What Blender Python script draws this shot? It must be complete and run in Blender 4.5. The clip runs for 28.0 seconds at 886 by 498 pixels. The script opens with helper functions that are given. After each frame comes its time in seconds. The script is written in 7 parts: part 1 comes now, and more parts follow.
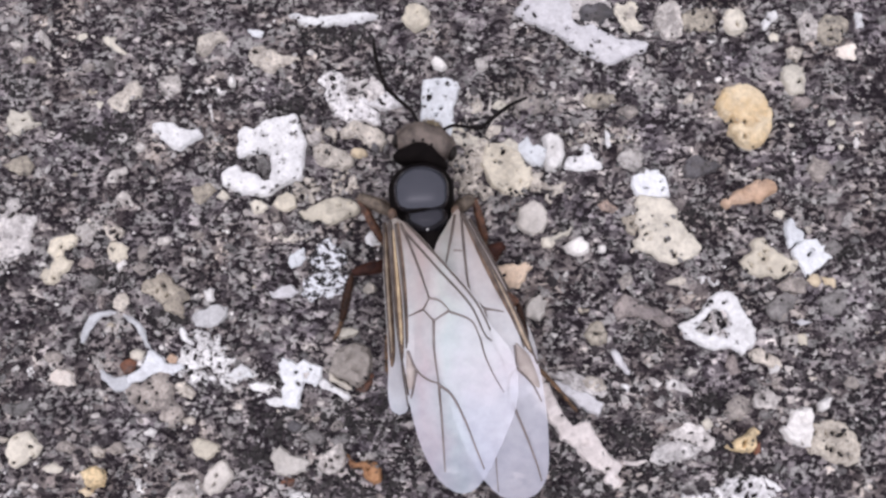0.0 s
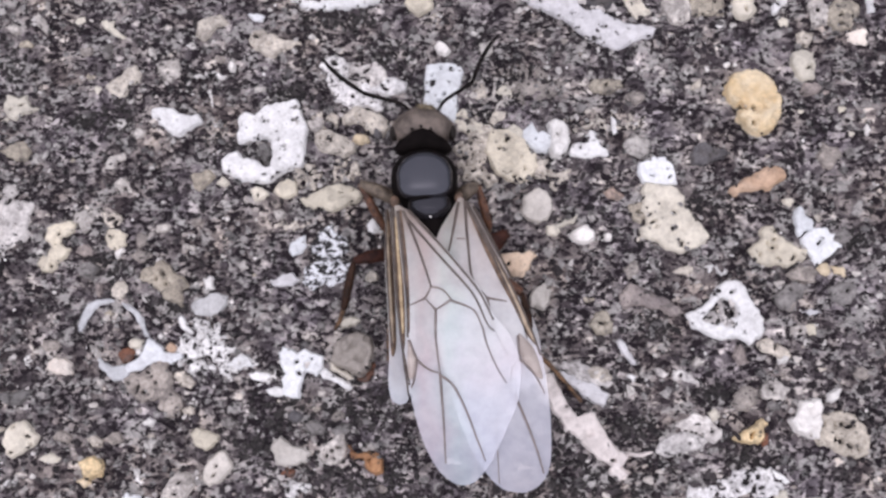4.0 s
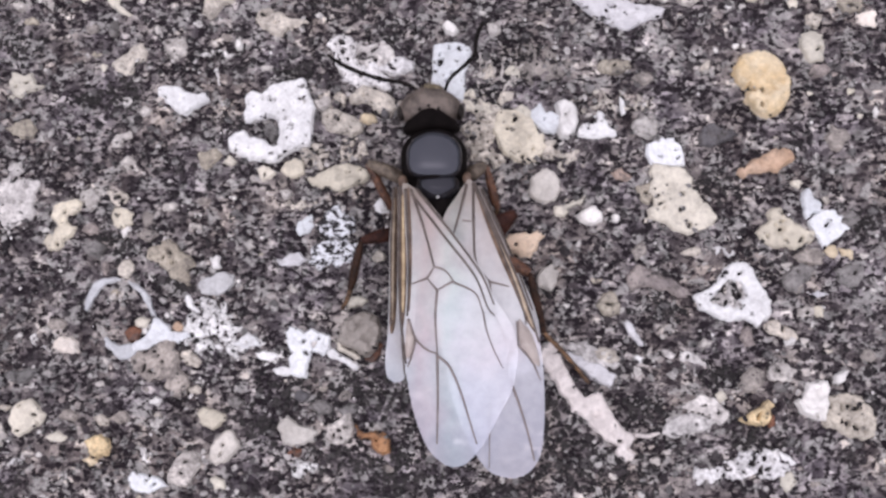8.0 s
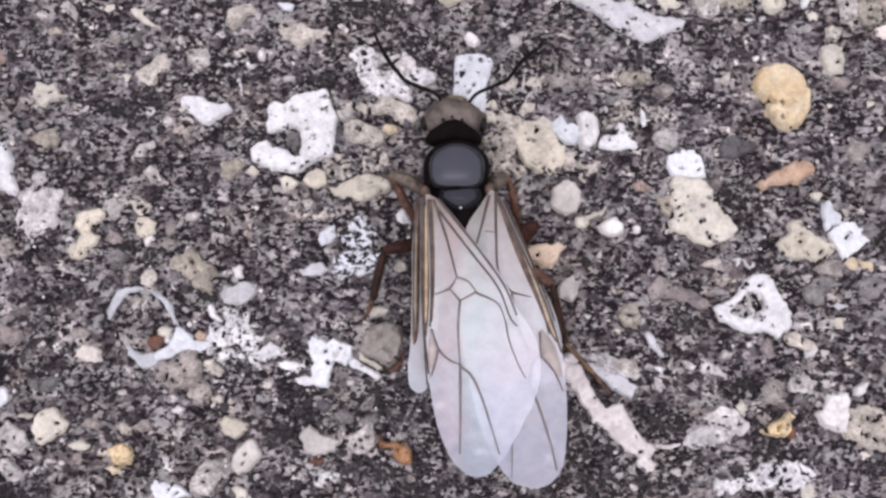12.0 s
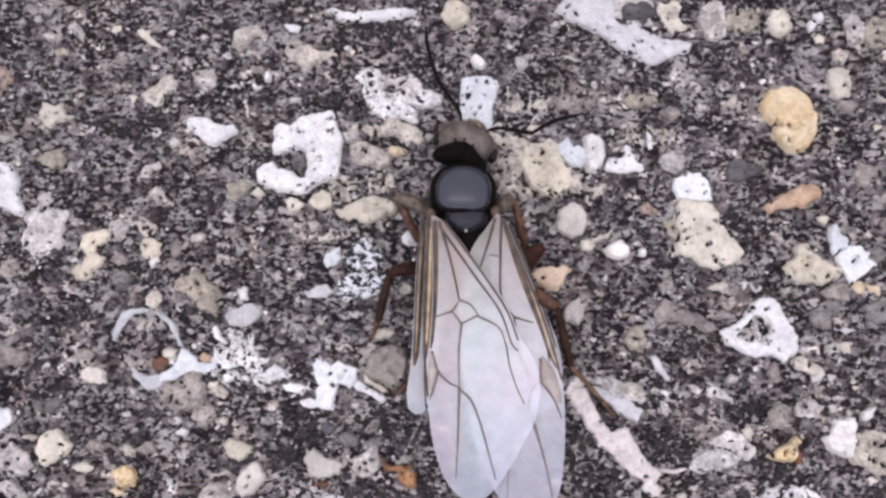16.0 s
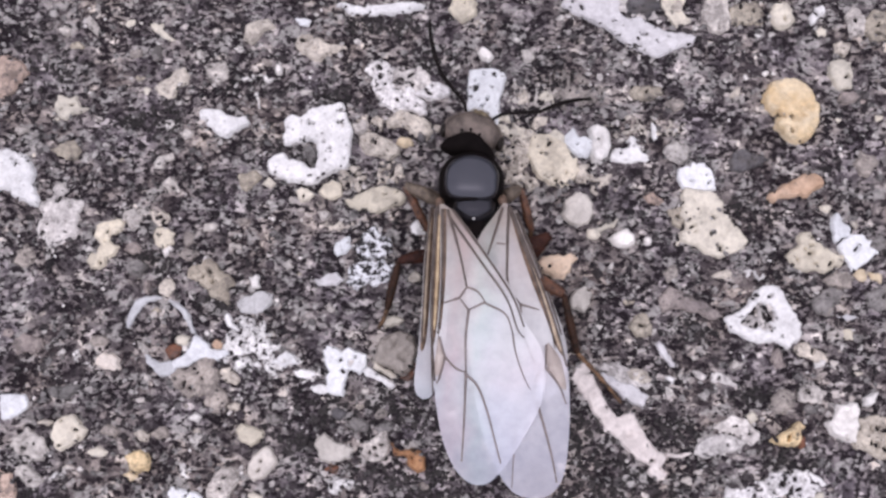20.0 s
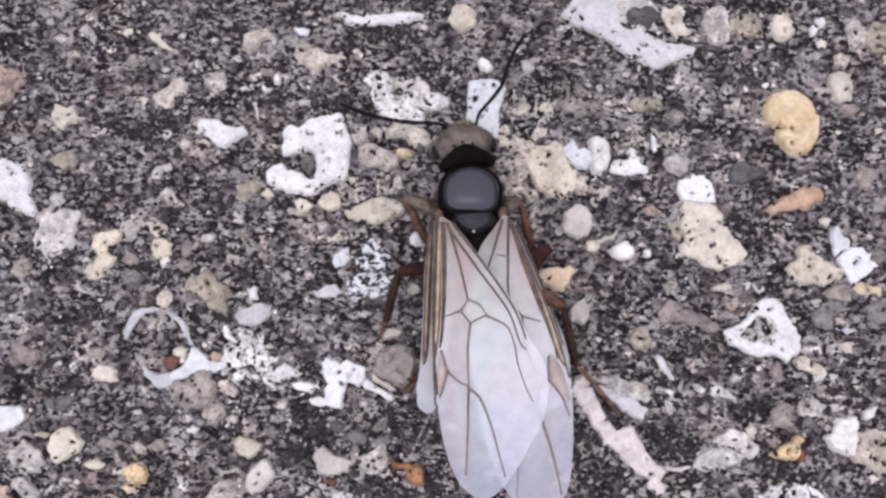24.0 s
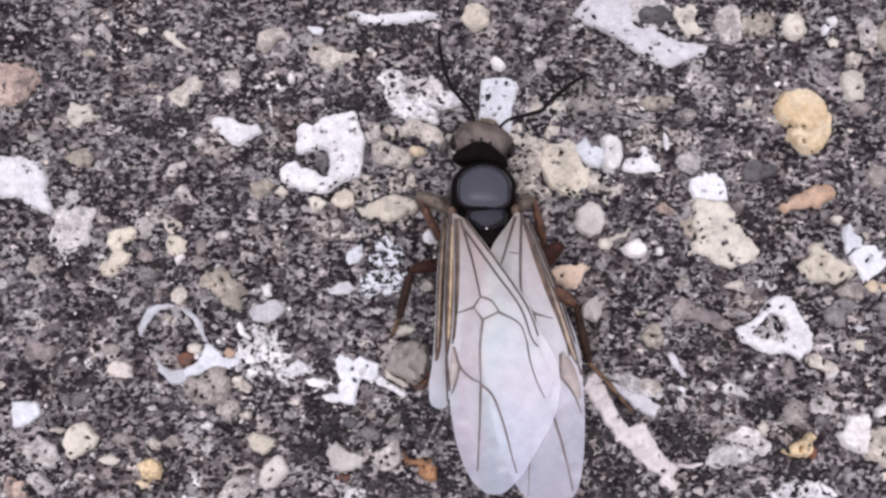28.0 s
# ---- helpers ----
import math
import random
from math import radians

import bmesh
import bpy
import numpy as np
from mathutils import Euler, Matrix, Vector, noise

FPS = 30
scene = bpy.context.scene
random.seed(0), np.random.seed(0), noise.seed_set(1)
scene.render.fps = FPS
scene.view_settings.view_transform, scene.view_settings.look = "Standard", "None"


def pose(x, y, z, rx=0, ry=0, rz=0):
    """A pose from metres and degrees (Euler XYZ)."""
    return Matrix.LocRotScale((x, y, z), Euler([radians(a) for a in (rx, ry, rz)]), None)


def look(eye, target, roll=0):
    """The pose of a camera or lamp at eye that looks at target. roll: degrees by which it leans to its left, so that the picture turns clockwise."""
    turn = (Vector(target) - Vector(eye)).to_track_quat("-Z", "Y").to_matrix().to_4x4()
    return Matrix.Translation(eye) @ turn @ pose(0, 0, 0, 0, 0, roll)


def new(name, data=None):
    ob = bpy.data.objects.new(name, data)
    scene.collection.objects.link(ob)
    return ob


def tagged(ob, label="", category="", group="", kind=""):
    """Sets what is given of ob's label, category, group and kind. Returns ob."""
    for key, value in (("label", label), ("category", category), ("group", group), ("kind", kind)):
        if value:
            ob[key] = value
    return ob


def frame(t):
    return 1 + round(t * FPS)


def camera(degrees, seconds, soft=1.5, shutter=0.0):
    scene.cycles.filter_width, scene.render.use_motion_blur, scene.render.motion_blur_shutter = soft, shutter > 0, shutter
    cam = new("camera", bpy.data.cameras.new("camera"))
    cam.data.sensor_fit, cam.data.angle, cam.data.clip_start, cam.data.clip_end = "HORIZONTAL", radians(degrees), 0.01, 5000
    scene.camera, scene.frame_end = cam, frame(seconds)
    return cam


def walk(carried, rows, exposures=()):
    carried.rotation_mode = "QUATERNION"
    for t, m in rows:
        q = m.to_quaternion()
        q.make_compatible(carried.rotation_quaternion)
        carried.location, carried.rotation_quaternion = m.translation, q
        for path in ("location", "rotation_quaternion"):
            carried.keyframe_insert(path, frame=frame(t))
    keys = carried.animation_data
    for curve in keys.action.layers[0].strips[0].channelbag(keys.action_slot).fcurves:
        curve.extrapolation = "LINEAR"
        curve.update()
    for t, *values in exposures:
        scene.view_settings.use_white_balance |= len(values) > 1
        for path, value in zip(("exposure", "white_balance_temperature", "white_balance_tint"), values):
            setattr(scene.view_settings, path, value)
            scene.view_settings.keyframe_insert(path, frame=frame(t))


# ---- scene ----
from collections import namedtuple

MM = 0.001
EXPOSURE, KELVIN, TINT = 0.78, 6560, 23

# ---- camera ----
cam = camera(40, 28.0, soft=2.75)
walk(cam, [
    (0, pose(0.00081, -0.00729, 0.03413, 13.129, 0.246, -0.617)),
    (0.5, pose(0.00106, -0.00732, 0.03404, 13.457, 0.343, -0.689)),
    (1, pose(0.00087, -0.00740, 0.03389, 13.012, 0.351, -0.645)),
    (1.5, pose(0.00034, -0.00711, 0.03385, 12.625, 0.284, -0.521)),
    (2, pose(0.00043, -0.00709, 0.03368, 12.669, 0.323, -0.522)),
    (2.5, pose(0.00058, -0.00735, 0.03350, 12.761, 0.424, -0.439)),
    (4.5, pose(0.00088, -0.00702, 0.03363, 12.460, 0.452, -0.461)),
    (5, pose(0.00077, -0.00657, 0.03364, 12.276, 0.397, -0.397)),
    (5.5, pose(0.00074, -0.00663, 0.03355, 12.419, 0.314, -0.454)),
    (6, pose(0.00062, -0.00720, 0.03352, 12.077, 0.348, -0.349)),
    (6.5, pose(0.00071, -0.00686, 0.03365, 12.419, 0.318, -0.347)),
    (7, pose(0.00086, -0.00679, 0.03342, 12.112, 0.322, -0.395)),
    (7.5, pose(0.00053, -0.00696, 0.03335, 11.922, 0.206, -0.243)),
    (8, pose(0.00051, -0.00728, 0.03351, 11.852, 0.160, -0.231)),
    (8.5, pose(-0.00005, -0.00701, 0.03385, 11.874, 0.147, -0.024)),
    (9, pose(0.00037, -0.00743, 0.03385, 12.326, 0.207, -0.067)),
    (9.5, pose(0.00030, -0.00713, 0.03377, 12.041, 0.100, -0.071)),
    (10, pose(0.00045, -0.00718, 0.03361, 12.135, 0.167, -0.142)),
    (10.5, pose(0.00036, -0.00717, 0.03358, 12.149, 0.296, -0.057)),
    (11, pose(0.00000, -0.00713, 0.03355, 12.000, 0.000, 0.000)),
    (11.5, pose(-0.00010, -0.00711, 0.03369, 12.086, 0.111, 0.007)),
    (13.5, pose(0.00005, -0.00750, 0.03357, 12.152, 0.162, 0.075)),
    (14, pose(0.00001, -0.00702, 0.03360, 12.424, 0.163, 0.161)),
    (14.5, pose(0.00007, -0.00686, 0.03360, 12.696, 0.238, 0.234)),
    (15, pose(0.00022, -0.00662, 0.03361, 12.707, 0.271, 0.181)),
    (15.5, pose(0.00008, -0.00715, 0.03364, 12.821, 0.438, 0.245)),
    (16, pose(-0.00007, -0.00695, 0.03365, 12.813, 0.363, 0.276)),
    (16.5, pose(-0.00007, -0.00741, 0.03359, 12.527, 0.402, 0.286)),
    (17, pose(0.00009, -0.00764, 0.03362, 12.914, 0.542, 0.201)),
    (17.5, pose(-0.00010, -0.00785, 0.03389, 12.793, 0.472, 0.191)),
    (18, pose(-0.00009, -0.00742, 0.03408, 13.544, 0.523, 0.241)),
    (18.5, pose(0.00004, -0.00720, 0.03416, 13.662, 0.667, 0.257)),
    (19, pose(-0.00005, -0.00755, 0.03395, 13.191, 0.490, 0.222)),
    (19.5, pose(-0.00011, -0.00768, 0.03404, 13.204, 0.437, 0.199)),
    (20, pose(-0.00017, -0.00766, 0.03408, 13.269, 0.581, 0.283)),
    (20.5, pose(-0.00025, -0.00762, 0.03406, 13.263, 0.353, 0.313)),
    (21, pose(-0.00001, -0.00761, 0.03404, 13.134, 0.472, 0.304)),
    (21.5, pose(0.00002, -0.00770, 0.03403, 13.160, 0.573, 0.299)),
    (23.5, pose(-0.00018, -0.00729, 0.03404, 13.068, 0.260, 0.274)),
    (24, pose(-0.00041, -0.00718, 0.03406, 13.061, 0.123, 0.343)),
    (24.5, pose(-0.00032, -0.00742, 0.03402, 13.192, 0.390, 0.425)),
    (25, pose(-0.00045, -0.00743, 0.03405, 13.212, 0.290, 0.413)),
    (25.5, pose(-0.00037, -0.00735, 0.03406, 13.206, 0.267, 0.406)),
    (26, pose(-0.00037, -0.00749, 0.03397, 12.884, 0.172, 0.398)),
    (26.5, pose(-0.00029, -0.00734, 0.03415, 13.402, 0.504, 0.474)),
    (27, pose(-0.00057, -0.00720, 0.03418, 13.157, 0.196, 0.473)),
    (27.5, pose(-0.00036, -0.00748, 0.03410, 13.174, 0.448, 0.441)),
    (28, pose(-0.00054, -0.00746, 0.03415, 13.350, 0.488, 0.503)),
], [(0.0, EXPOSURE, KELVIN, TINT - 4), (10.0, EXPOSURE, KELVIN, TINT - 2), (17.0, EXPOSURE, KELVIN, TINT - 2), (21.0, EXPOSURE, KELVIN, TINT), (25.0, EXPOSURE, KELVIN, TINT - 2), (28.0, EXPOSURE, KELVIN, TINT - 1)])

# ---- daylight: a bright overcast sky ----
SUN_UP, SUN_TURN = 78.0, 200.0
world = bpy.data.worlds.new("overcast_sky")
scene.world = world
world.use_nodes = True
wn = world.node_tree.nodes
sky = wn.new("ShaderNodeTexSky")
sky.sky_type, sky.sun_disc = "NISHITA", False
sky.sun_elevation, sky.sun_rotation = radians(SUN_UP), radians(SUN_TURN)
sky.air_density, sky.dust_density, sky.ozone_density = 1.0, 1.5, 1.0
pale = wn.new("ShaderNodeHueSaturation")
pale.inputs["Saturation"].default_value = 0.32
world.node_tree.links.new(sky.outputs["Color"], pale.inputs["Color"])
world.node_tree.links.new(pale.outputs["Color"], wn["Background"].inputs["Color"])
wn["Background"].inputs["Strength"].default_value = 0.07
sun_data = bpy.data.lights.new("sun", "SUN")
sun_data.energy, sun_data.angle, sun_data.color = 1.5, radians(146), (0.97, 0.98, 1.0)
sun = new("sun", sun_data)
a, e = radians(SUN_TURN), radians(SUN_UP)
sun.matrix_world = look((0.3 * math.sin(a) * math.cos(e), 0.3 * math.cos(a) * math.cos(e), 0.3 * math.sin(e)), (0, 0, 0))


# ---- materials ----
def nodes(name):
    m = bpy.data.materials.new(name)
    m.use_nodes = True
    return m, m.node_tree.nodes, m.node_tree.links, m.node_tree.nodes["Principled BSDF"]


def place(n, l, own=False):
    """Where a surface point lies: in the world, or in its own object."""
    return n.new("ShaderNodeTexCoord").outputs["Object"] if own else n.new("ShaderNodeNewGeometry").outputs["Position"]


def grain(n, l, where, per_mm, detail=3.0, rough=0.6):
    t = n.new("ShaderNodeTexNoise")
    t.inputs["Scale"].default_value, t.inputs["Detail"].default_value = per_mm * 1000, detail
    t.inputs["Roughness"].default_value = rough
    l.new(where, t.inputs["Vector"])
    return t.outputs["Fac"]


def ramp(n, l, fac, stops):
    r = n.new("ShaderNodeValToRGB")
    els = r.color_ramp.elements
    while len(els) < len(stops):
        els.new(0.5)
    for el, (p, c) in zip(els, stops):
        el.position, el.color = p, (*c, 1)
    l.new(fac, r.inputs["Fac"])
    return r.outputs["Color"]


def mix(n, l, fac, c1, c2, mode="MIX"):
    m = n.new("ShaderNodeMix")
    m.data_type, m.blend_type = "RGBA", mode
    for key, v in ((0, fac), (6, c1), (7, c2)):
        if isinstance(v, (int, float)):
            m.inputs[key].default_value = v
        elif isinstance(v, tuple):
            m.inputs[key].default_value = (*v, 1)
        else:
            l.new(v, m.inputs[key])
    return m.outputs[2]


def bump(n, l, p, fac, strength, mm):
    b = n.new("ShaderNodeBump")
    b.inputs["Strength"].default_value, b.inputs["Distance"].default_value = strength, mm * MM
    l.new(fac, b.inputs["Height"])
    l.new(b.outputs["Normal"], p.inputs["Normal"])


def math_node(n, l, kind, a, b=0.0, c=0.0):
    m = n.new("ShaderNodeMath")
    m.operation = kind
    for k, v in enumerate((a, b, c)):
        if isinstance(v, (int, float)):
            m.inputs[k].default_value = v
        else:
            l.new(v, m.inputs[k])
    return m.outputs[0]


def wobble(n, l, where, per_mm, mm):
    """Points pushed about by noise, for ragged outlines."""
    t = n.new("ShaderNodeTexNoise")
    t.inputs["Scale"].default_value, t.inputs["Detail"].default_value = per_mm * 1000, 1.0
    l.new(where, t.inputs["Vector"])
    v = n.new("ShaderNodeVectorMath")
    v.operation = "MULTIPLY_ADD"
    l.new(t.outputs["Color"], v.inputs[0])
    v.inputs[1].default_value = (2 * mm * MM,) * 3
    l.new(where, v.inputs[2])
    return v.outputs[0]


def cells(n, l, where, per_mm):
    """One random grey for each crooked cell."""
    t = n.new("ShaderNodeTexVoronoi")
    t.inputs["Scale"].default_value = per_mm * 1000
    l.new(where, t.inputs["Vector"])
    one = n.new("ShaderNodeSeparateColor")
    l.new(t.outputs["Color"], one.inputs[0])
    return one.outputs[0]


def lichen_dots(n, l, where, cover):
    """Crisp black lichen dots, closer together in some places than in others."""
    flat = n.new("ShaderNodeMapping")
    flat.inputs["Scale"].default_value = (0.85, 1.18, 1.0)
    l.new(where, flat.inputs["Vector"])
    fine = grain(n, l, flat.outputs[0], 5.8, 3.2, 0.66)
    zone = grain(n, l, where, 0.62, 3, 0.6)
    level = math_node(n, l, "MULTIPLY_ADD", zone, 0.36, fine)
    return ramp(n, l, level, [(0.71 - cover, (0, 0, 0)), (0.74 - cover, (0.7, 0.7, 0.7)), (0.78 - cover, (1, 1, 1))])


def rock(name, light, dark, specks=0.5, rough=0.7, dirt=0.5, dotted=None):
    """Weathered mineral: two tones, fine grain, and small blackish lichen dots."""
    m, n, l, p = nodes(name)
    w = place(n, l)
    tone = mix(n, l, ramp(n, l, grain(n, l, w, 1.3, 4), [(0.36, (0, 0, 0)), (0.66, (1, 1, 1))]), light, dark)
    fine = ramp(n, l, grain(n, l, w, 9, 2), [(0.32, (0.72, 0.71, 0.71)), (0.6, (1.1, 1.1, 1.1))])
    tone = mix(n, l, 1.0 if dirt > 0.2 else 0.4, tone, fine, "MULTIPLY")
    mottled = ramp(n, l, grain(n, l, w, 3.0, 4, 0.65), [(0.40, (0.74, 0.73, 0.73)), (0.56, (1.08, 1.08, 1.07))])
    tone = mix(n, l, 0.75 if dirt > 0.3 else 0.35, tone, mottled, "MULTIPLY")
    if dirt:
        crumbs = ramp(n, l, grain(n, l, w, 2.1, 5, 0.72), [(0.53, (0, 0, 0)), (0.57, (dirt, dirt, dirt))])
        tone = mix(n, l, crumbs, tone, (0.075, 0.066, 0.064))
    if specks:
        dots = ramp(n, l, grain(n, l, w, 4.2, 3, 0.6), [(0.67 - 0.08 * specks, (0, 0, 0)), (0.72 - 0.08 * specks, (0.9, 0.9, 0.9))])
        tone = mix(n, l, dots, tone, (0.04, 0.036, 0.036))
    if dirt >= 0.2 and dotted is None:
        patch = ramp(n, l, cells(n, l, wobble(n, l, w, 4.0, 0.12), 3.2), [(0.0, (0.80, 0.79, 0.78)), (0.5, (1, 1, 1)), (1.0, (1.14, 1.13, 1.12))])
        tone = mix(n, l, 0.8, tone, patch, "MULTIPLY")
        dotted = -0.11
    if dotted is not None:
        tone = mix(n, l, lichen_dots(n, l, w, dotted), tone, (0.014, 0.012, 0.014))
    one = n.new("ShaderNodeObjectInfo")
    tone = mix(n, l, 1.0, tone, ramp(n, l, one.outputs["Random"], [(0, (0.85, 0.85, 0.85)), (1, (1.08, 1.06, 1.04))]), "MULTIPLY")
    l.new(tone, p.inputs["Base Color"])
    p.inputs["Roughness"].default_value = rough
    bump(n, l, p, grain(n, l, w, 7, 4), 0.5, 0.06)
    return m


OCHRE = rock("ochre_stone", (0.73, 0.63, 0.46), (0.66, 0.50, 0.29), 0.0, 0.7, dirt=0.15)
AMBER = rock("amber_stone", (0.77, 0.63, 0.40), (0.64, 0.47, 0.26), 0.2, 0.7, dirt=0.3)
RUST = rock("rust_stone", (0.63, 0.45, 0.33), (0.50, 0.33, 0.22), 0.1, 0.7, dirt=0.18)
PEACH = rock("peach_stone", (0.80, 0.64, 0.50), (0.68, 0.52, 0.39), 0.2, 0.7, dirt=0.18)
CREAM = rock("cream_stone", (0.665, 0.63, 0.55), (0.575, 0.545, 0.475), 0.1, 0.7, dirt=0.18)
BEIGE = rock("beige_stone", (0.65, 0.605, 0.505), (0.53, 0.492, 0.41), 0.3, 0.7, dirt=0.19)
TAN = rock("tan_stone", (0.46, 0.42, 0.35), (0.32, 0.287, 0.24), 0.5)
GREYTAN = rock("grey_tan_stone", (0.37, 0.338, 0.315), (0.25, 0.228, 0.215), 0.4)
PITSTONE = rock("pitted_stone", (0.51, 0.475, 0.415), (0.40, 0.37, 0.325), 0.4, 0.7, dirt=0.3)
CLAY = rock("clay_stone", (0.60, 0.47, 0.40), (0.44, 0.34, 0.29), 0.4)
SAND = rock("sand_stone", (0.60, 0.56, 0.505), (0.48, 0.447, 0.40), 0.25, 0.7, dirt=0.35)
GREY = rock("grey_stone", (0.24, 0.23, 0.23), (0.14, 0.135, 0.135), 0.9)
DARK = rock("dark_stone", (0.12, 0.115, 0.125), (0.055, 0.053, 0.06), 0.4)
PINKGREY = rock("pink_grey_stone", (0.35, 0.305, 0.29), (0.22, 0.19, 0.19), 0.5)
PALE = rock("pale_stone", (0.58, 0.555, 0.535), (0.43, 0.41, 0.395), 0.4, 0.5, dirt=0.4)
QUARTZ = rock("white_quartz", (0.83, 0.82, 0.81), (0.74, 0.725, 0.71), 0.0, 0.4, dirt=0.0)
PINKWHITE = rock("pink_white_stone", (0.86, 0.80, 0.74), (0.78, 0.70, 0.63), 0.0, 0.7, dirt=0.0)
BROWN = rock("brown_bit", (0.19, 0.078, 0.045), (0.08, 0.038, 0.025), 0.4)
FLAKE = rock("plant_flake", (0.44, 0.23, 0.11), (0.22, 0.10, 0.05), 0.5, dirt=0.3)
WHITE = rock("white_lichen", (0.80, 0.81, 0.825), (0.70, 0.71, 0.73), 0.3, 0.85, dirt=0.15)
CHALK = rock("chalky_lichen", (0.75, 0.785, 0.82), (0.68, 0.71, 0.75), 0.15, 0.85, dirt=0.0)
SPECKLED = rock("black_speckled_lichen", (0.74, 0.77, 0.82), (0.68, 0.71, 0.76), 0.4, 0.85, dirt=0.0, dotted=0.055)
PITTED = rock("pitted_lichen", (0.79, 0.79, 0.80), (0.68, 0.68, 0.70), 0.6, 0.85, dirt=0.3)
GREYWHITE = rock("greyish_white_lichen", (0.67, 0.655, 0.65), (0.52, 0.505, 0.505), 0.3, 0.8, dirt=0.4)
WEB = rock("web_lichen", (0.80, 0.80, 0.80), (0.62, 0.615, 0.62), 0.45, 0.85, dirt=0.3, dotted=-0.05)
FILM = rock("grey_white_film", (0.65, 0.65, 0.68), (0.54, 0.54, 0.57), 0.05, 0.4, dirt=0.12)
PINK = rock("pinkish_lime", (0.77, 0.72, 0.705), (0.69, 0.635, 0.62), 0.1, 0.8, dirt=0.12)

BLUEFILM = rock("bluish_white_film", (0.68, 0.715, 0.76), (0.59, 0.62, 0.665), 0.0, 0.4, dirt=0.1)
GREYFILM = rock("bluish_grey_film", (0.54, 0.56, 0.595), (0.41, 0.43, 0.46), 0.0, 0.4, dirt=0.19)
CREAMY = rock("creamy_yellow_stone", (0.74, 0.63, 0.46), (0.66, 0.54, 0.37), 0.0, 0.7, dirt=0.1)
CHALKGREY = rock("bluish_grey_stone", (0.50, 0.51, 0.53), (0.41, 0.42, 0.44), 0.3, 0.6, dirt=0.15)
CLEAR = rock("cloudy_brown_crystal", (0.37, 0.335, 0.305), (0.28, 0.25, 0.225), 0.0, 0.35, dirt=0.1)
CLOUDY = rock("cloudy_pale_crystal", (0.57, 0.545, 0.515), (0.47, 0.445, 0.415), 0.0, 0.4, dirt=0.1)


def concrete():
    """Worn mortar: crooked flecks of sand in a grey binder, overgrown by black lichen dots."""
    m, n, l, p = nodes("weathered_concrete")
    w = place(n, l)
    flat = n.new("ShaderNodeMapping")
    flat.inputs["Scale"].default_value = (0.82, 1.2, 1.0)
    l.new(w, flat.inputs["Vector"])
    bent = wobble(n, l, flat.outputs[0], 5.0, 0.11)
    binder = ramp(n, l, grain(n, l, w, 1.1, 5, 0.62), [(0.36, (0.062, 0.055, 0.060)), (0.5, (0.158, 0.149, 0.149)), (0.64, (0.31, 0.296, 0.282))])
    fleck = ramp(n, l, cells(n, l, bent, 5.2), [(0.0, (0.33, 0.285, 0.32)), (0.35, (0.76, 0.715, 0.745)), (0.7, (1.17, 1.11, 1.11)), (0.9, (1.9, 1.83, 1.79)), (1.0, (2.6, 2.54, 2.45))])
    tone = mix(n, l, 1.0, binder, fleck, "MULTIPLY")
    hue = ramp(n, l, grain(n, l, w, 0.4, 3), [(0.36, (0.98, 0.97, 1.05)), (0.5, (1, 1, 1)), (0.66, (1.04, 0.99, 0.93))])
    tone = mix(n, l, 1.0, tone, hue, "MULTIPLY")
    film = ramp(n, l, grain(n, l, bent, 1.7, 4, 0.66), [(0.53, (0, 0, 0)), (0.60, (0.75, 0.75, 0.75))])
    tone = mix(n, l, film, tone, (0.355, 0.345, 0.335))
    fine = ramp(n, l, grain(n, l, w, 9, 3), [(0.34, (0.72, 0.71, 0.71)), (0.62, (1.25, 1.25, 1.25))])
    tone = mix(n, l, 0.5, tone, fine, "MULTIPLY")
    tone = mix(n, l, lichen_dots(n, l, w, 0.032), tone, (0.014, 0.010, 0.013))
    l.new(tone, p.inputs["Base Color"])
    p.inputs["Roughness"].default_value = 0.8
    p.inputs["Specular IOR Level"].default_value = 0.15
    bump(n, l, p, grain(n, l, w, 6, 4), 0.8, 0.08)
    return m


def grit(name, stops, rough=0.75, dots=None):
    m, n, l, p = nodes(name)
    g = n.new("ShaderNodeNewGeometry")
    tone = ramp(n, l, g.outputs["Random Per Island"], stops)
    fine = ramp(n, l, grain(n, l, g.outputs["Position"], 7, 3, 0.6), [(0.36, (0.62, 0.61, 0.61)), (0.6, (1.2, 1.2, 1.2))])
    tone = mix(n, l, 1.0, tone, fine, "MULTIPLY")
    if dots is not None:
        tone = mix(n, l, lichen_dots(n, l, g.outputs["Position"], dots), tone, (0.012, 0.010, 0.012))
    l.new(tone, p.inputs["Base Color"])
    p.inputs["Specular IOR Level"].default_value = 0.2
    p.inputs["Roughness"].default_value = rough
    return m


CONCRETE = concrete()
GRIT = grit("cement_grit", [(0.0, (0.024, 0.020, 0.022)), (0.3, (0.055, 0.048, 0.05)), (0.5, (0.145, 0.14, 0.14)), (0.75, (0.242, 0.234, 0.23)), (0.93, (0.36, 0.347, 0.338)), (1.0, (0.54, 0.52, 0.50))], dots=0.0)
CRUMB = grit("lichen_crumbs", [(0.0, (0.30, 0.29, 0.28)), (0.6, (0.44, 0.42, 0.41)), (1.0, (0.62, 0.60, 0.59))])
GLINT = grit("bright_quartz_grains", [(0.0, (0.55, 0.53, 0.52)), (1.0, (0.85, 0.84, 0.83))], 0.4)
SOOT = grit("black_specks", [(0.0, (0.012, 0.010, 0.011)), (1.0, (0.04, 0.036, 0.036))], 0.6)
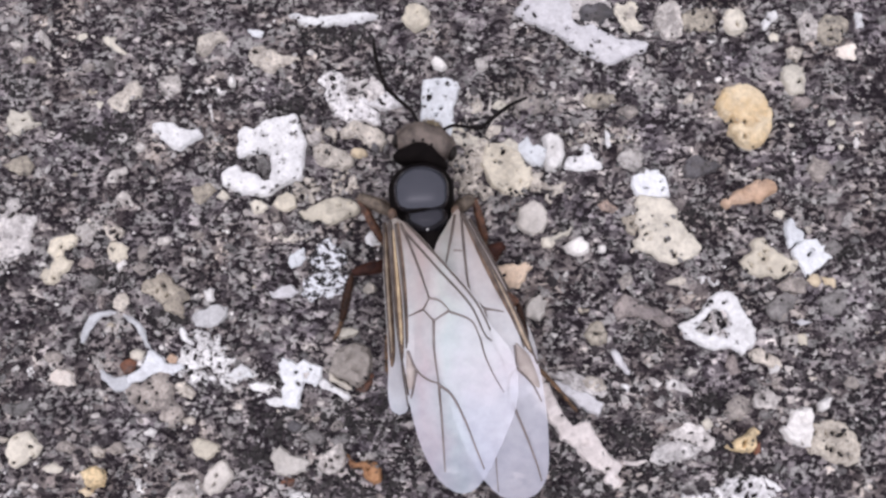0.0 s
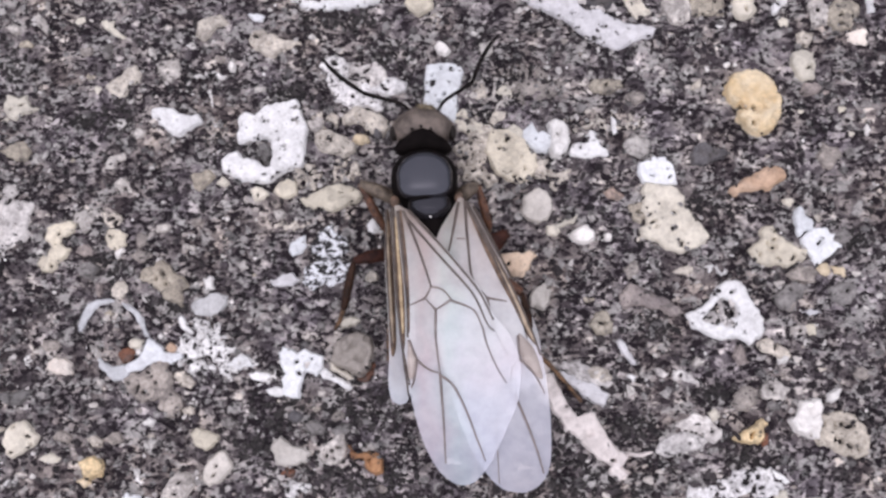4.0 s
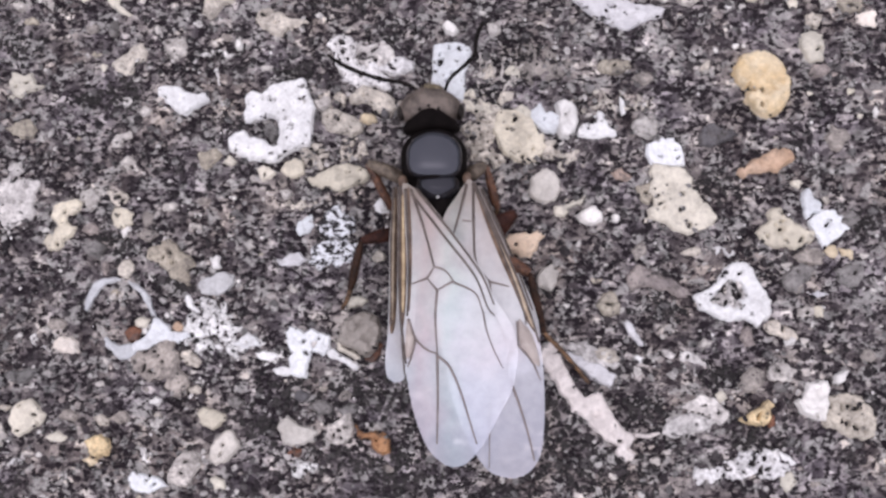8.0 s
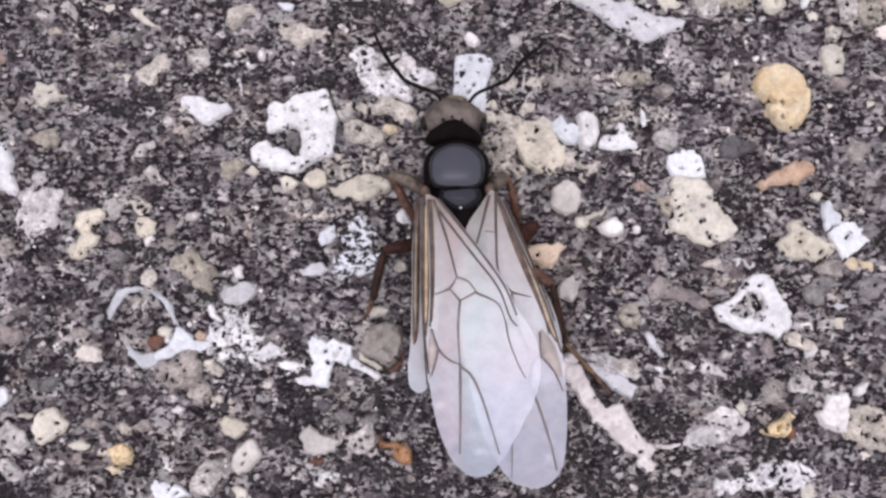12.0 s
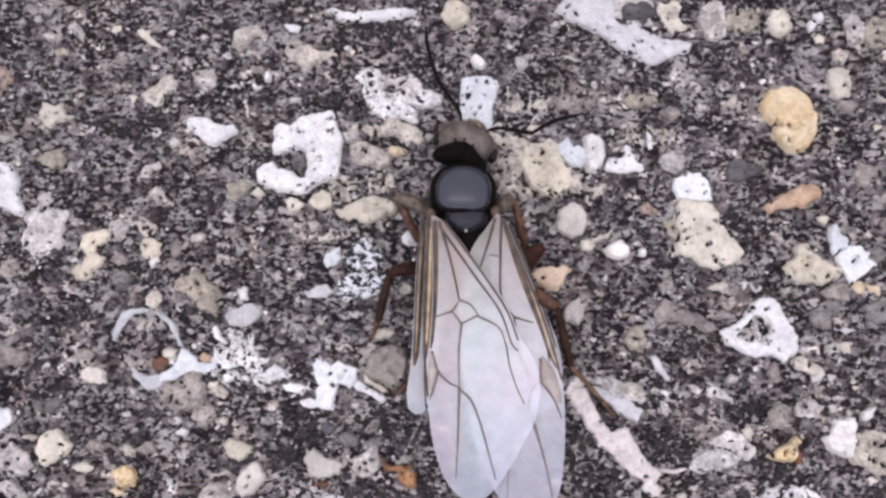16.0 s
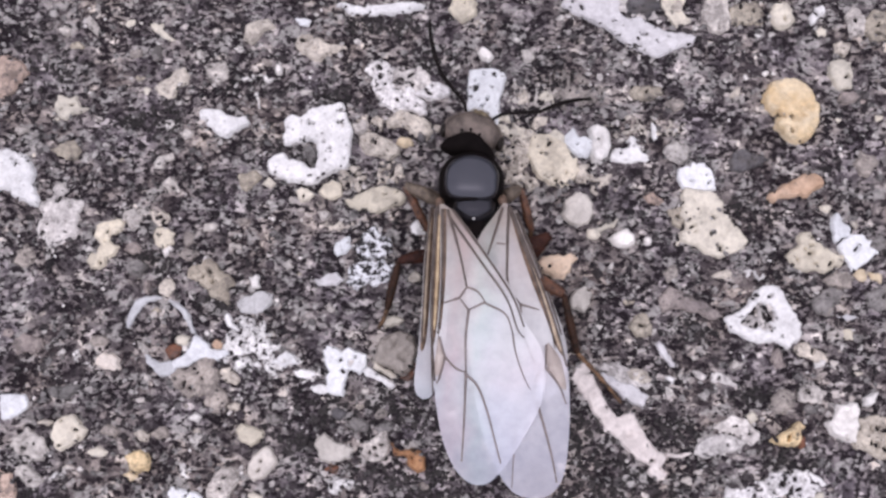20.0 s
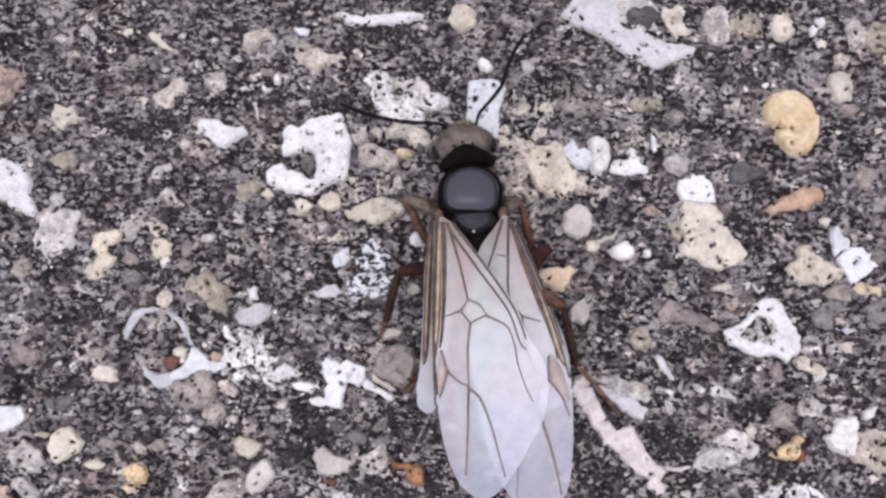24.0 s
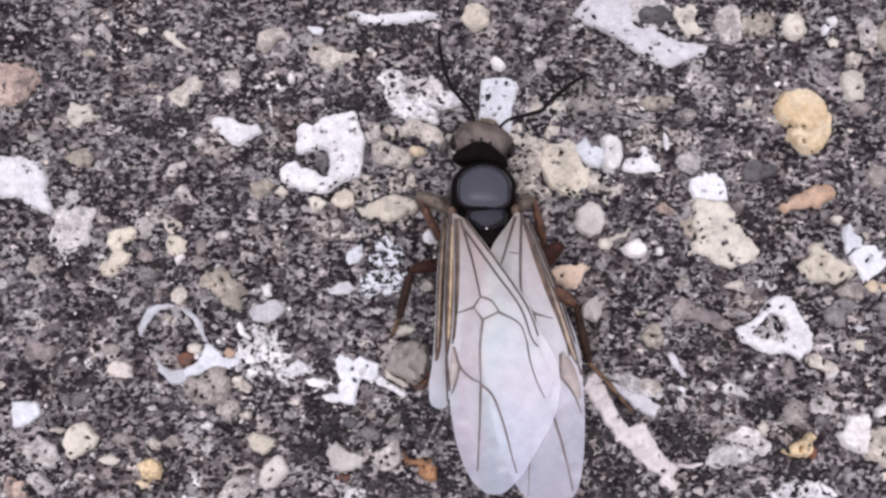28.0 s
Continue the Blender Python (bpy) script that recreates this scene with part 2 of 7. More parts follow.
DUSK = grit("dark_lichen", [(0.0, (0.012, 0.009, 0.011)), (0.6, (0.030, 0.024, 0.028)), (1.0, (0.062, 0.052, 0.058))], 0.7)


def shell(name, light, dark, rough, coat=0.0, per_mm=3.0, bumpy=0.15, polish=0.7, sheen=(1, 1, 1)):
    """Insect cuticle: dark, slightly mottled, with a polish."""
    m, n, l, p = nodes(name)
    w = place(n, l, True)
    l.new(mix(n, l, ramp(n, l, grain(n, l, w, per_mm, 4), [(0.36, (0, 0, 0)), (0.64, (1, 1, 1))]), dark, light), p.inputs["Base Color"])
    p.inputs["Roughness"].default_value = rough
    p.inputs["Specular IOR Level"].default_value = polish
    p.inputs["Specular Tint"].default_value = (*sheen, 1)
    p.inputs["Coat Weight"].default_value, p.inputs["Coat Roughness"].default_value = coat, 0.06
    bump(n, l, p, grain(n, l, w, 14, 2), bumpy, 0.02)
    return m


# the bluish specular tint stands in for reflected blue sky
BLACK = shell("polished_black_cuticle", (0.012, 0.011, 0.014), (0.006, 0.006, 0.008), 0.18, bumpy=0.03, polish=0.88, sheen=(0.80, 0.84, 1.0))
DULL = shell("dull_brown_cuticle", (0.165, 0.132, 0.114), (0.038, 0.029, 0.025), 0.5, 0.0, 2.2, 0.8, polish=0.38)
# matte near-black: the body's own colour, and painted shade behind the head
OCCIPUT = shell("dark_and_shaded_cuticle", (0.008, 0.006, 0.006), (0.004, 0.003, 0.003), 0.75, polish=0.05)
# duller copy of BLACK, to darken the scutellum where it mirrors no sky
SATIN = shell("satin_black_cuticle", (0.010, 0.009, 0.011), (0.005, 0.005, 0.006), 0.2, bumpy=0.03, polish=0.5, sheen=(0.82, 0.84, 1.0))
EYE = shell("compound_eye", (0.014, 0.010, 0.009), (0.008, 0.006, 0.005), 0.4, 0.0, 20, polish=0.2)
FEMUR = shell("brown_leg", (0.045, 0.021, 0.013), (0.013, 0.007, 0.005), 0.55, 0.0, 4, 0.6, polish=0.15)
TIBIA = shell("amber_brown_leg", (0.17, 0.095, 0.05), (0.03, 0.018, 0.012), 0.45, 0.0, 4, 0.6, polish=0.3)
FEELER = shell("dark_antenna", (0.012, 0.009, 0.009), (0.005, 0.004, 0.004), 0.6, polish=0.08)
TEGULA = shell("tan_wing_joint", (0.17, 0.11, 0.08), (0.06, 0.04, 0.03), 0.5, polish=0.25)
# pale colour that stands in for a glint on the black thorax
GLINT_SPOT = shell("painted_glint", (0.75, 0.72, 0.70), (0.6, 0.58, 0.56), 0.3)
FACE = shell("tan_face", (0.30, 0.25, 0.17), (0.10, 0.08, 0.055), 0.6, 0.0, 5, 0.8, polish=0.2)
VEIN = shell("brown_wing_vein", (0.12, 0.095, 0.083), (0.06, 0.047, 0.042), 0.5, polish=0.3)
PALE_VEIN = shell("pale_wing_vein", (0.24, 0.20, 0.19), (0.14, 0.115, 0.108), 0.5, polish=0.3)
STIGMA = shell("smoky_wing_spot", (0.46, 0.40, 0.37), (0.34, 0.29, 0.265), 0.4)
DULLEDGE = shell("tan_wing_edge", (0.48, 0.385, 0.28), (0.28, 0.21, 0.145), 0.4)
EDGE = shell("amber_wing_edge", (0.52, 0.40, 0.24), (0.28, 0.19, 0.10), 0.4)
FOREARM = shell("grey_brown_leg", (0.17, 0.135, 0.105), (0.04, 0.028, 0.022), 0.45, 0.0, 4, 0.6, polish=0.3)
REDSHIN = shell("rusty_shin", (0.15, 0.068, 0.04), (0.035, 0.017, 0.012), 0.45, 0.0, 4, 0.6, polish=0.3)
RUSTLEG = shell("red_brown_leg", (0.055, 0.021, 0.015), (0.016, 0.007, 0.006), 0.6, 0.0, 4, 0.6, polish=0.12)
BAND = shell("brown_wing_front", (0.19, 0.125, 0.085), (0.07, 0.046, 0.033), 0.45, 0.0, 3, polish=0.3)


def membrane():
    m, n, l, p = nodes("wing_membrane")
    w = place(n, l, True)
    along = n.new("ShaderNodeSeparateXYZ")
    l.new(w, along.inputs[0])
    reach = n.new("ShaderNodeMapRange")
    reach.inputs["From Min"].default_value, reach.inputs["From Max"].default_value = -8.5 * MM, 0.3 * MM
    l.new(along.outputs["Y"], reach.inputs["Value"])
    drift = n.new("ShaderNodeMath")
    drift.operation = "MULTIPLY_ADD"
    l.new(grain(n, l, w, 0.6, 3), drift.inputs[0])
    drift.inputs[1].default_value = 0.34
    sway = n.new("ShaderNodeMath")
    sway.operation = "ADD"
    l.new(reach.outputs[0], drift.inputs[2])
    l.new(drift.outputs[0], sway.inputs[0])
    sway.inputs[1].default_value = -0.17
    tint = ramp(n, l, sway.outputs[0], [(0.05, (0.55, 0.565, 0.64)), (0.22, (0.63, 0.655, 0.75)), (0.40, (0.765, 0.795, 0.865)), (0.50, (0.815, 0.795, 0.84)), (0.58, (0.80, 0.825, 0.84)), (0.68, (0.775, 0.785, 0.785)), (0.82, (0.675, 0.63, 0.61)), (0.95, (0.50, 0.43, 0.38))])
    across = n.new("ShaderNodeMapRange")
    across.inputs["From Min"].default_value, across.inputs["From Max"].default_value = -1.2 * MM, 2.8 * MM
    l.new(along.outputs["X"], across.inputs["Value"])
    play = math_node(n, l, "MULTIPLY_ADD", grain(n, l, w, 0.7, 1), 0.36, -0.18)
    # pink and green bands: the wing's iridescent sheen put into its base colour
    painted_sheen = ramp(n, l, math_node(n, l, "ADD", across.outputs[0], play), [(0.08, (0.98, 1, 1)), (0.20, (1.06, 0.945, 0.95)), (0.30, (1.02, 0.975, 0.98)), (0.42, (0.92, 1.01, 1.0)), (0.56, (0.97, 0.985, 1.02)), (0.75, (1.01, 0.985, 1.0))])
    tint = mix(n, l, 1.0, tint, painted_sheen, "MULTIPLY")
    cloudy = ramp(n, l, grain(n, l, w, 2.6, 4, 0.65), [(0.35, (0.90, 0.91, 0.92)), (0.62, (1.05, 1.05, 1.05))])
    l.new(mix(n, l, 1.0, tint, cloudy, "MULTIPLY"), p.inputs["Base Color"])
    p.inputs["Roughness"].default_value = 0.28
    p.inputs["Specular IOR Level"].default_value = 0.6
    p.inputs["Alpha"].default_value = 0.5
    bump(n, l, p, grain(n, l, w, 1.6, 2), 0.15, 0.08)
    return m


MEMBRANE = membrane()

# ---- relief of the concrete ----
TABLE = np.random.RandomState(5).rand(256, 256)


def soft_noise(x, y, per_mm, shift=0):
    x, y = np.asarray(x) * per_mm + 37.3 + shift * 17.7, np.asarray(y) * per_mm + 91.1 + shift * 5.3
    i, j = np.floor(x).astype(int), np.floor(y).astype(int)
    u, v = x - i, y - j
    u, v = u * u * (3 - 2 * u), v * v * (3 - 2 * v)
    q = lambda k, m: TABLE[(i + k) % 256, (j + m) % 256]
    return (q(0, 0) * (1 - u) + q(1, 0) * u) * (1 - v) + (q(0, 1) * (1 - u) + q(1, 1) * u) * v - 0.5


def chips_of_sand(x, y, per_mm, shift):
    """A step up or down for each crooked cell, as of sand grains worn bare."""
    x, y = np.asarray(x) * per_mm + 60 + shift, np.asarray(y) * per_mm + 60 + shift
    i, j = np.floor(x).astype(int), np.floor(y).astype(int)
    near, up = np.full(np.shape(x), 9.0), np.zeros(np.shape(x))
    for k in (-1, 0, 1):
        for m in (-1, 0, 1):
            a, b = (i + k) % 256, (j + m) % 256
            d = np.hypot(i + k + TABLE[a, b] - x, j + m + TABLE[b, (a + 77) % 256] - y)
            up = np.where(d < near, TABLE[(a + 31) % 256, (b + 113) % 256] - 0.5, up)
            near = np.minimum(near, d)
    return up * np.clip(1.25 - near, 0.2, 1)


def relief(x, y):
    return 0.16 * soft_noise(x, y, 0.5) + 0.14 * soft_noise(x, y, 1.7, 1) + 0.06 * soft_noise(x, y, 4.2, 2) + 0.13 * chips_of_sand(x, y, 2.6, 3)


def mesh_of(name, verts, faces, material, smooth=True):
    me = bpy.data.meshes.new(name)
    me.from_pydata(np.asarray(verts, dtype=float).tolist(), [], faces if isinstance(faces, list) else faces.tolist())
    me.materials.append(material)
    if smooth:
        me.polygons.foreach_set("use_smooth", [True] * len(me.polygons))
    me.update()
    return me


def quads(nx, ny):
    k = np.arange(nx * ny).reshape(ny, nx)
    return np.stack([k[:-1, :-1], k[:-1, 1:], k[1:, 1:], k[1:, :-1]], -1).reshape(-1, 4)


def build_ground():
    far = np.array([18, 25, 45, 100, 400, 2000, 20000, 200000, 2000000], dtype=float)
    xs = np.concatenate([-far[::-1], np.arange(-15.5, 15.55, 0.055), far])
    ys = np.concatenate([-far[::-1], np.arange(-9.5, 11.05, 0.055), far])
    X, Y = np.meshgrid(xs, ys)
    Z = np.where((abs(X) < 15.6) & (Y > -9.6) & (Y < 11.1), relief(X, Y), 0)
    ob = new("ground", mesh_of("ground", np.stack([X, Y, Z], -1).reshape(-1, 3) * MM, quads(len(xs), len(ys)), CONCRETE))
    return tagged(ob, "weathered dark grey concrete with exposed grit", "concrete", kind="structure")


ground = build_ground()
Top = namedtuple("Top", "x0 x1 y0 y1 inside height")
tops = []


def within(corners, x, y):
    """How far points lie inside an outline, in mm; below 0 outside it."""
    near, odd = np.full(np.shape(x), 99.0), np.zeros(np.shape(x), dtype=bool)
    for (x0, y0), (x1, y1) in zip(corners, corners[1:] + corners[:1]):
        dx, dy = x1 - x0, y1 - y0
        s = np.clip(((x - x0) * dx + (y - y0) * dy) / max(dx * dx + dy * dy, 1e-9), 0, 1)
        near = np.minimum(near, np.hypot(x - x0 - s * dx, y - y0 - s * dy))
        if dy:
            odd ^= ((y0 > y) != (y1 > y)) & (x < x0 + (y - y0) / dy * dx)
    return np.where(odd, near, -near)


def pit_mesh(seed):
    """A low, crooked black dot, 1 mm in radius, to be scaled; it paints a pit's shade."""
    rs = np.random.RandomState(seed)
    a, r = np.arange(9) * 0.698, rs.uniform(0.8, 1.2, 9)
    rim = lambda k, z: [(k * q * np.cos(t), k * q * np.sin(t), z) for t, q in zip(a, r)]
    faces = [(0, 1 + k, 1 + (k + 1) % 9) for k in range(9)] + [(1 + k, 10 + k, 10 + (k + 1) % 9, 1 + (k + 1) % 9) for k in range(9)]
    return mesh_of("pit", np.array([(0, 0, 0.07)] + rim(0.75, 0.05) + rim(1.2, -0.04)) * MM, faces, SOOT)


PIT_SHAPES = [pit_mesh(60 + k) for k in range(4)]


def heap(name, corners, material, height, rough, domed, ragged, pits, hollows=(), net=0.0):
    """A stone or a crust that fills a crooked outline, its rim frayed by noise and its pits open to the mortar, with
    shade painted in.
    """
    turn = len(tops) % 40
    x0, x1 = min(c[0] for c in corners) - 0.15, max(c[0] for c in corners) + 0.15
    y0, y1 = min(c[1] for c in corners) - 0.15, max(c[1] for c in corners) + 0.15
    step = 0.032 if x1 - x0 < 1.6 else 0.042
    X, Y = np.meshgrid(np.arange(x0, x1, step), np.arange(y0, y1, step))
    girth = max(0.08, float(within(corners, X, Y).max()))
    warp = min(0.35 * girth, 0.06 if domed else 0.04 + 0.08 * ragged)

    def inside(x, y):
        u = x + warp * (1.2 * soft_noise(x, y, 2.6, turn + 7) + 1.3 * soft_noise(x, y, 6.5, turn + 9))
        v = y + warp * (1.2 * soft_noise(x, y, 2.6, turn + 8) + 1.3 * soft_noise(x, y, 6.5, turn + 10))
        deep = within(corners, u, v) + min(0.035, 0.11 * girth)
        for px, py, pr in (*pits, *hollows):
            slant = 3.1 * px + 1.7 * py
            du, dv = u - px, v - py
            along, across = du * math.cos(slant) + dv * math.sin(slant), dv * math.cos(slant) - du * math.sin(slant)
            deep = np.minimum(deep, np.hypot(0.75 * along, 1.25 * across) - 0.85 * pr)
        if net:
            ridge = abs(soft_noise(x, y, 4.6, turn + 11) + 0.5 * soft_noise(x, y, 9.0, turn + 12))
            deep = np.minimum(deep, 0.3 * (0.17 - net * ridge) + 0.10 * deep)
        fray = rough * 0.10 * soft_noise(x, y, 4.5, turn) + ragged * (0.10 * soft_noise(x, y, 4.0, turn + 5) + 0.12 * soft_noise(x, y, 9.0, turn + 6))
        return (deep + fray) / girth

    def top(x, y, f):
        rim = 0.08 if domed else 0.06
        up = np.clip(f * girth / min(rim, 0.7 * girth), 0, 1)
        up = np.sqrt(1 - (1 - up) ** 2)
        if domed:
            up = up * (0.8 + 0.2 * np.sqrt(np.clip(f, 0, 1)))
        lumpy = 1 + (0.55 if domed else 0.5) * soft_noise(x, y, 1.9, turn + 1) + 0.35 * soft_noise(x, y, 5.0, turn + 2) + 0.5 * chips_of_sand(x, y, 3.1, turn + 3)
        ground_z = relief(x, y)
        return ground_z + up * (0.04 - 0.5 * ground_z + height * lumpy) + np.where(f < 0, 3.0 * girth * f - 0.01, 0.0)

    f = inside(X, Y)
    Z = top(X, Y, f)
    ny, nx = X.shape
    q = quads(nx, ny)
    q = q[f.reshape(-1)[q].max(1) * girth > -0.09]
    used = np.unique(q)
    back = np.zeros(nx * ny, dtype=int)
    back[used] = np.arange(len(used))
    cx, cy = (x0 + x1) / 2, (y0 + y1) / 2
    v = np.stack([X - cx, Y - cy, Z], -1).reshape(-1, 3)[used]
    ob = new(name, mesh_of(name, v * MM, back[q], material))
    ob.location = (cx * MM, cy * MM, 0)
    tops.append(Top(x0, x1, y0, y1, inside, top))
    # a black dot on each pit's floor deepens its shade by colour
    for px, py, pr in pits:
        pit = new("pit", PIT_SHAPES[len(tops) % 4])
        pit.parent = ob
        pit.matrix_basis = Matrix.LocRotScale(((px - cx) * MM, (py - cy) * MM, float(relief(px, py)) * MM), Euler((0, 0, 3.1 * px + 1.7 * py)), (1.5 * pr, 0.9 * pr, 1))
    return ob


def pebble(corners, material, height, label="", pits=(), rough=0.15):
    """A stone set in the concrete; those that stand out are things of their own."""
    ob = heap("pebble" if label else "stone", corners, material, height, rough, True, 0.3 if label else 0.5, pits)
    if label:
        return tagged(ob, label, "pebble", "pebbles in the concrete")
    ob.parent = ground
    return ob


def crust(corners, material, height, label, pits=(), rough=0.25, ragged=0.3, hollows=(), net=0.0):
    """A flat crust of lichen or lime; net breaks it up into strands."""
    return tagged(heap("lichen_patch", corners, material, height, rough, False, ragged, pits, hollows, net), label, "lichen", "lichen on the concrete")


def pebble_mesh(seed):
    rs = np.random.RandomState(seed)
    bm = bmesh.new()
    bmesh.ops.create_icosphere(bm, subdivisions=2, radius=1)
    cut = [(Vector(rs.normal(size=3)).normalized(), rs.uniform(0.42, 0.8)) for _ in range(9)]
    for v in bm.verts:
        for way, d in cut:
            over = v.co.dot(way) - d
            if over > 0:
                v.co -= way * over
        v.co *= 1 + 0.06 * rs.normal()
    v = np.array([p.co[:] for p in bm.verts])
    f = [[p.index for p in face.verts] for face in bm.faces]
    bm.free()
    return v, f


SHAPES = [pebble_mesh(30 + k) for k in range(8)]
stone_meshes = {}


def stone(x, y, rx, ry, material, turn=None):
    """A small stone bedded in the concrete."""
    k = len(tops) % len(SHAPES) if turn is None else turn % len(SHAPES)
    key = (k, material.name)
    if key not in stone_meshes:
        stone_meshes[key] = mesh_of("stone", SHAPES[k][0] * MM, SHAPES[k][1], material)
    ob = new("stone", stone_meshes[key])
    h = 0.5 * min(rx, ry)
    z = float(relief(x, y))
    ob.matrix_basis = Matrix.LocRotScale((x * MM, y * MM, (z + 0.12 * h) * MM), Euler((0, 0, 0)), (rx, ry, h))
    ob.parent = ground
    tops.append(Top(x - rx, x + rx, y - ry, y + ry, lambda u, v: 1 - np.hypot((u - x) / rx, (v - y) / ry), lambda u, v, f: z + h * np.sqrt(np.clip(1 - (1 - np.clip(f, 0, 1)) ** 2, 0, 1)) * 0.8))
    return ob


# ---- pebbles, chips and lichen ----
crust([(-7.75, 4.47), (-7.55, 4.54), (-7.22, 4.54), (-6.91, 4.4), (-6.6, 4.28), (-6.38, 4.37), (-6.34, 4.21), (-6.6, 4.09), (-6.65, 3.91), (-6.85, 3.79), (-7.11, 3.81), (-7.36, 3.98), (-7.56, 4.16), (-7.69, 4.3)], WHITE, 0.14, 'white crusty lichen patch on grey concrete', pits=[(-7.55, 4.21, 0.041)])
crust([(-13.99, 3.3), (-13.24, 3.31), (-13.02, 3.27), (-12.77, 3.08), (-12.58, 2.79), (-12.58, 2.34), (-12.48, 1.97), (-12.33, 1.76), (-12.39, 1.63), (-12.59, 1.7), (-12.8, 1.87), (-13.01, 1.93), (-13.22, 2.17), (-13.88, 2.13)], WHITE, 0.16, 'large white lichen crust on grey concrete', pits=[(-13.06, 2.93, 0.049)])
crust([(-11.91, 2.23), (-11.59, 2.28), (-11.54, 2.07), (-11.69, 1.94), (-11.55, 1.77), (-11.25, 1.8), (-11, 1.77), (-11.04, 1.6), (-11.16, 1.46), (-11.11, 1.26), (-11.19, 1.04), (-11.08, 0.79), (-11.27, 0.69), (-11.46, 0.62), (-11.57, 0.45), (-11.8, 0.42), (-11.91, 0.62), (-12.12, 0.75), (-12.27, 0.99), (-12.16, 1.21), (-12.08, 1.43), (-12.32, 1.6), (-12.2, 1.77), (-11.84, 1.8), (-11.79, 2)], GREYWHITE, 0.08, 'thin greyish-white lichen crust on grey concrete', pits=[(-11.7, 1.87, 0.065), (-11.54, 1.07, 0.032), (-11.89, 0.99, 0.032)], ragged=0.6)
pebble([(-14.34, 6.2), (-13.58, 6.2), (-13.34, 6.17), (-13.09, 6.02), (-13.04, 5.77), (-13.19, 5.56), (-13.27, 5.34), (-13.32, 5.13), (-13.47, 4.99), (-14.22, 4.92)], CLAY, 0.174, label='smooth pinkish-clay pebble in grey concrete')
crust([(-12.03, 4.96), (-11.87, 5.03), (-11.72, 4.89), (-11.49, 4.92), (-11.31, 4.71), (-11.1, 4.64), (-11.29, 4.53), (-11.56, 4.5), (-11.74, 4.32), (-11.95, 4.43), (-12.07, 4.64)], CREAM, 0.1, 'cream crust on grey concrete', pits=[(-11.61, 4.74, 0.049), (-11.85, 4.57, 0.032)], ragged=0.5)
pebble([(-8.49, 5.78), (-8.29, 5.89), (-8.13, 5.64), (-8.2, 5.43), (-8.43, 5.28), (-8.51, 5.03), (-8.71, 4.91), (-8.98, 5.03), (-9.11, 5.25), (-8.87, 5.46), (-8.68, 5.57)], SAND, 0.136, label='flat grey-tan pebble in grey concrete')
stone(-9.36, 5.19, 0.13, 0.16, CREAM)
pebble([(-7.62, 5.89), (-7.46, 6.03), (-7.06, 6.07), (-6.99, 5.78), (-7.06, 5.5), (-7.22, 5.37), (-7.47, 5.5), (-7.61, 5.68)], PALE, 0.093, pits=[(-7.24, 5.64, 0.051), (-7.38, 5.8, 0.025)])
pebble([(-6.47, 7.23), (-6.23, 7.35), (-5.83, 7.39), (-5.65, 7.16), (-5.98, 7.05), (-6.14, 6.79), (-6.34, 6.72), (-6.57, 6.83), (-6.49, 7.04)], SAND, 0.136, label='flat greyish-beige pebble in grey concrete')
crust([(-5.05, 7.45), (-4.78, 7.52), (-4.54, 7.41), (-4.6, 7.23), (-4.87, 7.27)], CHALK, 0.1, 'white crusty lichen patch on grey concrete')
pebble([(-4.93, 6.9), (-4.66, 7.01), (-4.4, 6.9), (-4.15, 6.76), (-3.81, 6.69), (-3.52, 6.58), (-3.8, 6.44), (-4.13, 6.33), (-4.26, 6.15), (-4.55, 6.25), (-4.81, 6.4), (-4.97, 6.58)], SAND, 0.112, pits=[(-4.81, 6.78, 0.063), (-4.46, 6.54, 0.025)])
crust([(-9.39, 7.26), (-8.98, 7.29), (-8.97, 7.08), (-8.72, 6.86), (-8.49, 6.73), (-8.88, 6.79), (-9.17, 6.97)], CREAM, 0.08, 'cream crust on grey concrete', ragged=0.5)
pebble([(-11.32, 7.47), (-11.23, 7.58), (-11.1, 7.36), (-10.94, 7.15), (-10.97, 6.98), (-11.14, 7.07), (-11.27, 7.25)], PALE, 0.087)
pebble([(-10.17, 7.26), (-10.06, 7.38), (-9.89, 7.4), (-9.86, 7.28), (-10.05, 7.2)], CREAM, 0.087)
pebble([(-12.12, 7.14), (-11.97, 7.24), (-11.8, 7.18), (-11.8, 6.96), (-11.98, 6.94)], PALE, 0.074)
pebble([(-8, 6.36), (-7.89, 6.5), (-7.76, 6.28), (-7.7, 6.14), (-7.87, 6.18)], PALE, 0.074)
crust([(-12.13, 3.31), (-11.84, 3.38), (-11.62, 3.55), (-11.35, 3.52), (-11.2, 3.31), (-11.35, 3.07), (-11.64, 3), (-11.92, 3.14)], TAN, 0.08, 'pale mottled crust on grey concrete', ragged=0.5)
crust([(-9.05, 2.9), (-8.96, 3.08), (-8.77, 3.18), (-8.51, 3.23), (-8.42, 3.11), (-8.66, 2.97), (-8.78, 2.77), (-9.01, 2.77)], PALE, 0.08, 'pale mottled crust on grey concrete', ragged=0.4)
pebble([(-8.31, 3.81), (-8.19, 3.95), (-7.97, 3.88), (-7.99, 3.68), (-8.2, 3.65)], PALE, 0.074)
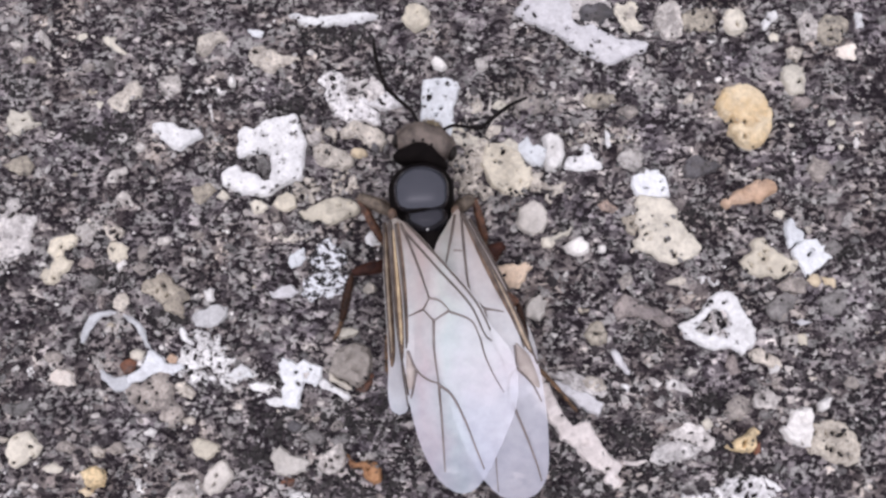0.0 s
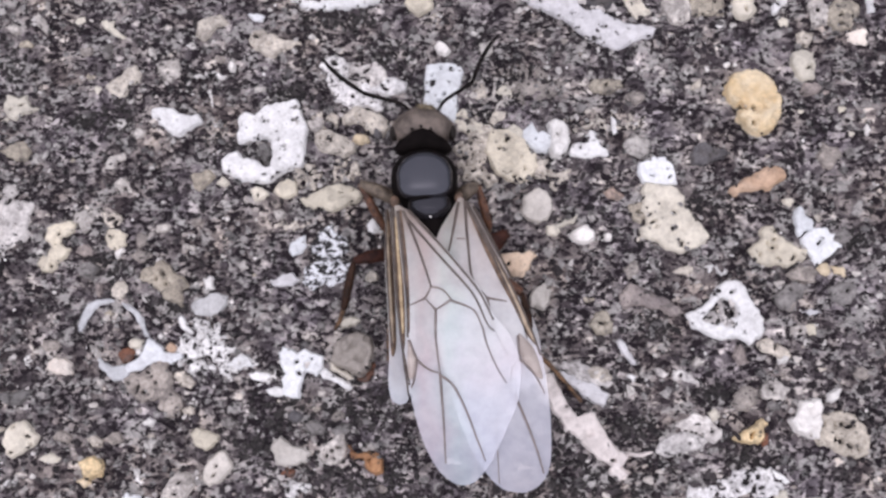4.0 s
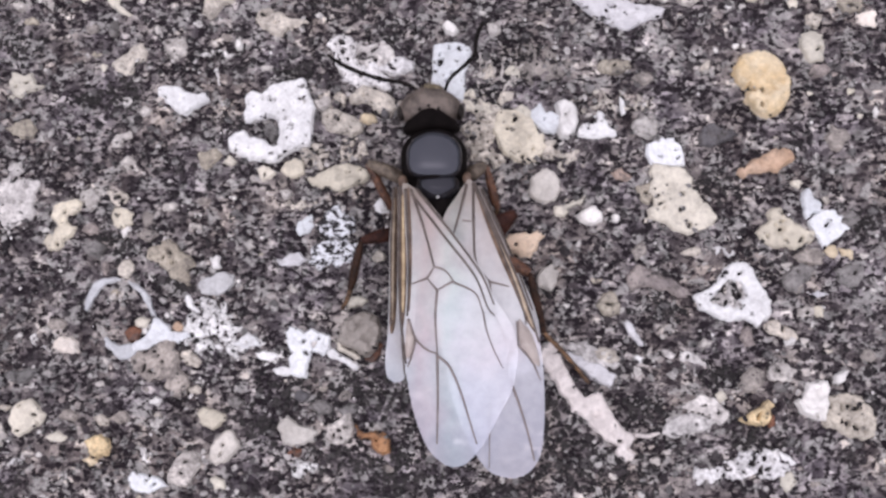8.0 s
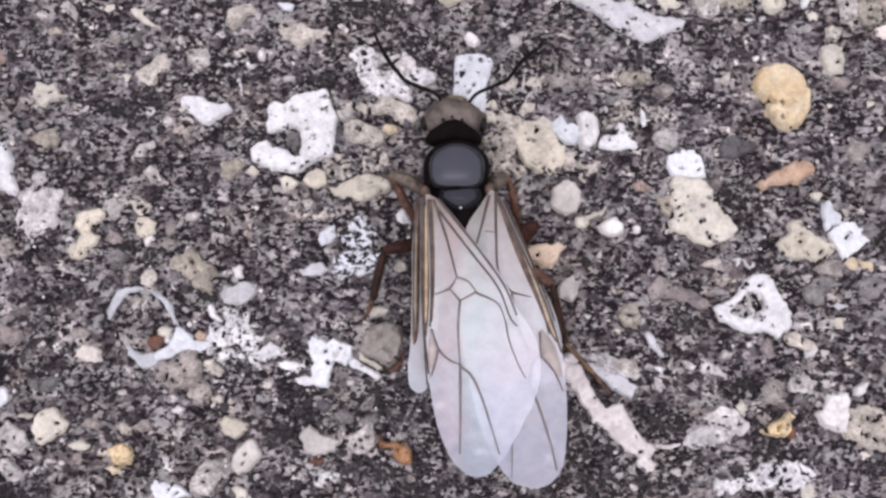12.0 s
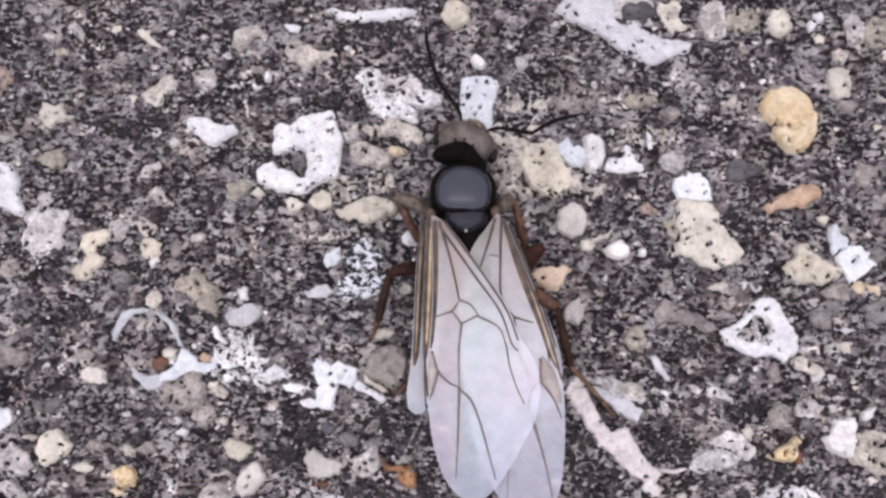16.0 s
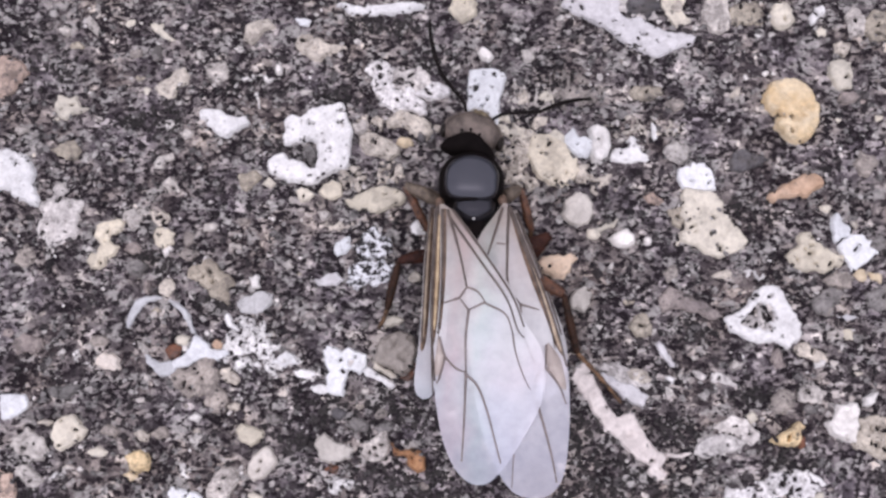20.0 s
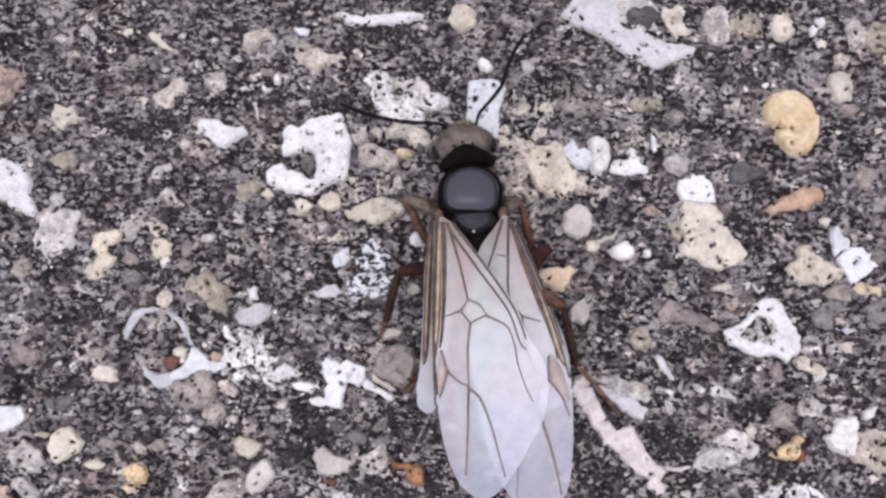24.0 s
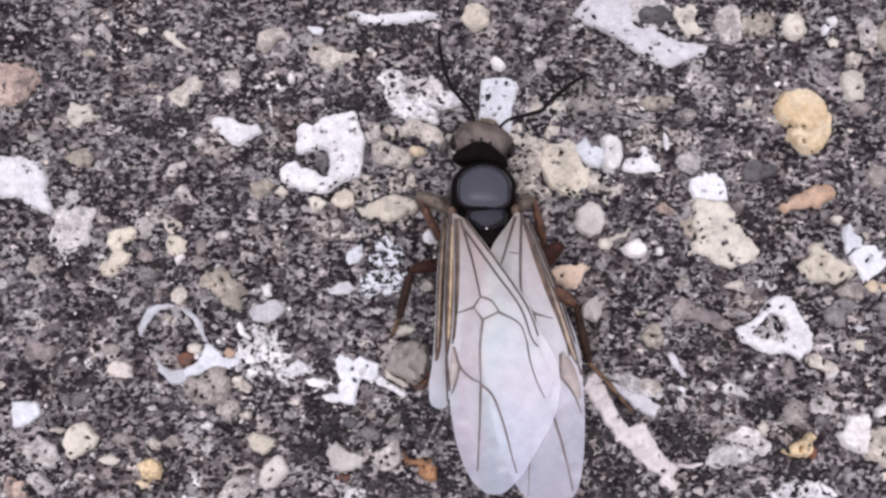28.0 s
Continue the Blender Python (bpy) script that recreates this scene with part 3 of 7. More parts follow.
crust([(-6.82, 5.43), (-6.63, 5.57), (-6.33, 5.54), (-6.03, 5.71), (-5.59, 5.57), (-5.78, 5.43), (-6.02, 5.47), (-6.15, 5.29), (-5.91, 5.11), (-5.84, 4.72), (-6.02, 4.69), (-6.1, 5), (-6.31, 5.15), (-6.61, 5.04), (-6.76, 5.14)], WEB, 0.08, 'greyish-white lichen crust on grey concrete', pits=[(-6.28, 5.36, 0.049)], ragged=0.6, net=1)
pebble([(-5.61, 5.82), (-5.52, 6.04), (-5.42, 5.93), (-5.39, 5.73), (-5.54, 5.75)], QUARTZ, 0.18)
pebble([(-10.9, 4.25), (-10.71, 4.34), (-10.6, 4.27), (-10.8, 4.17)], PALE, 0.074)
stone(-9.72, 3.44, 0.10, 0.08, PALE)
stone(-12.04, 4.29, 0.15, 0.08, CREAM)
stone(-6.3, 6.54, 0.16, 0.10, PALE)
pebble([(-12.8, 3.93), (-12.88, 3.88), (-12.96, 3.85), (-13.06, 3.85), (-13.18, 3.88), (-13.18, 3.93), (-13.17, 3.99), (-13.09, 4.02), (-12.97, 4.02), (-12.9, 3.97)], PALE, 0.124)
stone(-12.57, 3.17, 0.08, 0.10, SAND)
stone(-9.73, 7.33, 0.11, 0.06, PALE)
pebble([(-11.41, 6.62), (-11.39, 6.55), (-11.53, 6.53), (-11.64, 6.51), (-11.76, 6.55), (-11.77, 6.62), (-11.74, 6.67), (-11.64, 6.71), (-11.53, 6.75), (-11.43, 6.67)], TAN, 0.124)
pebble([(-9.59, 6.35), (-9.67, 6.3), (-9.73, 6.26), (-9.85, 6.23), (-9.95, 6.28), (-9.94, 6.35), (-9.96, 6.42), (-9.84, 6.44), (-9.74, 6.46), (-9.61, 6.44)], GREYTAN, 0.124)
pebble([(-8.98, 6.35), (-9, 6.19), (-9.1, 6.14), (-9.2, 6.12), (-9.27, 6.23), (-9.35, 6.35), (-9.27, 6.48), (-9.21, 6.53), (-9.13, 6.57), (-9.02, 6.52)], GREY, 0.124)
crust([(-4.58, 4.5), (-4.28, 4.62), (-3.89, 4.73), (-3.56, 4.78), (-3.45, 4.48), (-3.37, 4.2), (-3.25, 3.85), (-3.29, 3.33), (-3.31, 2.94), (-3.44, 2.8), (-3.7, 2.68), (-4.03, 2.57), (-4.27, 2.35), (-4.51, 2.3), (-4.92, 2.37), (-5.31, 2.47), (-5.58, 2.67), (-5.64, 2.95), (-5.5, 3.15), (-5.26, 3.16), (-5.03, 3.02), (-4.7, 2.95), (-4.39, 2.73), (-4.25, 2.81), (-4.17, 3.11), (-4.21, 3.4), (-4.3, 3.61), (-4.56, 3.71), (-4.75, 3.61), (-4.96, 3.52), (-5.23, 3.55), (-5.27, 3.8), (-5.16, 4.02), (-5.22, 4.3), (-4.99, 4.39), (-4.77, 4.3)], WHITE, 0.18, 'large U-shaped white lichen crust on grey concrete', pits=[(-4.52, 4.18, 0.049), (-4.39, 4.15, 0.032), (-3.64, 4.18, 0.049), (-3.92, 3.35, 0.049), (-4.74, 4.16, 0.032), (-4.05, 3.54, 0.024)], rough=0.12, ragged=0.2)
pebble([(-4.68, 3.43), (-4.45, 3.57), (-4.28, 3.4), (-4.27, 3.09), (-4.43, 2.88), (-4.6, 3.09)], GREY, 0.062)
crust([(-3.77, 7.96), (-3.52, 7.98), (-3.26, 7.84), (-3, 7.76), (-2.78, 7.89), (-2.24, 7.93), (-1.73, 7.99), (-1.36, 7.92), (-1.03, 7.83), (-1.39, 7.72), (-1.81, 7.64), (-2.15, 7.55), (-2.4, 7.62), (-2.78, 7.55), (-3, 7.6), (-3.34, 7.62), (-3.51, 7.78)], WHITE, 0.12, 'long white lichen streak on grey concrete', pits=[(-2.78, 7.67, 0.049)])
pebble([(-0.4, 7.8), (-0.27, 8.09), (-0.03, 8.24), (0.28, 8.17), (0.45, 7.92), (0.38, 7.62), (0.18, 7.48), (0.01, 7.38), (-0.27, 7.58)], BEIGE, 0.186, pits=[(0.07, 7.95, 0.025)], label='round cream-yellow pebble in grey concrete')
pebble([(0.43, 6.43), (0.61, 6.5), (0.88, 6.37), (0.93, 6.23), (0.76, 6.12), (0.54, 6.26)], QUARTZ, 0.22)
pebble([(1.82, 6.48), (2.09, 6.57), (2.12, 6.23), (1.95, 6.09), (1.82, 6.25)], PALE, 0.093)
crust([(-2.88, 5.79), (-2.65, 6.08), (-2.45, 6.2), (-2.23, 6.06), (-2, 5.83), (-2.19, 5.65), (-2.13, 5.4), (-1.96, 5.19), (-1.69, 5.09), (-1.36, 5.02), (-1.09, 4.82), (-1.12, 4.44), (-1.35, 4.5), (-1.75, 4.59), (-2.05, 4.59), (-2.35, 4.77), (-2.53, 5.05), (-2.68, 5.3), (-2.72, 5.61)], PITTED, 0.13, 'pitted white lichen crust on grey concrete', pits=[(-2.46, 5.88, 0.097), (-2.44, 5.58, 0.065), (-2.52, 5.33, 0.041), (-2.23, 5.12, 0.049), (-2.34, 4.91, 0.032), (-2.14, 5.76, 0.041), (-1.92, 4.91, 0.041), (-1.62, 4.84, 0.032), (-1.39, 4.7, 0.032), (-2.61, 5.76, 0.032), (-2.3, 5.37, 0.032), (-1.76, 4.98, 0.024)], rough=0.25, ragged=0.55)
crust([(-1.76, 5.26), (-1.56, 5.3), (-1.26, 5.16), (-1.01, 5.3), (-0.89, 5.46), (-0.68, 5.44), (-0.41, 5.3), (-0.44, 5.03), (-0.72, 4.93), (-0.89, 4.91), (-1.12, 4.96), (-1.42, 5.03), (-1.63, 5.07)], PITTED, 0.13, 'pitted white lichen crust on grey concrete', pits=[(-0.96, 5.12, 0.065), (-1.39, 5.17, 0.032)], rough=0.2, ragged=0.3)
crust([(-2.17, 5.87), (-1.77, 5.97), (-1.33, 5.87), (-1.03, 5.62), (-0.93, 5.19), (-1.29, 5.05), (-1.69, 5.12), (-2.03, 5.3)], GREYWHITE, 0.07, 'greyish-white lichen crust on grey concrete', pits=[(-1.77, 5.55, 0.065), (-1.46, 5.33, 0.049)], ragged=0.6, net=0.5)
crust([(0.24, 5.8), (0.58, 5.87), (0.83, 5.84), (1.21, 5.77), (1.28, 5.55), (1.18, 5.27), (1.11, 4.91), (1.06, 4.6), (1.04, 4.21), (0.87, 3.86), (0.61, 3.86), (0.54, 4.21), (0.24, 4.35), (0.14, 4.63), (0.21, 5.04), (0.18, 5.39)], CHALK, 0.15, 'chalky bluish-white lichen patch beside the ant', pits=[(0.64, 5.71, 0.041), (0.95, 5.62, 0.049), (0.39, 5.25, 0.065), (0.44, 5.32, 0.049), (0.74, 4.91, 0.049), (0.59, 4.68, 0.049), (0.38, 5.48, 0.032)], rough=0.1, ragged=0.12)
pebble([(-2.21, 4.27), (-2, 4.49), (-1.75, 4.54), (-1.45, 4.45), (-1.08, 4.31), (-0.92, 4.1), (-0.86, 3.86), (-1.08, 3.67), (-1.34, 3.79), (-1.74, 4.03), (-1.99, 4.03), (-2.19, 4.1)], SAND, 0.149, pits=[(-1.86, 4.28, 0.038)], label='smooth beige-grey pebble in grey concrete')
pebble([(-3.05, 3.78), (-2.74, 3.87), (-2.47, 3.75), (-2.14, 3.61), (-1.9, 3.44), (-1.9, 3.23), (-2.13, 3.08), (-2.47, 3.16), (-2.89, 3.33), (-3.03, 3.54)], SAND, 0.136, pits=[(-2.56, 3.56, 0.051), (-2.65, 3.59, 0.038), (-2.86, 3.63, 0.025)], label='dull tan pebble with a dark pit in concrete')
pebble([(-1.94, 3.54), (-1.79, 3.75), (-1.61, 3.7), (-1.47, 3.51), (-1.64, 3.41), (-1.82, 3.44)], CREAMY, 0.099)
pebble([(-0.98, 3.76), (-0.98, 3.67), (-1.08, 3.62), (-1.21, 3.62), (-1.34, 3.65), (-1.33, 3.75), (-1.33, 3.86), (-1.23, 3.93), (-1.1, 3.88), (-1, 3.82)], DARK, 0.124)
pebble([(-2.77, 4.03), (-2.8, 3.92), (-2.88, 3.8), (-3.08, 3.8), (-3.2, 3.91), (-3.24, 4.03), (-3.22, 4.17), (-3.06, 4.17), (-2.91, 4.24), (-2.79, 4.15)], PALE, 0.124)
stone(-0.72, 4.03, 0.15, 0.16, SAND)
stone(-3.25, 2.47, 0.16, 0.10, CREAM)
crust([(1.96, 3.55), (2.06, 3.76), (2.36, 3.83), (2.56, 3.73), (2.97, 3.56), (3.15, 3.32), (3.31, 3.04), (3.33, 2.7), (3.13, 2.39), (2.8, 2.18), (2.46, 2.32), (2.22, 2.52), (2.02, 2.83), (1.89, 3.17)], BEIGE, 0.13, 'large beige mottled pebble with dark specks in concrete', pits=[(2.52, 3.52, 0.049), (2.31, 3.24, 0.032), (2.74, 2.39, 0.041), (2.96, 2.95, 0.024), (2.19, 3.11, 0.032), (3.04, 2.61, 0.032)], ragged=0.45, rough=0.3)
crust([(2.48, 3.8), (2.7, 3.97), (2.96, 3.83), (3.12, 3.56), (2.95, 3.45), (2.66, 3.63)], CREAM, 0.08, 'cream crust on grey concrete', pits=[(2.79, 3.76, 0.032)], ragged=0.6)
crust([(3.27, 2.7), (3.47, 2.83), (3.69, 2.66), (3.98, 2.49), (4.18, 2.6), (4.41, 2.63), (4.34, 2.39), (4.05, 2.29), (3.94, 2.05), (3.75, 2.12), (3.56, 2.36), (3.36, 2.46)], SAND, 0.06, 'cream crust on grey concrete', pits=[(3.79, 2.36, 0.032)], ragged=0.9, rough=0.5, net=0.7)
crust([(4.8, 3.63), (4.94, 3.77), (5.07, 3.68), (5.03, 3.49), (4.83, 3.49)], WHITE, 0.08, 'white crusty lichen patch on grey concrete', ragged=0.5)
crust([(1.51, 5.4), (1.99, 5.57), (2.39, 5.33), (2.88, 5.22), (3.12, 4.93), (2.84, 4.67), (2.38, 4.53), (1.97, 4.29), (1.56, 4.36), (1.44, 4.84)], PALE, 0.05, 'greyish-white lichen crust on grey concrete', ragged=0.6, net=1.25)
crust([(2.4, 5.71), (3.06, 5.79), (3.71, 5.53), (4.19, 5.19), (3.86, 4.76), (3.28, 4.59), (2.71, 4.67), (2.39, 5.1)], GREYTAN, 0.05, 'pale mottled crust on grey concrete', ragged=0.6, net=1.1)
crust([(4.22, 3.99), (4.72, 4.34), (5.38, 4.26), (5.88, 4.43), (6.54, 4.17), (6.36, 3.83), (5.7, 3.88), (5.2, 3.77), (4.54, 3.73)], SAND, 0.05, 'pale mottled crust on grey concrete', ragged=0.6, net=1.3)
crust([(0.91, 4.33), (1.24, 4.42), (1.49, 4.16), (1.82, 4.04), (2.06, 3.8), (1.86, 3.62), (1.5, 3.73), (1.14, 3.86)], CREAM, 0.05, 'cream crust on grey concrete', pits=[(1.5, 3.97, 0.049)], ragged=0.7, net=0.5)
crust([(1.34, 3.93), (1.54, 4.07), (1.67, 3.94), (1.57, 3.76), (1.4, 3.8)], CREAM, 0.06, 'cream crust on grey concrete', ragged=0.6)
crust([(1.07, 3.17), (1.24, 3.41), (1.5, 3.59), (1.76, 3.42), (2.01, 3.35), (1.97, 3.04), (1.81, 2.74), (1.56, 2.68), (1.36, 2.83)], SAND, 0.08, 'cream crust on grey concrete', pits=[(1.65, 3.12, 0.049), (1.45, 2.95, 0.049)], ragged=0.8, net=0.5)
crust([(3.02, 3.8), (3.26, 3.97), (3.42, 3.73), (3.65, 3.7), (3.83, 3.56), (3.77, 3.27), (3.64, 3.13), (3.34, 3.13), (3.15, 3.35), (3, 3.56)], CHALK, 0.14, 'chalky bluish-white lichen patch on concrete', pits=[(3.38, 3.54, 0.024)], ragged=0.15)
pebble([(3.72, 3.91), (3.92, 4.03), (4.12, 3.96), (4.28, 3.75), (4.35, 3.42), (4.23, 3.2), (4.03, 2.96), (3.83, 3.02), (3.71, 3.28), (3.81, 3.56)], QUARTZ, 0.35, pits=[(3.96, 3.59, 0.019)], label='bright white rounded quartz pebble in concrete')
crust([(4.33, 3.25), (4.53, 3.39), (4.83, 3.42), (4.93, 3.6), (5.07, 3.68), (5.11, 3.46), (5.24, 3.29), (5.44, 3.03), (5.18, 2.96), (4.85, 2.92), (4.52, 2.97), (4.36, 3.03)], WHITE, 0.13, 'white crusty lichen patch on grey concrete', pits=[(4.64, 3.25, 0.032)])
stone(4.64, 3.63, 0.11, 0.11, PALE)
pebble([(3.66, 2.84), (3.63, 2.78), (3.55, 2.73), (3.43, 2.71), (3.37, 2.78), (3.32, 2.83), (3.35, 2.9), (3.44, 2.95), (3.57, 2.94), (3.68, 2.9)], SAND, 0.124)
pebble([(2.26, 4.99), (2.45, 5.18), (2.69, 5.02), (2.66, 4.8), (2.41, 4.83)], CREAM, 0.093)
pebble([(1.61, 4.99), (1.78, 5.22), (1.99, 5.06), (1.96, 4.83), (1.71, 4.79)], SAND, 0.093)
pebble([(2.03, 4.11), (2.24, 4.39), (2.53, 4.32), (2.43, 4.11), (2.2, 4.01)], SAND, 0.074)
crust([(3.03, 7.97), (3.24, 8.37), (3.56, 9.26), (4.59, 9.27), (4.64, 8.35), (4.73, 7.98), (4.69, 7.65), (4.97, 7.44), (5.31, 7.47), (5.56, 7.33), (5.81, 7.19), (6.14, 7.01), (6.64, 6.96), (6.91, 6.87), (6.82, 6.65), (6.46, 6.56), (6.2, 6.42), (5.86, 6.29), (5.44, 6.32), (5.11, 6.57), (4.7, 6.86), (4.29, 7.21), (3.87, 7.46), (3.53, 7.64), (3.23, 7.75)], FILM, 0.1, 'translucent lilac-white film of lime on concrete', pits=[(3.57, 7.88, 0.065), (4.53, 7.4, 0.032), (5.38, 6.93, 0.041), (5.81, 6.79, 0.032), (3.37, 8.08, 0.032)], rough=0.12, ragged=0.15)
pebble([(5.93, 7.92), (5.76, 7.71), (5.56, 7.51), (5.21, 7.58), (4.94, 7.71), (4.91, 7.91), (5, 8.09), (5.23, 8.22), (5.57, 8.28), (5.75, 8.1)], DARK, 0.124)
stone(5.9, 7.41, 0.11, 0.10, QUARTZ)
stone(6.71, 7.34, 0.16, 0.13, CREAM)
pebble([(6.56, 7.81), (6.55, 7.65), (6.45, 7.63), (6.38, 7.63), (6.31, 7.68), (6.25, 7.81), (6.31, 7.95), (6.39, 7.99), (6.46, 8.01), (6.56, 7.97)], SAND, 0.124)
crust([(4.59, 9.08), (5.1, 9.09), (5.42, 8.42), (5.9, 8.32), (5.95, 7.99), (5.71, 7.73), (5.83, 7.48), (5.56, 7.4), (5.23, 7.58), (4.76, 7.73), (4.63, 8.16)], GREYWHITE, 0.07, 'greyish-white lichen crust on grey concrete', pits=[(5.24, 7.91, 0.065)], ragged=0.7)
crust([(6.03, 8.17), (6.37, 8.28), (6.63, 8.07), (6.52, 7.7), (6.78, 7.41), (6.47, 7.26), (6.18, 7.59), (6.05, 7.84)], CREAM, 0.06, 'cream crust on grey concrete', pits=[(6.32, 7.88, 0.049)], ragged=0.8)
pebble([(7.18, 7.63), (7.31, 8), (7.62, 8.18), (7.96, 8), (7.91, 7.64), (7.97, 7.18), (7.66, 7), (7.37, 7.09), (7.2, 7.34)], PALE, 0.155, pits=[(7.65, 7.2, 0.038), (7.79, 7.24, 0.025)], label='pale rounded pebble in grey concrete')
pebble([(8.03, 7.82), (8.29, 7.97), (8.8, 8.01), (9.01, 7.74), (8.93, 7.43), (8.6, 7.35), (8.22, 7.24), (8, 7.42)], TAN, 0.112, pits=[(8.37, 7.88, 0.063), (8.71, 7.73, 0.025)])
pebble([(9.29, 7.69), (9.42, 7.91), (9.73, 7.96), (9.9, 7.76), (9.88, 7.44), (9.69, 7.27), (9.42, 7.27), (9.28, 7.43)], CREAM, 0.174, pits=[(9.65, 7.45, 0.038)], label='rounded cream-white pebble in grey concrete')
crust([(10.41, 7.55), (10.6, 7.8), (10.8, 7.89), (10.88, 7.69), (10.64, 7.47), (10.47, 7.38)], WHITE, 0.1, 'white crusty lichen patch on grey concrete', pits=[(10.62, 7.65, 0.049)], ragged=0.6)
pebble([(10.55, 7.07), (10.71, 7.22), (10.85, 7.11), (10.81, 6.91), (10.61, 6.91)], CREAM, 0.093)
pebble([(11.5, 7.47), (11.71, 7.77), (11.9, 7.66), (12.06, 7.29), (11.97, 6.97), (11.68, 6.88), (11.51, 7.11)], PALE, 0.093, pits=[(11.77, 7.42, 0.038)])
pebble([(12.12, 7.54), (12.33, 7.71), (12.83, 7.63), (12.99, 7.44), (12.89, 7.08), (12.59, 6.84), (12.22, 6.8), (12.04, 7), (12, 7.29)], TAN, 0.112, pits=[(12.43, 7.26, 0.037), (12.76, 7.21, 0.05), (12.37, 6.98, 0.037), (12.78, 7.1, 0.037)], label='flat grey-tan pebble with dark pits in concrete')
pebble([(12.59, 6.64), (12.92, 6.74), (13.11, 6.72), (13.09, 6.32), (12.72, 6.36), (12.58, 6.46)], PINKWHITE, 0.093)
crust([(13.22, 7.81), (13.4, 7.77), (13.41, 7.32), (13.18, 7.29)], WHITE, 0.1, 'white crusty lichen patch on grey concrete')
pebble([(10.92, 6.06), (11.21, 6.18), (11.5, 6.05), (11.52, 5.7), (11.46, 5.3), (11.14, 5.24), (10.93, 5.41), (10.84, 5.75)], CREAM, 0.155, pits=[(11.34, 5.64, 0.05), (11.43, 5.56, 0.037)], label='smooth cream pebble in grey concrete')
pebble([(11.52, 6.51), (11.48, 6.41), (11.37, 6.32), (11.24, 6.32), (11.13, 6.39), (11.11, 6.52), (11.1, 6.68), (11.26, 6.76), (11.4, 6.71), (11.57, 6.67)], SAND, 0.124)
stone(11.02, 4.25, 0.11, 0.10, CREAM)
stone(12.22, 4.33, 0.14, 0.16, BEIGE)
stone(12.43, 3.59, 0.11, 0.11, CREAM)
pebble([(12.04, 2.93), (11.91, 2.78), (11.78, 2.6), (11.56, 2.6), (11.43, 2.77), (11.36, 2.94), (11.5, 3.09), (11.6, 3.31), (11.8, 3.17), (12.04, 3.15)], GREYTAN, 0.124)
pebble([(11.71, 4.99), (11.62, 4.87), (11.44, 4.82), (11.24, 4.78), (11.13, 4.89), (11.04, 4.99), (11.17, 5.1), (11.3, 5.15), (11.47, 5.16), (11.61, 5.09)], PINKGREY, 0.124)
pebble([(12.76, 3.75), (12.87, 3.89), (12.95, 3.68), (12.89, 3.48), (12.77, 3.55)], QUARTZ, 0.15)
pebble([(8.98, 5.14), (9.11, 5.36), (9.38, 5.45), (9.75, 5.48), (9.98, 5.38), (10.2, 5.2), (10.37, 4.94), (10.38, 4.69), (10.47, 4.52), (10.39, 4.34), (10.34, 4.06), (10.19, 3.77), (9.94, 3.63), (9.61, 3.59), (9.39, 3.75), (9.32, 3.95), (9.19, 4.09), (9.28, 4.29), (9.49, 4.39), (9.3, 4.49), (9.13, 4.42), (8.96, 4.62), (8.83, 4.83)], OCHRE, 0.34, pits=[(9.28, 4.46, 0.051), (9.6, 4.29, 0.051), (9.59, 3.83, 0.032), (9.38, 4.3, 0.025)], label='rounded ochre-yellow pebble set in grey concrete')
pebble([(4.96, 5.17), (5.28, 5.38), (5.58, 5.31), (5.85, 5.31), (5.92, 5.07), (5.7, 4.93), (5.3, 4.87), (5.01, 4.99)], TAN, 0.087, pits=[(5.44, 5.17, 0.051)])
pebble([(6.54, 4.79), (6.42, 4.68), (6.3, 4.59), (6.16, 4.65), (6.03, 4.68), (6, 4.79), (6.07, 4.87), (6.14, 5), (6.3, 4.94), (6.45, 4.91)], GREYTAN, 0.124)
pebble([(5.86, 3.25), (5.95, 3.5), (6.22, 3.62), (6.48, 3.5), (6.62, 3.29), (6.49, 3.03), (6.26, 2.93), (6.03, 3.03)], PALE, 0.112)
pebble([(8.9, 3.04), (8.63, 2.88), (8.42, 2.8), (8.1, 2.69), (7.88, 2.86), (7.81, 3.04), (7.93, 3.19), (8.13, 3.36), (8.42, 3.26), (8.68, 3.19)], DARK, 0.124)
stone(8.98, 5.75, 0.13, 0.11, QUARTZ)
stone(9.22, 5.76, 0.10, 0.08, QUARTZ)
stone(8.39, 5.62, 0.08, 0.10, QUARTZ)
stone(7.09, 5.46, 0.13, 0.10, PALE)
pebble([(7.28, 4.93), (7.29, 4.89), (7.19, 4.86), (7.09, 4.86), (7, 4.89), (6.95, 4.93), (7, 4.96), (7.1, 4.98), (7.2, 4.98), (7.3, 4.96)], PALE, 0.124)
stone(8.84, 6.93, 0.13, 0.08, QUARTZ)
stone(5, 5.52, 0.08, 0.11, PALE)
stone(6.18, 5.67, 0.16, 0.08, PALE)
pebble([(7.86, 5.02), (8.08, 5.3), (8.23, 5.28), (8.13, 5.05), (7.96, 4.95)], SAND, 0.087)
crust([(5.55, 4.19), (5.67, 4.08), (5.73, 3.67), (5.59, 3.6), (5.57, 3.88)], WHITE, 0.07, 'greyish-white lichen crust on grey concrete')
crust([(6.28, 2.71), (6.49, 2.84), (6.73, 2.93), (7.06, 2.9), (7.23, 2.67), (7.33, 2.4), (7.29, 2.15), (7.03, 2.08), (6.7, 2.14), (6.43, 2.18), (6.29, 2.4)], CHALK, 0.13, 'white crusty lichen patch on grey concrete', pits=[(6.63, 2.35, 0.041), (7.12, 2.33, 0.049), (7.1, 2.59, 0.032)], ragged=0.15)
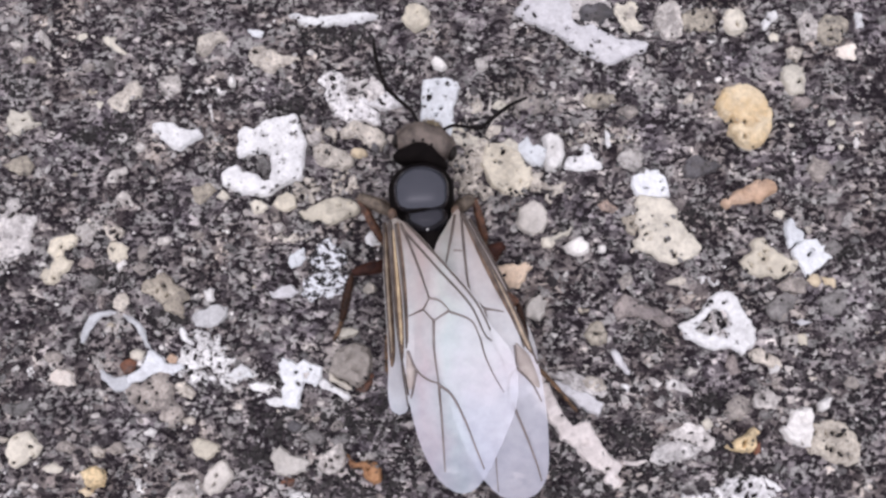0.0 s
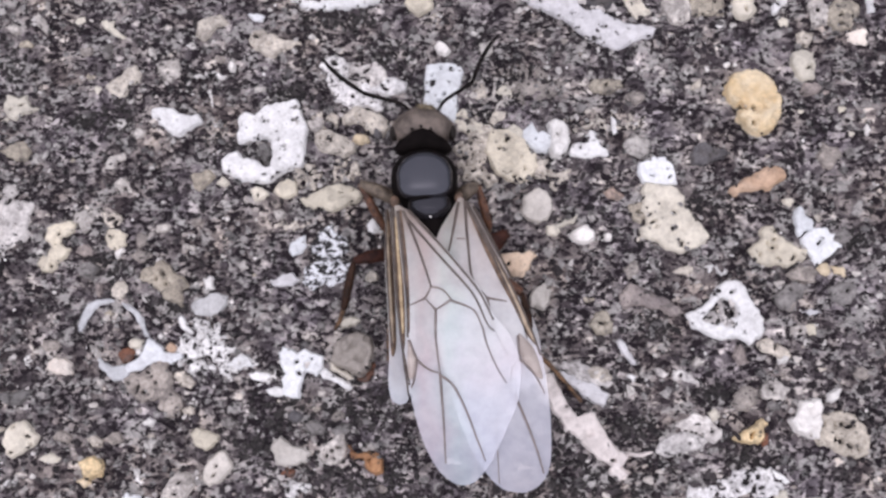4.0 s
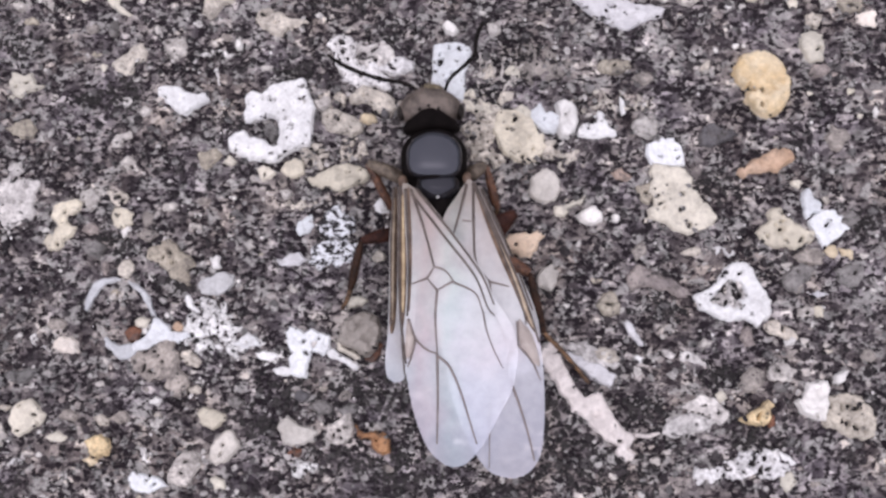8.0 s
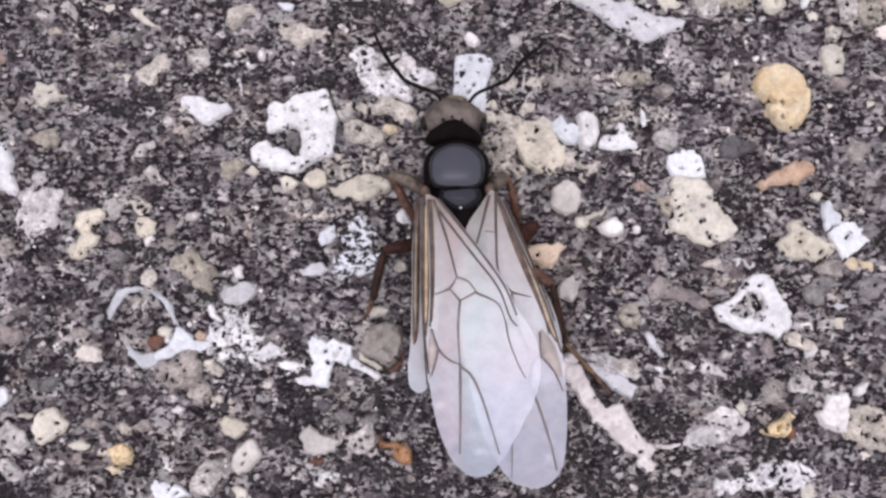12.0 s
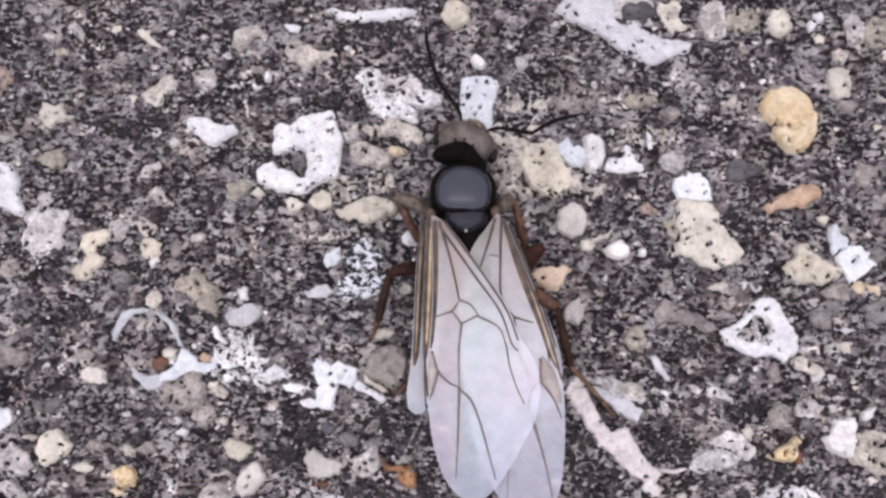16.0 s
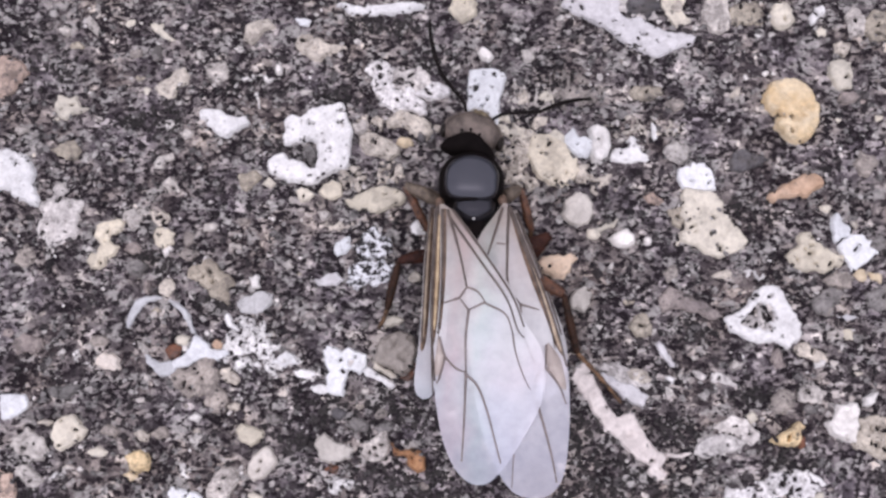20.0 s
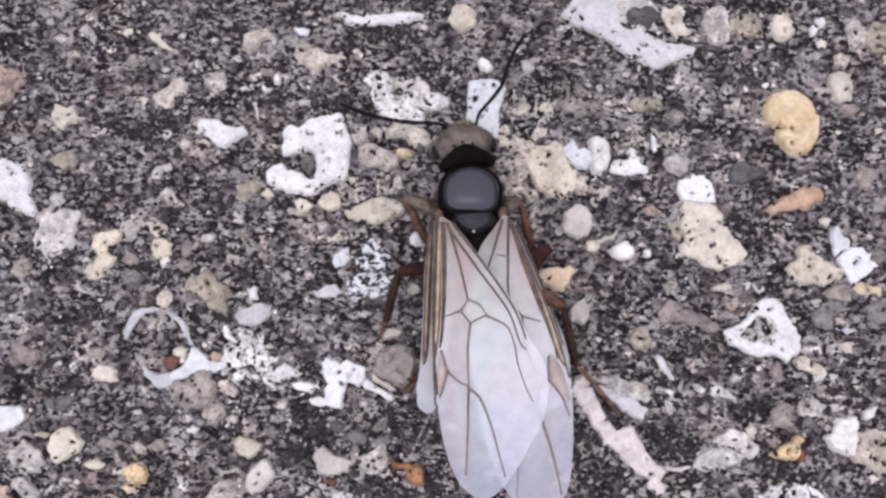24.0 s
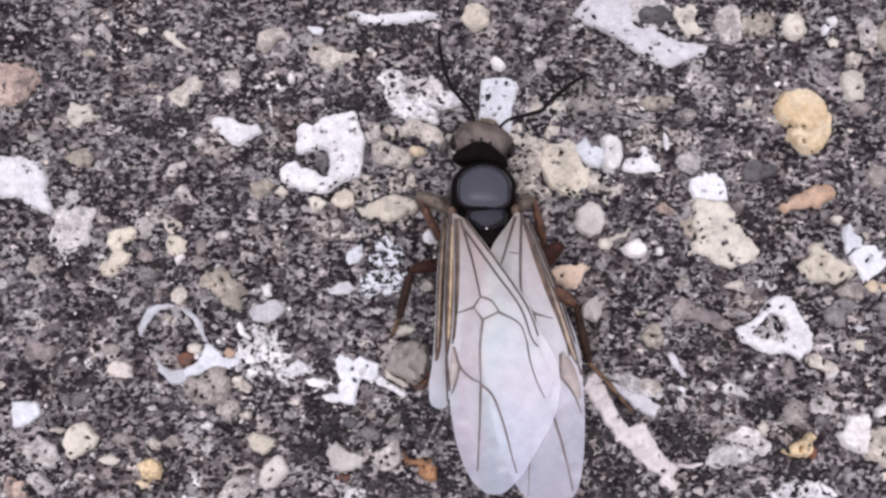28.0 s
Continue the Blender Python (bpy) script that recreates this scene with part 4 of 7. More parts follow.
pebble([(6.46, 2.13), (6.7, 2.16), (7.11, 2.06), (7.3, 1.96), (7.47, 1.76), (7.46, 1.55), (7.66, 1.39), (7.8, 1.15), (8.01, 0.95), (8.16, 0.62), (8.05, 0.4), (7.81, 0.3), (7.59, 0.24), (7.32, 0.17), (7.03, 0.23), (6.88, 0.4), (6.56, 0.53), (6.32, 0.63), (6.26, 0.81), (6.49, 0.98), (6.39, 1.18), (6.28, 1.38), (6.38, 1.69), (6.34, 1.94)], CREAM, 0.161, pits=[(6.61, 1.05, 0.051), (6.7, 0.88, 0.051), (7.21, 1.32, 0.044), (7.15, 0.82, 0.051), (7.39, 0.4, 0.051), (6.85, 1.45, 0.019), (6.52, 1.22, 0.038)], label='large pale cream pebble in grey concrete', rough=0.12)
crust([(5.96, 1.48), (6.36, 1.58), (6.42, 1.27), (6.25, 1.03), (6.02, 1.16)], TAN, 0.08, 'cream crust on grey concrete', pits=[(6.2, 1.32, 0.049)], ragged=0.5)
pebble([(5.26, 1.94), (5.44, 2.09), (5.64, 1.94), (5.81, 1.79), (5.63, 1.67), (5.34, 1.77)], CLAY, 0.112)
pebble([(4.28, 0.67), (4.5, 0.87), (4.76, 0.91), (4.93, 0.71), (4.93, 0.51), (4.75, 0.42), (4.52, 0.46), (4.31, 0.57)], QUARTZ, 0.28, label='small white quartz pebble in grey concrete')
pebble([(5.22, 0.68), (5.32, 0.73), (5.42, 0.66), (5.38, 0.51), (5.25, 0.53)], QUARTZ, 0.15)
stone(6.2, 0.55, 0.11, 0.13, CREAM)
pebble([(3.66, 0.87), (3.9, 1.01), (4.15, 1.12), (4.46, 1.26), (4.39, 1.06), (4.11, 0.92), (3.88, 0.79), (3.7, 0.72)], CREAM, 0.093)
pebble([(8.79, 1.88), (9, 2.07), (9.27, 2.27), (9.61, 2.42), (9.88, 2.58), (10.16, 2.67), (10.41, 2.48), (10.4, 2.31), (10.11, 2.19), (9.9, 1.98), (9.58, 1.98), (9.22, 1.91), (8.92, 1.81)], RUST, 0.26, label='flat orange-brown stone chip in grey concrete')
pebble([(9.33, 0.16), (9.48, 0.36), (9.69, 0.49), (9.63, 0.72), (9.77, 0.87), (10, 0.83), (10.11, 0.59), (10.29, 0.43), (10.58, 0.33), (10.87, 0.16), (10.79, -0.05), (10.51, -0.15), (10.31, -0.32), (10.03, -0.22), (9.74, -0.22), (9.46, -0.12)], BEIGE, 0.155, pits=[(9.95, 0.28, 0.063), (9.97, 0.48, 0.038), (10.49, -0.02, 0.051), (9.56, 0.01, 0.025), (10.07, -0.09, 0.038), (9.77, 0.36, 0.025), (10.02, 0.68, 0.025)], label='beige pebble with dark pits in grey concrete')
crust([(10.66, 1.4), (10.85, 1.48), (10.93, 1.23), (11.09, 1.03), (11.11, 0.81), (10.9, 0.78), (10.69, 0.59), (10.63, 0.96)], CHALK, 0.12, 'white crusty lichen patch on grey concrete')
crust([(10.76, 0.49), (10.99, 0.7), (11.22, 0.78), (11.44, 0.73), (11.67, 0.6), (11.6, 0.4), (11.87, 0.27), (11.6, 0.08), (11.51, -0.05), (11.29, -0.12), (11.08, -0.31), (11.05, -0.03), (10.87, 0.16)], CHALK, 0.12, 'white crusty lichen patch on grey concrete', pits=[(11.26, 0.38, 0.049)])
pebble([(11.06, -0.4), (11.21, -0.25), (11.41, -0.23), (11.51, -0.39), (11.38, -0.54), (11.16, -0.56)], CREAMY, 0.087)
pebble([(11.5, -0.3), (11.75, -0.33), (11.92, -0.46), (11.87, -0.61), (11.64, -0.51)], CREAMY, 0.087)
pebble([(10.31, -0.5), (10.57, -0.33), (10.89, -0.3), (11.08, -0.46), (11.07, -0.71), (10.67, -0.74), (10.42, -0.64)], GREYTAN, 0.093)
pebble([(9.89, -1.12), (10.18, -0.86), (10.54, -0.71), (10.8, -0.85), (10.66, -1.12), (10.41, -1.3), (10.29, -1.55), (10.08, -1.49), (9.91, -1.31)], GREY, 0.087, pits=[(10.36, -0.95, 0.038)])
pebble([(11.43, -0.95), (11.78, -0.74), (12.2, -0.78), (12.08, -1.19), (11.81, -1.42), (11.5, -1.29)], GREY, 0.087, pits=[(11.92, -1, 0.051)])
pebble([(10.21, -1.36), (10.47, -1.28), (10.39, -1.54), (10.23, -1.6)], GREYTAN, 0.074)
crust([(7.41, -1.65), (7.59, -1.53), (7.85, -1.48), (8, -1.29), (8.16, -1.06), (8.29, -0.86), (8.52, -0.76), (8.78, -0.71), (8.91, -0.75), (9.09, -0.93), (9.17, -1.15), (9.27, -1.35), (9.45, -1.54), (9.53, -1.8), (9.55, -2.09), (9.41, -2.27), (9.1, -2.4), (8.74, -2.27), (8.34, -2.33), (7.96, -2.18), (7.63, -2.02)], WHITE, 0.16, 'ring-shaped white lichen crust on grey concrete', pits=[(8.73, -1.01, 0.065), (8.72, -1.92, 0.065), (8.24, -1.87, 0.081)], rough=0.15, ragged=0.25, hollows=[(8.32, -1.58, 0.324), (8.61, -1.45, 0.275), (8.06, -1.71, 0.162), (8.54, -1.71, 0.227)])
crust([(7.91, -1.55), (8.11, -1.29), (8.41, -1.12), (8.73, -1.16), (8.9, -1.41), (8.85, -1.77), (8.58, -2), (8.2, -2), (7.96, -1.81)], GREYWHITE, 0.06, 'mottled greyish lichen crust on concrete', pits=[(8.2, -1.48, 0.065), (8.46, -1.35, 0.065), (8.54, -1.64, 0.081), (8.31, -1.8, 0.065), (8.7, -1.54, 0.049), (8.09, -1.71, 0.049)], ragged=0.7, rough=0.5, net=0.7)
pebble([(5.55, -1.13), (5.7, -0.87), (5.96, -0.76), (6.26, -0.87), (6.58, -1.03), (6.94, -1.23), (7.25, -1.42), (7.38, -1.6), (7.11, -1.66), (6.8, -1.5), (6.4, -1.41), (6.01, -1.31), (5.68, -1.41)], PINKGREY, 0.124, pits=[(6.26, -1.05, 0.025)], label='long pinkish-grey stone in grey concrete')
pebble([(4.86, -1.66), (5.08, -1.46), (5.23, -1.56), (5.37, -1.82), (5.33, -2.07), (4.96, -2.16), (4.76, -1.91)], TAN, 0.112, pits=[(5.03, -1.82, 0.038)])
crust([(8.02, -0.24), (8.3, -0.19), (8.65, -0.4), (8.44, -0.52), (8.16, -0.42)], WEB, 0.06, 'pale mottled crust on grey concrete', ragged=0.6, net=1)
pebble([(10.28, -2.2), (10.3, -2.01), (10.57, -1.95), (10.72, -2.02), (10.67, -2.24), (10.45, -2.25)], PALE, 0.074, pits=[(10.54, -2.14, 0.05)])
pebble([(10.7, -2.05), (10.88, -1.97), (11.04, -2.11), (10.93, -2.29), (10.72, -2.27)], BEIGE, 0.087)
crust([(10.61, -1.6), (10.87, -1.5), (11.18, -1.6), (10.92, -1.7)], FILM, 0.05, 'greyish-white lichen crust on grey concrete')
pebble([(10.22, -0.76), (10.2, -0.81), (10.12, -0.82), (9.99, -0.84), (9.89, -0.81), (9.87, -0.76), (9.87, -0.71), (10.01, -0.69), (10.11, -0.69), (10.25, -0.71)], PALE, 0.124)
stone(12.23, -0.53, 0.16, 0.13, PALE)
pebble([(6.14, -0.31), (6.1, -0.41), (6, -0.5), (5.87, -0.56), (5.81, -0.43), (5.79, -0.32), (5.84, -0.22), (5.92, -0.15), (6.03, -0.1), (6.09, -0.22)], GREYTAN, 0.124)
pebble([(7.69, -0.39), (7.63, -0.46), (7.49, -0.51), (7.32, -0.49), (7.19, -0.46), (7.07, -0.39), (7.15, -0.31), (7.31, -0.28), (7.51, -0.28), (7.68, -0.31)], SAND, 0.124)
pebble([(12.2, 0.53), (12.06, 0.42), (11.93, 0.37), (11.77, 0.32), (11.66, 0.4), (11.6, 0.53), (11.68, 0.65), (11.83, 0.7), (11.99, 0.76), (12.08, 0.65)], GREY, 0.124)
pebble([(10.73, 1.62), (10.61, 1.56), (10.56, 1.51), (10.44, 1.53), (10.37, 1.56), (10.3, 1.61), (10.34, 1.68), (10.46, 1.7), (10.55, 1.7), (10.65, 1.67)], CREAM, 0.124)
stone(11.28, 1.11, 0.13, 0.15, SAND)
crust([(6.45, -3.09), (6.65, -3.12), (6.85, -3.26), (6.75, -3.34), (6.57, -3.25)], GREYWHITE, 0.07, 'white crusty lichen patch on grey concrete', ragged=0.5)
crust([(6.88, -3.28), (7.12, -3.18), (7.35, -3.23), (7.6, -3.4), (7.7, -3.61), (7.5, -3.56), (7.22, -3.44), (6.97, -3.42)], GREYWHITE, 0.07, 'white crusty lichen patch on grey concrete', pits=[(7.16, -3.31, 0.032)], ragged=0.6)
crust([(3.84, -3.15), (4.08, -3.23), (4.36, -3.42), (4.67, -3.51), (4.95, -3.6), (5.15, -3.82), (5.04, -4.12), (4.78, -4.06), (4.5, -3.9), (4.29, -3.68), (3.98, -3.48)], FILM, 0.12, 'bluish-white lichen patch beside the pink streak', ragged=0.2)
crust([(4.6, -3.15), (4.92, -3.07), (5.23, -3.19), (5.3, -3.48), (5.06, -3.54), (4.8, -3.41)], SAND, 0.08, 'pale mottled crust on grey concrete', pits=[(4.86, -3.26, 0.049), (5.08, -3.35, 0.049)], ragged=0.6)
crust([(3.18, -3.04), (3.42, -2.9), (3.64, -3.15), (3.75, -3.55), (3.93, -3.95), (4.11, -4.33), (4.41, -4.4), (4.74, -4.28), (4.83, -4.51), (4.94, -4.79), (5.09, -5.02), (5.27, -5.25), (5.52, -5.36), (5.63, -5.56), (5.52, -5.74), (5.38, -5.82), (5.62, -6), (5.37, -6.13), (5.11, -5.97), (5.16, -5.74), (5.01, -5.61), (4.8, -5.52), (4.59, -5.3), (4.41, -5.06), (4.22, -4.93), (4.01, -4.81), (3.83, -4.5), (3.6, -4.19), (3.54, -3.96), (3.28, -3.7), (3.08, -3.3)], PINK, 0.15, 'pale pink streak of lime on grey concrete', pits=[(5.2, -5.59, 0.065), (5.4, -5.1, 0.032)], rough=0.15, ragged=0.2)
crust([(5.59, -5.39), (6.01, -5.43), (6.33, -5.34), (6.34, -5.46), (5.93, -5.54), (5.64, -5.5)], PINK, 0.09, 'thin pale tongue of lime on grey concrete')
crust([(6.36, -5.37), (6.58, -5.12), (6.84, -4.94), (7.15, -4.87), (7.59, -4.96), (7.94, -5.12), (7.57, -5.32), (7.1, -5.44), (6.63, -5.48)], GREYWHITE, 0.08, 'greyish-white fan of lichen on grey concrete', ragged=0.2)
crust([(6.99, -4.72), (7.3, -4.5), (7.58, -4.39), (7.83, -4.5), (8.05, -4.68), (8.24, -4.93), (8.01, -5.13), (7.68, -4.95), (7.28, -4.86)], GREYWHITE, 0.1, 'mottled whitish lichen crust on grey concrete', pits=[(7.6, -4.65, 0.049), (7.93, -4.87, 0.049)], ragged=0.4)
pebble([(7.83, -4.39), (8.06, -4.29), (8.19, -4.5), (7.99, -4.61)], CREAM, 0.093)
pebble([(8.5, -5.05), (8.74, -4.9), (9, -4.74), (9.32, -4.57), (9.48, -4.68), (9.35, -4.89), (9.27, -5.16), (9.03, -5.19), (8.76, -5.13)], AMBER, 0.28, pits=[(8.99, -4.96, 0.032), (8.95, -5.05, 0.025)], label='bright amber-yellow stone chip in grey concrete')
pebble([(9.44, -5.08), (9.42, -5.2), (9.36, -5.2), (9.31, -5.26), (9.27, -5.2), (9.27, -5.08), (9.29, -4.99), (9.33, -4.89), (9.37, -4.96), (9.44, -4.96)], BROWN, 0.124)
pebble([(10.11, -4.64), (10.3, -4.39), (10.37, -4.17), (10.6, -4.08), (10.93, -4.03), (10.94, -4.38), (10.9, -4.84), (10.83, -5.06), (10.5, -5.03), (10.23, -4.87)], QUARTZ, 0.3, pits=[(10.61, -5.01, 0.038)], label='angular white quartz chip in grey concrete')
pebble([(11.22, -3.89), (11.41, -3.69), (11.55, -3.72), (11.43, -4.01), (11.31, -4.16), (11.15, -4.05)], QUARTZ, 0.18)
pebble([(10.78, -4.7), (10.95, -4.47), (11.22, -4.39), (11.53, -4.35), (11.8, -4.49), (12.02, -4.71), (12.22, -5.05), (12.24, -5.24), (12.06, -5.52), (11.78, -5.6), (11.48, -5.54), (11.26, -5.39), (11.12, -5.26), (10.87, -5.26), (10.72, -5.03)], PITSTONE, 0.155, pits=[(11.28, -4.73, 0.037), (11.5, -4.7, 0.062), (11.7, -4.75, 0.062), (11.4, -5.16, 0.075), (11.28, -5.08, 0.05), (11.65, -5.31, 0.075), (11.87, -5.41, 0.037), (10.98, -4.7, 0.025)], label='large pitted beige pebble in grey concrete')
pebble([(11.21, -5.61), (11.37, -5.57), (11.46, -5.71), (11.29, -5.81)], PINKWHITE, 0.093)
crust([(7.29, -6.39), (7.53, -6.29), (7.91, -6.2), (8.45, -6.12), (8.62, -5.91), (9, -5.85), (9.45, -5.96), (9.59, -6.18), (9.83, -6.26), (9.74, -6.48), (9.41, -6.59), (8.88, -6.57), (8.27, -6.64), (7.66, -6.65), (7.43, -6.77), (7.22, -6.62)], PITTED, 0.09, 'white crusty lichen patch with dark gaps on concrete', pits=[(7.83, -6.4, 0.048), (8.14, -6.29, 0.048), (8.75, -6.25, 0.064), (9.09, -6.12, 0.048), (8.51, -6.48, 0.064), (9.27, -6.36, 0.064), (7.97, -6.55, 0.048), (8.97, -6.42, 0.048)], rough=0.5, ragged=0.9)
crust([(9.44, -5.85), (9.68, -5.99), (9.97, -6.23), (9.83, -6.29), (9.59, -6.12)], WHITE, 0.08, 'white crusty lichen patch on grey concrete')
pebble([(9.57, -6.51), (9.87, -6.48), (9.98, -6.75), (9.69, -6.95), (9.49, -6.81)], CREAM, 0.074)
crust([(9.35, -3.84), (9.54, -3.58), (9.86, -3.47), (10.11, -3.67), (10, -3.93), (9.59, -4.04)], PALE, 0.08, 'pale mottled crust on grey concrete', pits=[(9.68, -3.74, 0.049)], ragged=0.6)
crust([(9.35, -2.41), (9.69, -2.31), (10.07, -2.54), (10.24, -2.82), (9.99, -2.9), (9.74, -2.74), (9.46, -2.67)], SAND, 0.07, 'pale mottled crust on grey concrete', pits=[(9.84, -2.54, 0.049)], ragged=0.6)
pebble([(9.88, -2.9), (10.03, -2.77), (10.18, -2.85), (10.12, -3), (9.93, -3.01)], QUARTZ, 0.14)
pebble([(8.73, -2.57), (8.91, -2.43), (9.07, -2.63), (9.05, -2.98), (8.81, -3.03), (8.68, -2.83)], PINKGREY, 0.099)
pebble([(8.6, -3.84), (8.94, -3.63), (9.23, -3.71), (9.18, -4.07), (8.87, -4.32), (8.61, -4.15)], GREYTAN, 0.093)
crust([(5.45, -2.36), (5.59, -2.25), (5.74, -2.55), (5.92, -2.78), (5.99, -3.05), (5.79, -2.98), (5.61, -2.71)], FILM, 0.06, 'greyish-white lichen crust on grey concrete', ragged=0.4)
crust([(5.68, -3.28), (5.81, -3.25), (5.96, -3.35), (5.86, -3.5), (5.74, -3.44)], WHITE, 0.08, 'white crusty lichen patch on grey concrete', ragged=0.5)
pebble([(7.49, -2.99), (7.66, -2.82), (7.87, -2.89), (7.83, -3.05), (7.61, -3.1)], PALE, 0.074)
stone(6.55, -2.77, 0.13, 0.11, PALE)
stone(11.07, -3.2, 0.15, 0.11, SAND)
stone(10.44, -2.88, 0.15, 0.11, PALE)
stone(9.84, -3.76, 0.16, 0.13, CREAM)
stone(10.99, -3.01, 0.10, 0.13, PALE)
pebble([(12.38, -3.32), (12.31, -3.41), (12.21, -3.49), (12.06, -3.44), (11.97, -3.38), (11.93, -3.32), (11.96, -3.24), (12.07, -3.15), (12.22, -3.18), (12.32, -3.24)], GREYTAN, 0.124)
pebble([(9.82, -4.22), (9.82, -4.3), (9.69, -4.32), (9.6, -4.33), (9.52, -4.29), (9.46, -4.23), (9.49, -4.15), (9.6, -4.08), (9.71, -4.12), (9.76, -4.18)], GREY, 0.124)
stone(6.46, -5.94, 0.16, 0.08, PALE)
pebble([(6.3, -6.16), (6.3, -6.22), (6.22, -6.27), (6.11, -6.25), (6.04, -6.22), (6.01, -6.16), (6.01, -6.09), (6.12, -6.07), (6.23, -6.03), (6.3, -6.1)], PALE, 0.124)
crust([(5.18, -5.88), (5.41, -5.79), (5.65, -5.98), (5.49, -6.1), (5.25, -6.04)], PINK, 0.06, 'pale pink streak of lime on grey concrete', ragged=0.5)
crust([(3.74, -2.91), (4.21, -2.96), (4.68, -3.03), (5.07, -3.18), (5.33, -3.54), (5.13, -3.73), (4.67, -3.49), (4.2, -3.29), (3.81, -3.13)], GREYWHITE, 0.06, 'mottled white lichen crust on grey concrete', ragged=0.7)
pebble([(-10.3, -2.81), (-10.14, -2.71), (-9.86, -2.71), (-9.7, -2.87), (-9.66, -3.08), (-9.83, -3.14), (-10.08, -3.14), (-10.27, -3)], PINKWHITE, 0.149, label='small pinkish-white round pebble in concrete')
crust([(-11.07, -2.72), (-10.82, -2.6), (-10.69, -2.84), (-10.54, -2.97), (-10.73, -3.02), (-11.01, -2.93)], WEB, 0.07, 'white crusty lichen patch on grey concrete', ragged=0.4, net=1)
crust([(-9.54, -1.97), (-9.51, -1.68), (-9.42, -1.4), (-9.29, -1.19), (-9.07, -1.06), (-8.72, -1.04), (-8.55, -1.11), (-8.77, -1.16), (-8.96, -1.19), (-9.08, -1.32), (-9.23, -1.52), (-9.35, -1.71), (-9.41, -1.97)], GREYFILM, 0.05, 'thin bluish arc of dried film on concrete', rough=0.05, ragged=0.1)
crust([(-8.37, -1.12), (-8.13, -1.2), (-7.89, -1.41), (-7.73, -1.62), (-7.65, -1.9), (-7.51, -2.16), (-7.69, -2.06), (-7.8, -1.8), (-7.98, -1.54), (-8.17, -1.35)], GREYFILM, 0.04, 'thin bluish arc of dried film on concrete', rough=0.05, ragged=0.15)
crust([(-9.03, -2.65), (-8.8, -2.84), (-8.51, -2.93), (-8.16, -2.91), (-8.02, -3.12), (-8.2, -3.31), (-8.52, -3.3), (-8.72, -3.12), (-8.92, -2.87)], GREYFILM, 0.06, 'thin bluish arc of dried film on concrete', rough=0.1, ragged=0.2)
crust([(-8.22, -2.93), (-7.97, -2.8), (-7.79, -2.64), (-7.67, -2.42), (-7.62, -2.19), (-7.53, -2.17), (-7.36, -2.32), (-7.2, -2.41), (-7.09, -2.57), (-6.87, -2.57), (-6.62, -2.54), (-6.58, -2.73), (-6.86, -2.86), (-7.13, -2.83), (-7.4, -2.85), (-7.64, -2.98), (-7.9, -3.04), (-8.14, -3.12)], BLUEFILM, 0.07, 'pale bluish crescent of dried film on concrete', rough=0.05, ragged=0.1)
pebble([(-9.2, -2.32), (-8.98, -2.4), (-8.83, -2.64), (-8.93, -2.76), (-9.12, -2.55)], PALE, 0.062)
pebble([(-8.15, -2.26), (-7.98, -2.14), (-7.73, -2.19), (-7.82, -2.4), (-8.04, -2.43)], CREAM, 0.087)
pebble([(-8.38, -2.67), (-8.28, -2.42), (-8.09, -2.38), (-7.91, -2.51), (-8.04, -2.79), (-8.23, -2.82)], BROWN, 0.099, label='dark red-brown plant scrap on grey concrete')
pebble([(-7.11, -2.44), (-6.98, -2.3), (-6.77, -2.38), (-6.76, -2.52), (-6.97, -2.56)], RUST, 0.12)
stone(-6.64, -2.43, 0.11, 0.10, BROWN)
stone(-7.84, -2.51, 0.10, 0.13, QUARTZ)
crust([(-6.75, -2.38), (-6.57, -2.06), (-6.46, -1.76), (-6.21, -1.6), (-5.89, -1.6), (-5.63, -1.76), (-5.45, -2.12), (-5.22, -2.37), (-4.83, -2.63), (-4.6, -2.91), (-4.91, -3.14), (-5.42, -3.08), (-5.76, -3.17), (-6.2, -3.21), (-6.53, -3.11), (-6.76, -2.8)], WEB, 0.08, 'branched white lichen crust on grey concrete', pits=[(-6.3, -2.38, 0.081), (-5.31, -2.66, 0.049)], ragged=1, rough=0.6, net=1.05)
crust([(-6.43, -2.38), (-6.25, -2.15), (-6.07, -1.93), (-5.82, -1.86), (-5.61, -2.12), (-5.44, -2.37), (-5.31, -2.66), (-5.49, -2.85), (-5.77, -2.95), (-6.09, -3.02), (-6.37, -2.99), (-6.48, -2.7)], WHITE, 0.1, 'branched white lichen crust on grey concrete', pits=[(-6.24, -2.41, 0.081), (-5.88, -2.66, 0.065)], ragged=0.7, rough=0.5, net=1.15)
crust([(-5.33, -2.9), (-4.99, -2.64), (-4.73, -2.76), (-4.63, -2.96), (-4.97, -3.06), (-5.24, -3)], WHITE, 0.09, 'white crusty lichen patch on grey concrete', pits=[(-4.95, -2.85, 0.032)], ragged=0.4)
crust([(-4.75, -3.2), (-4.33, -3.15), (-4.06, -3.26), (-4.41, -3.41), (-4.69, -3.34)], WHITE, 0.08, 'white crusty lichen patch on grey concrete', ragged=0.4)
crust([(-6.77, -1.6), (-6.66, -1.52), (-6.52, -1.77), (-6.32, -2.01), (-6.46, -2.06), (-6.65, -1.85)], WHITE, 0.07, 'white crusty lichen patch on grey concrete')
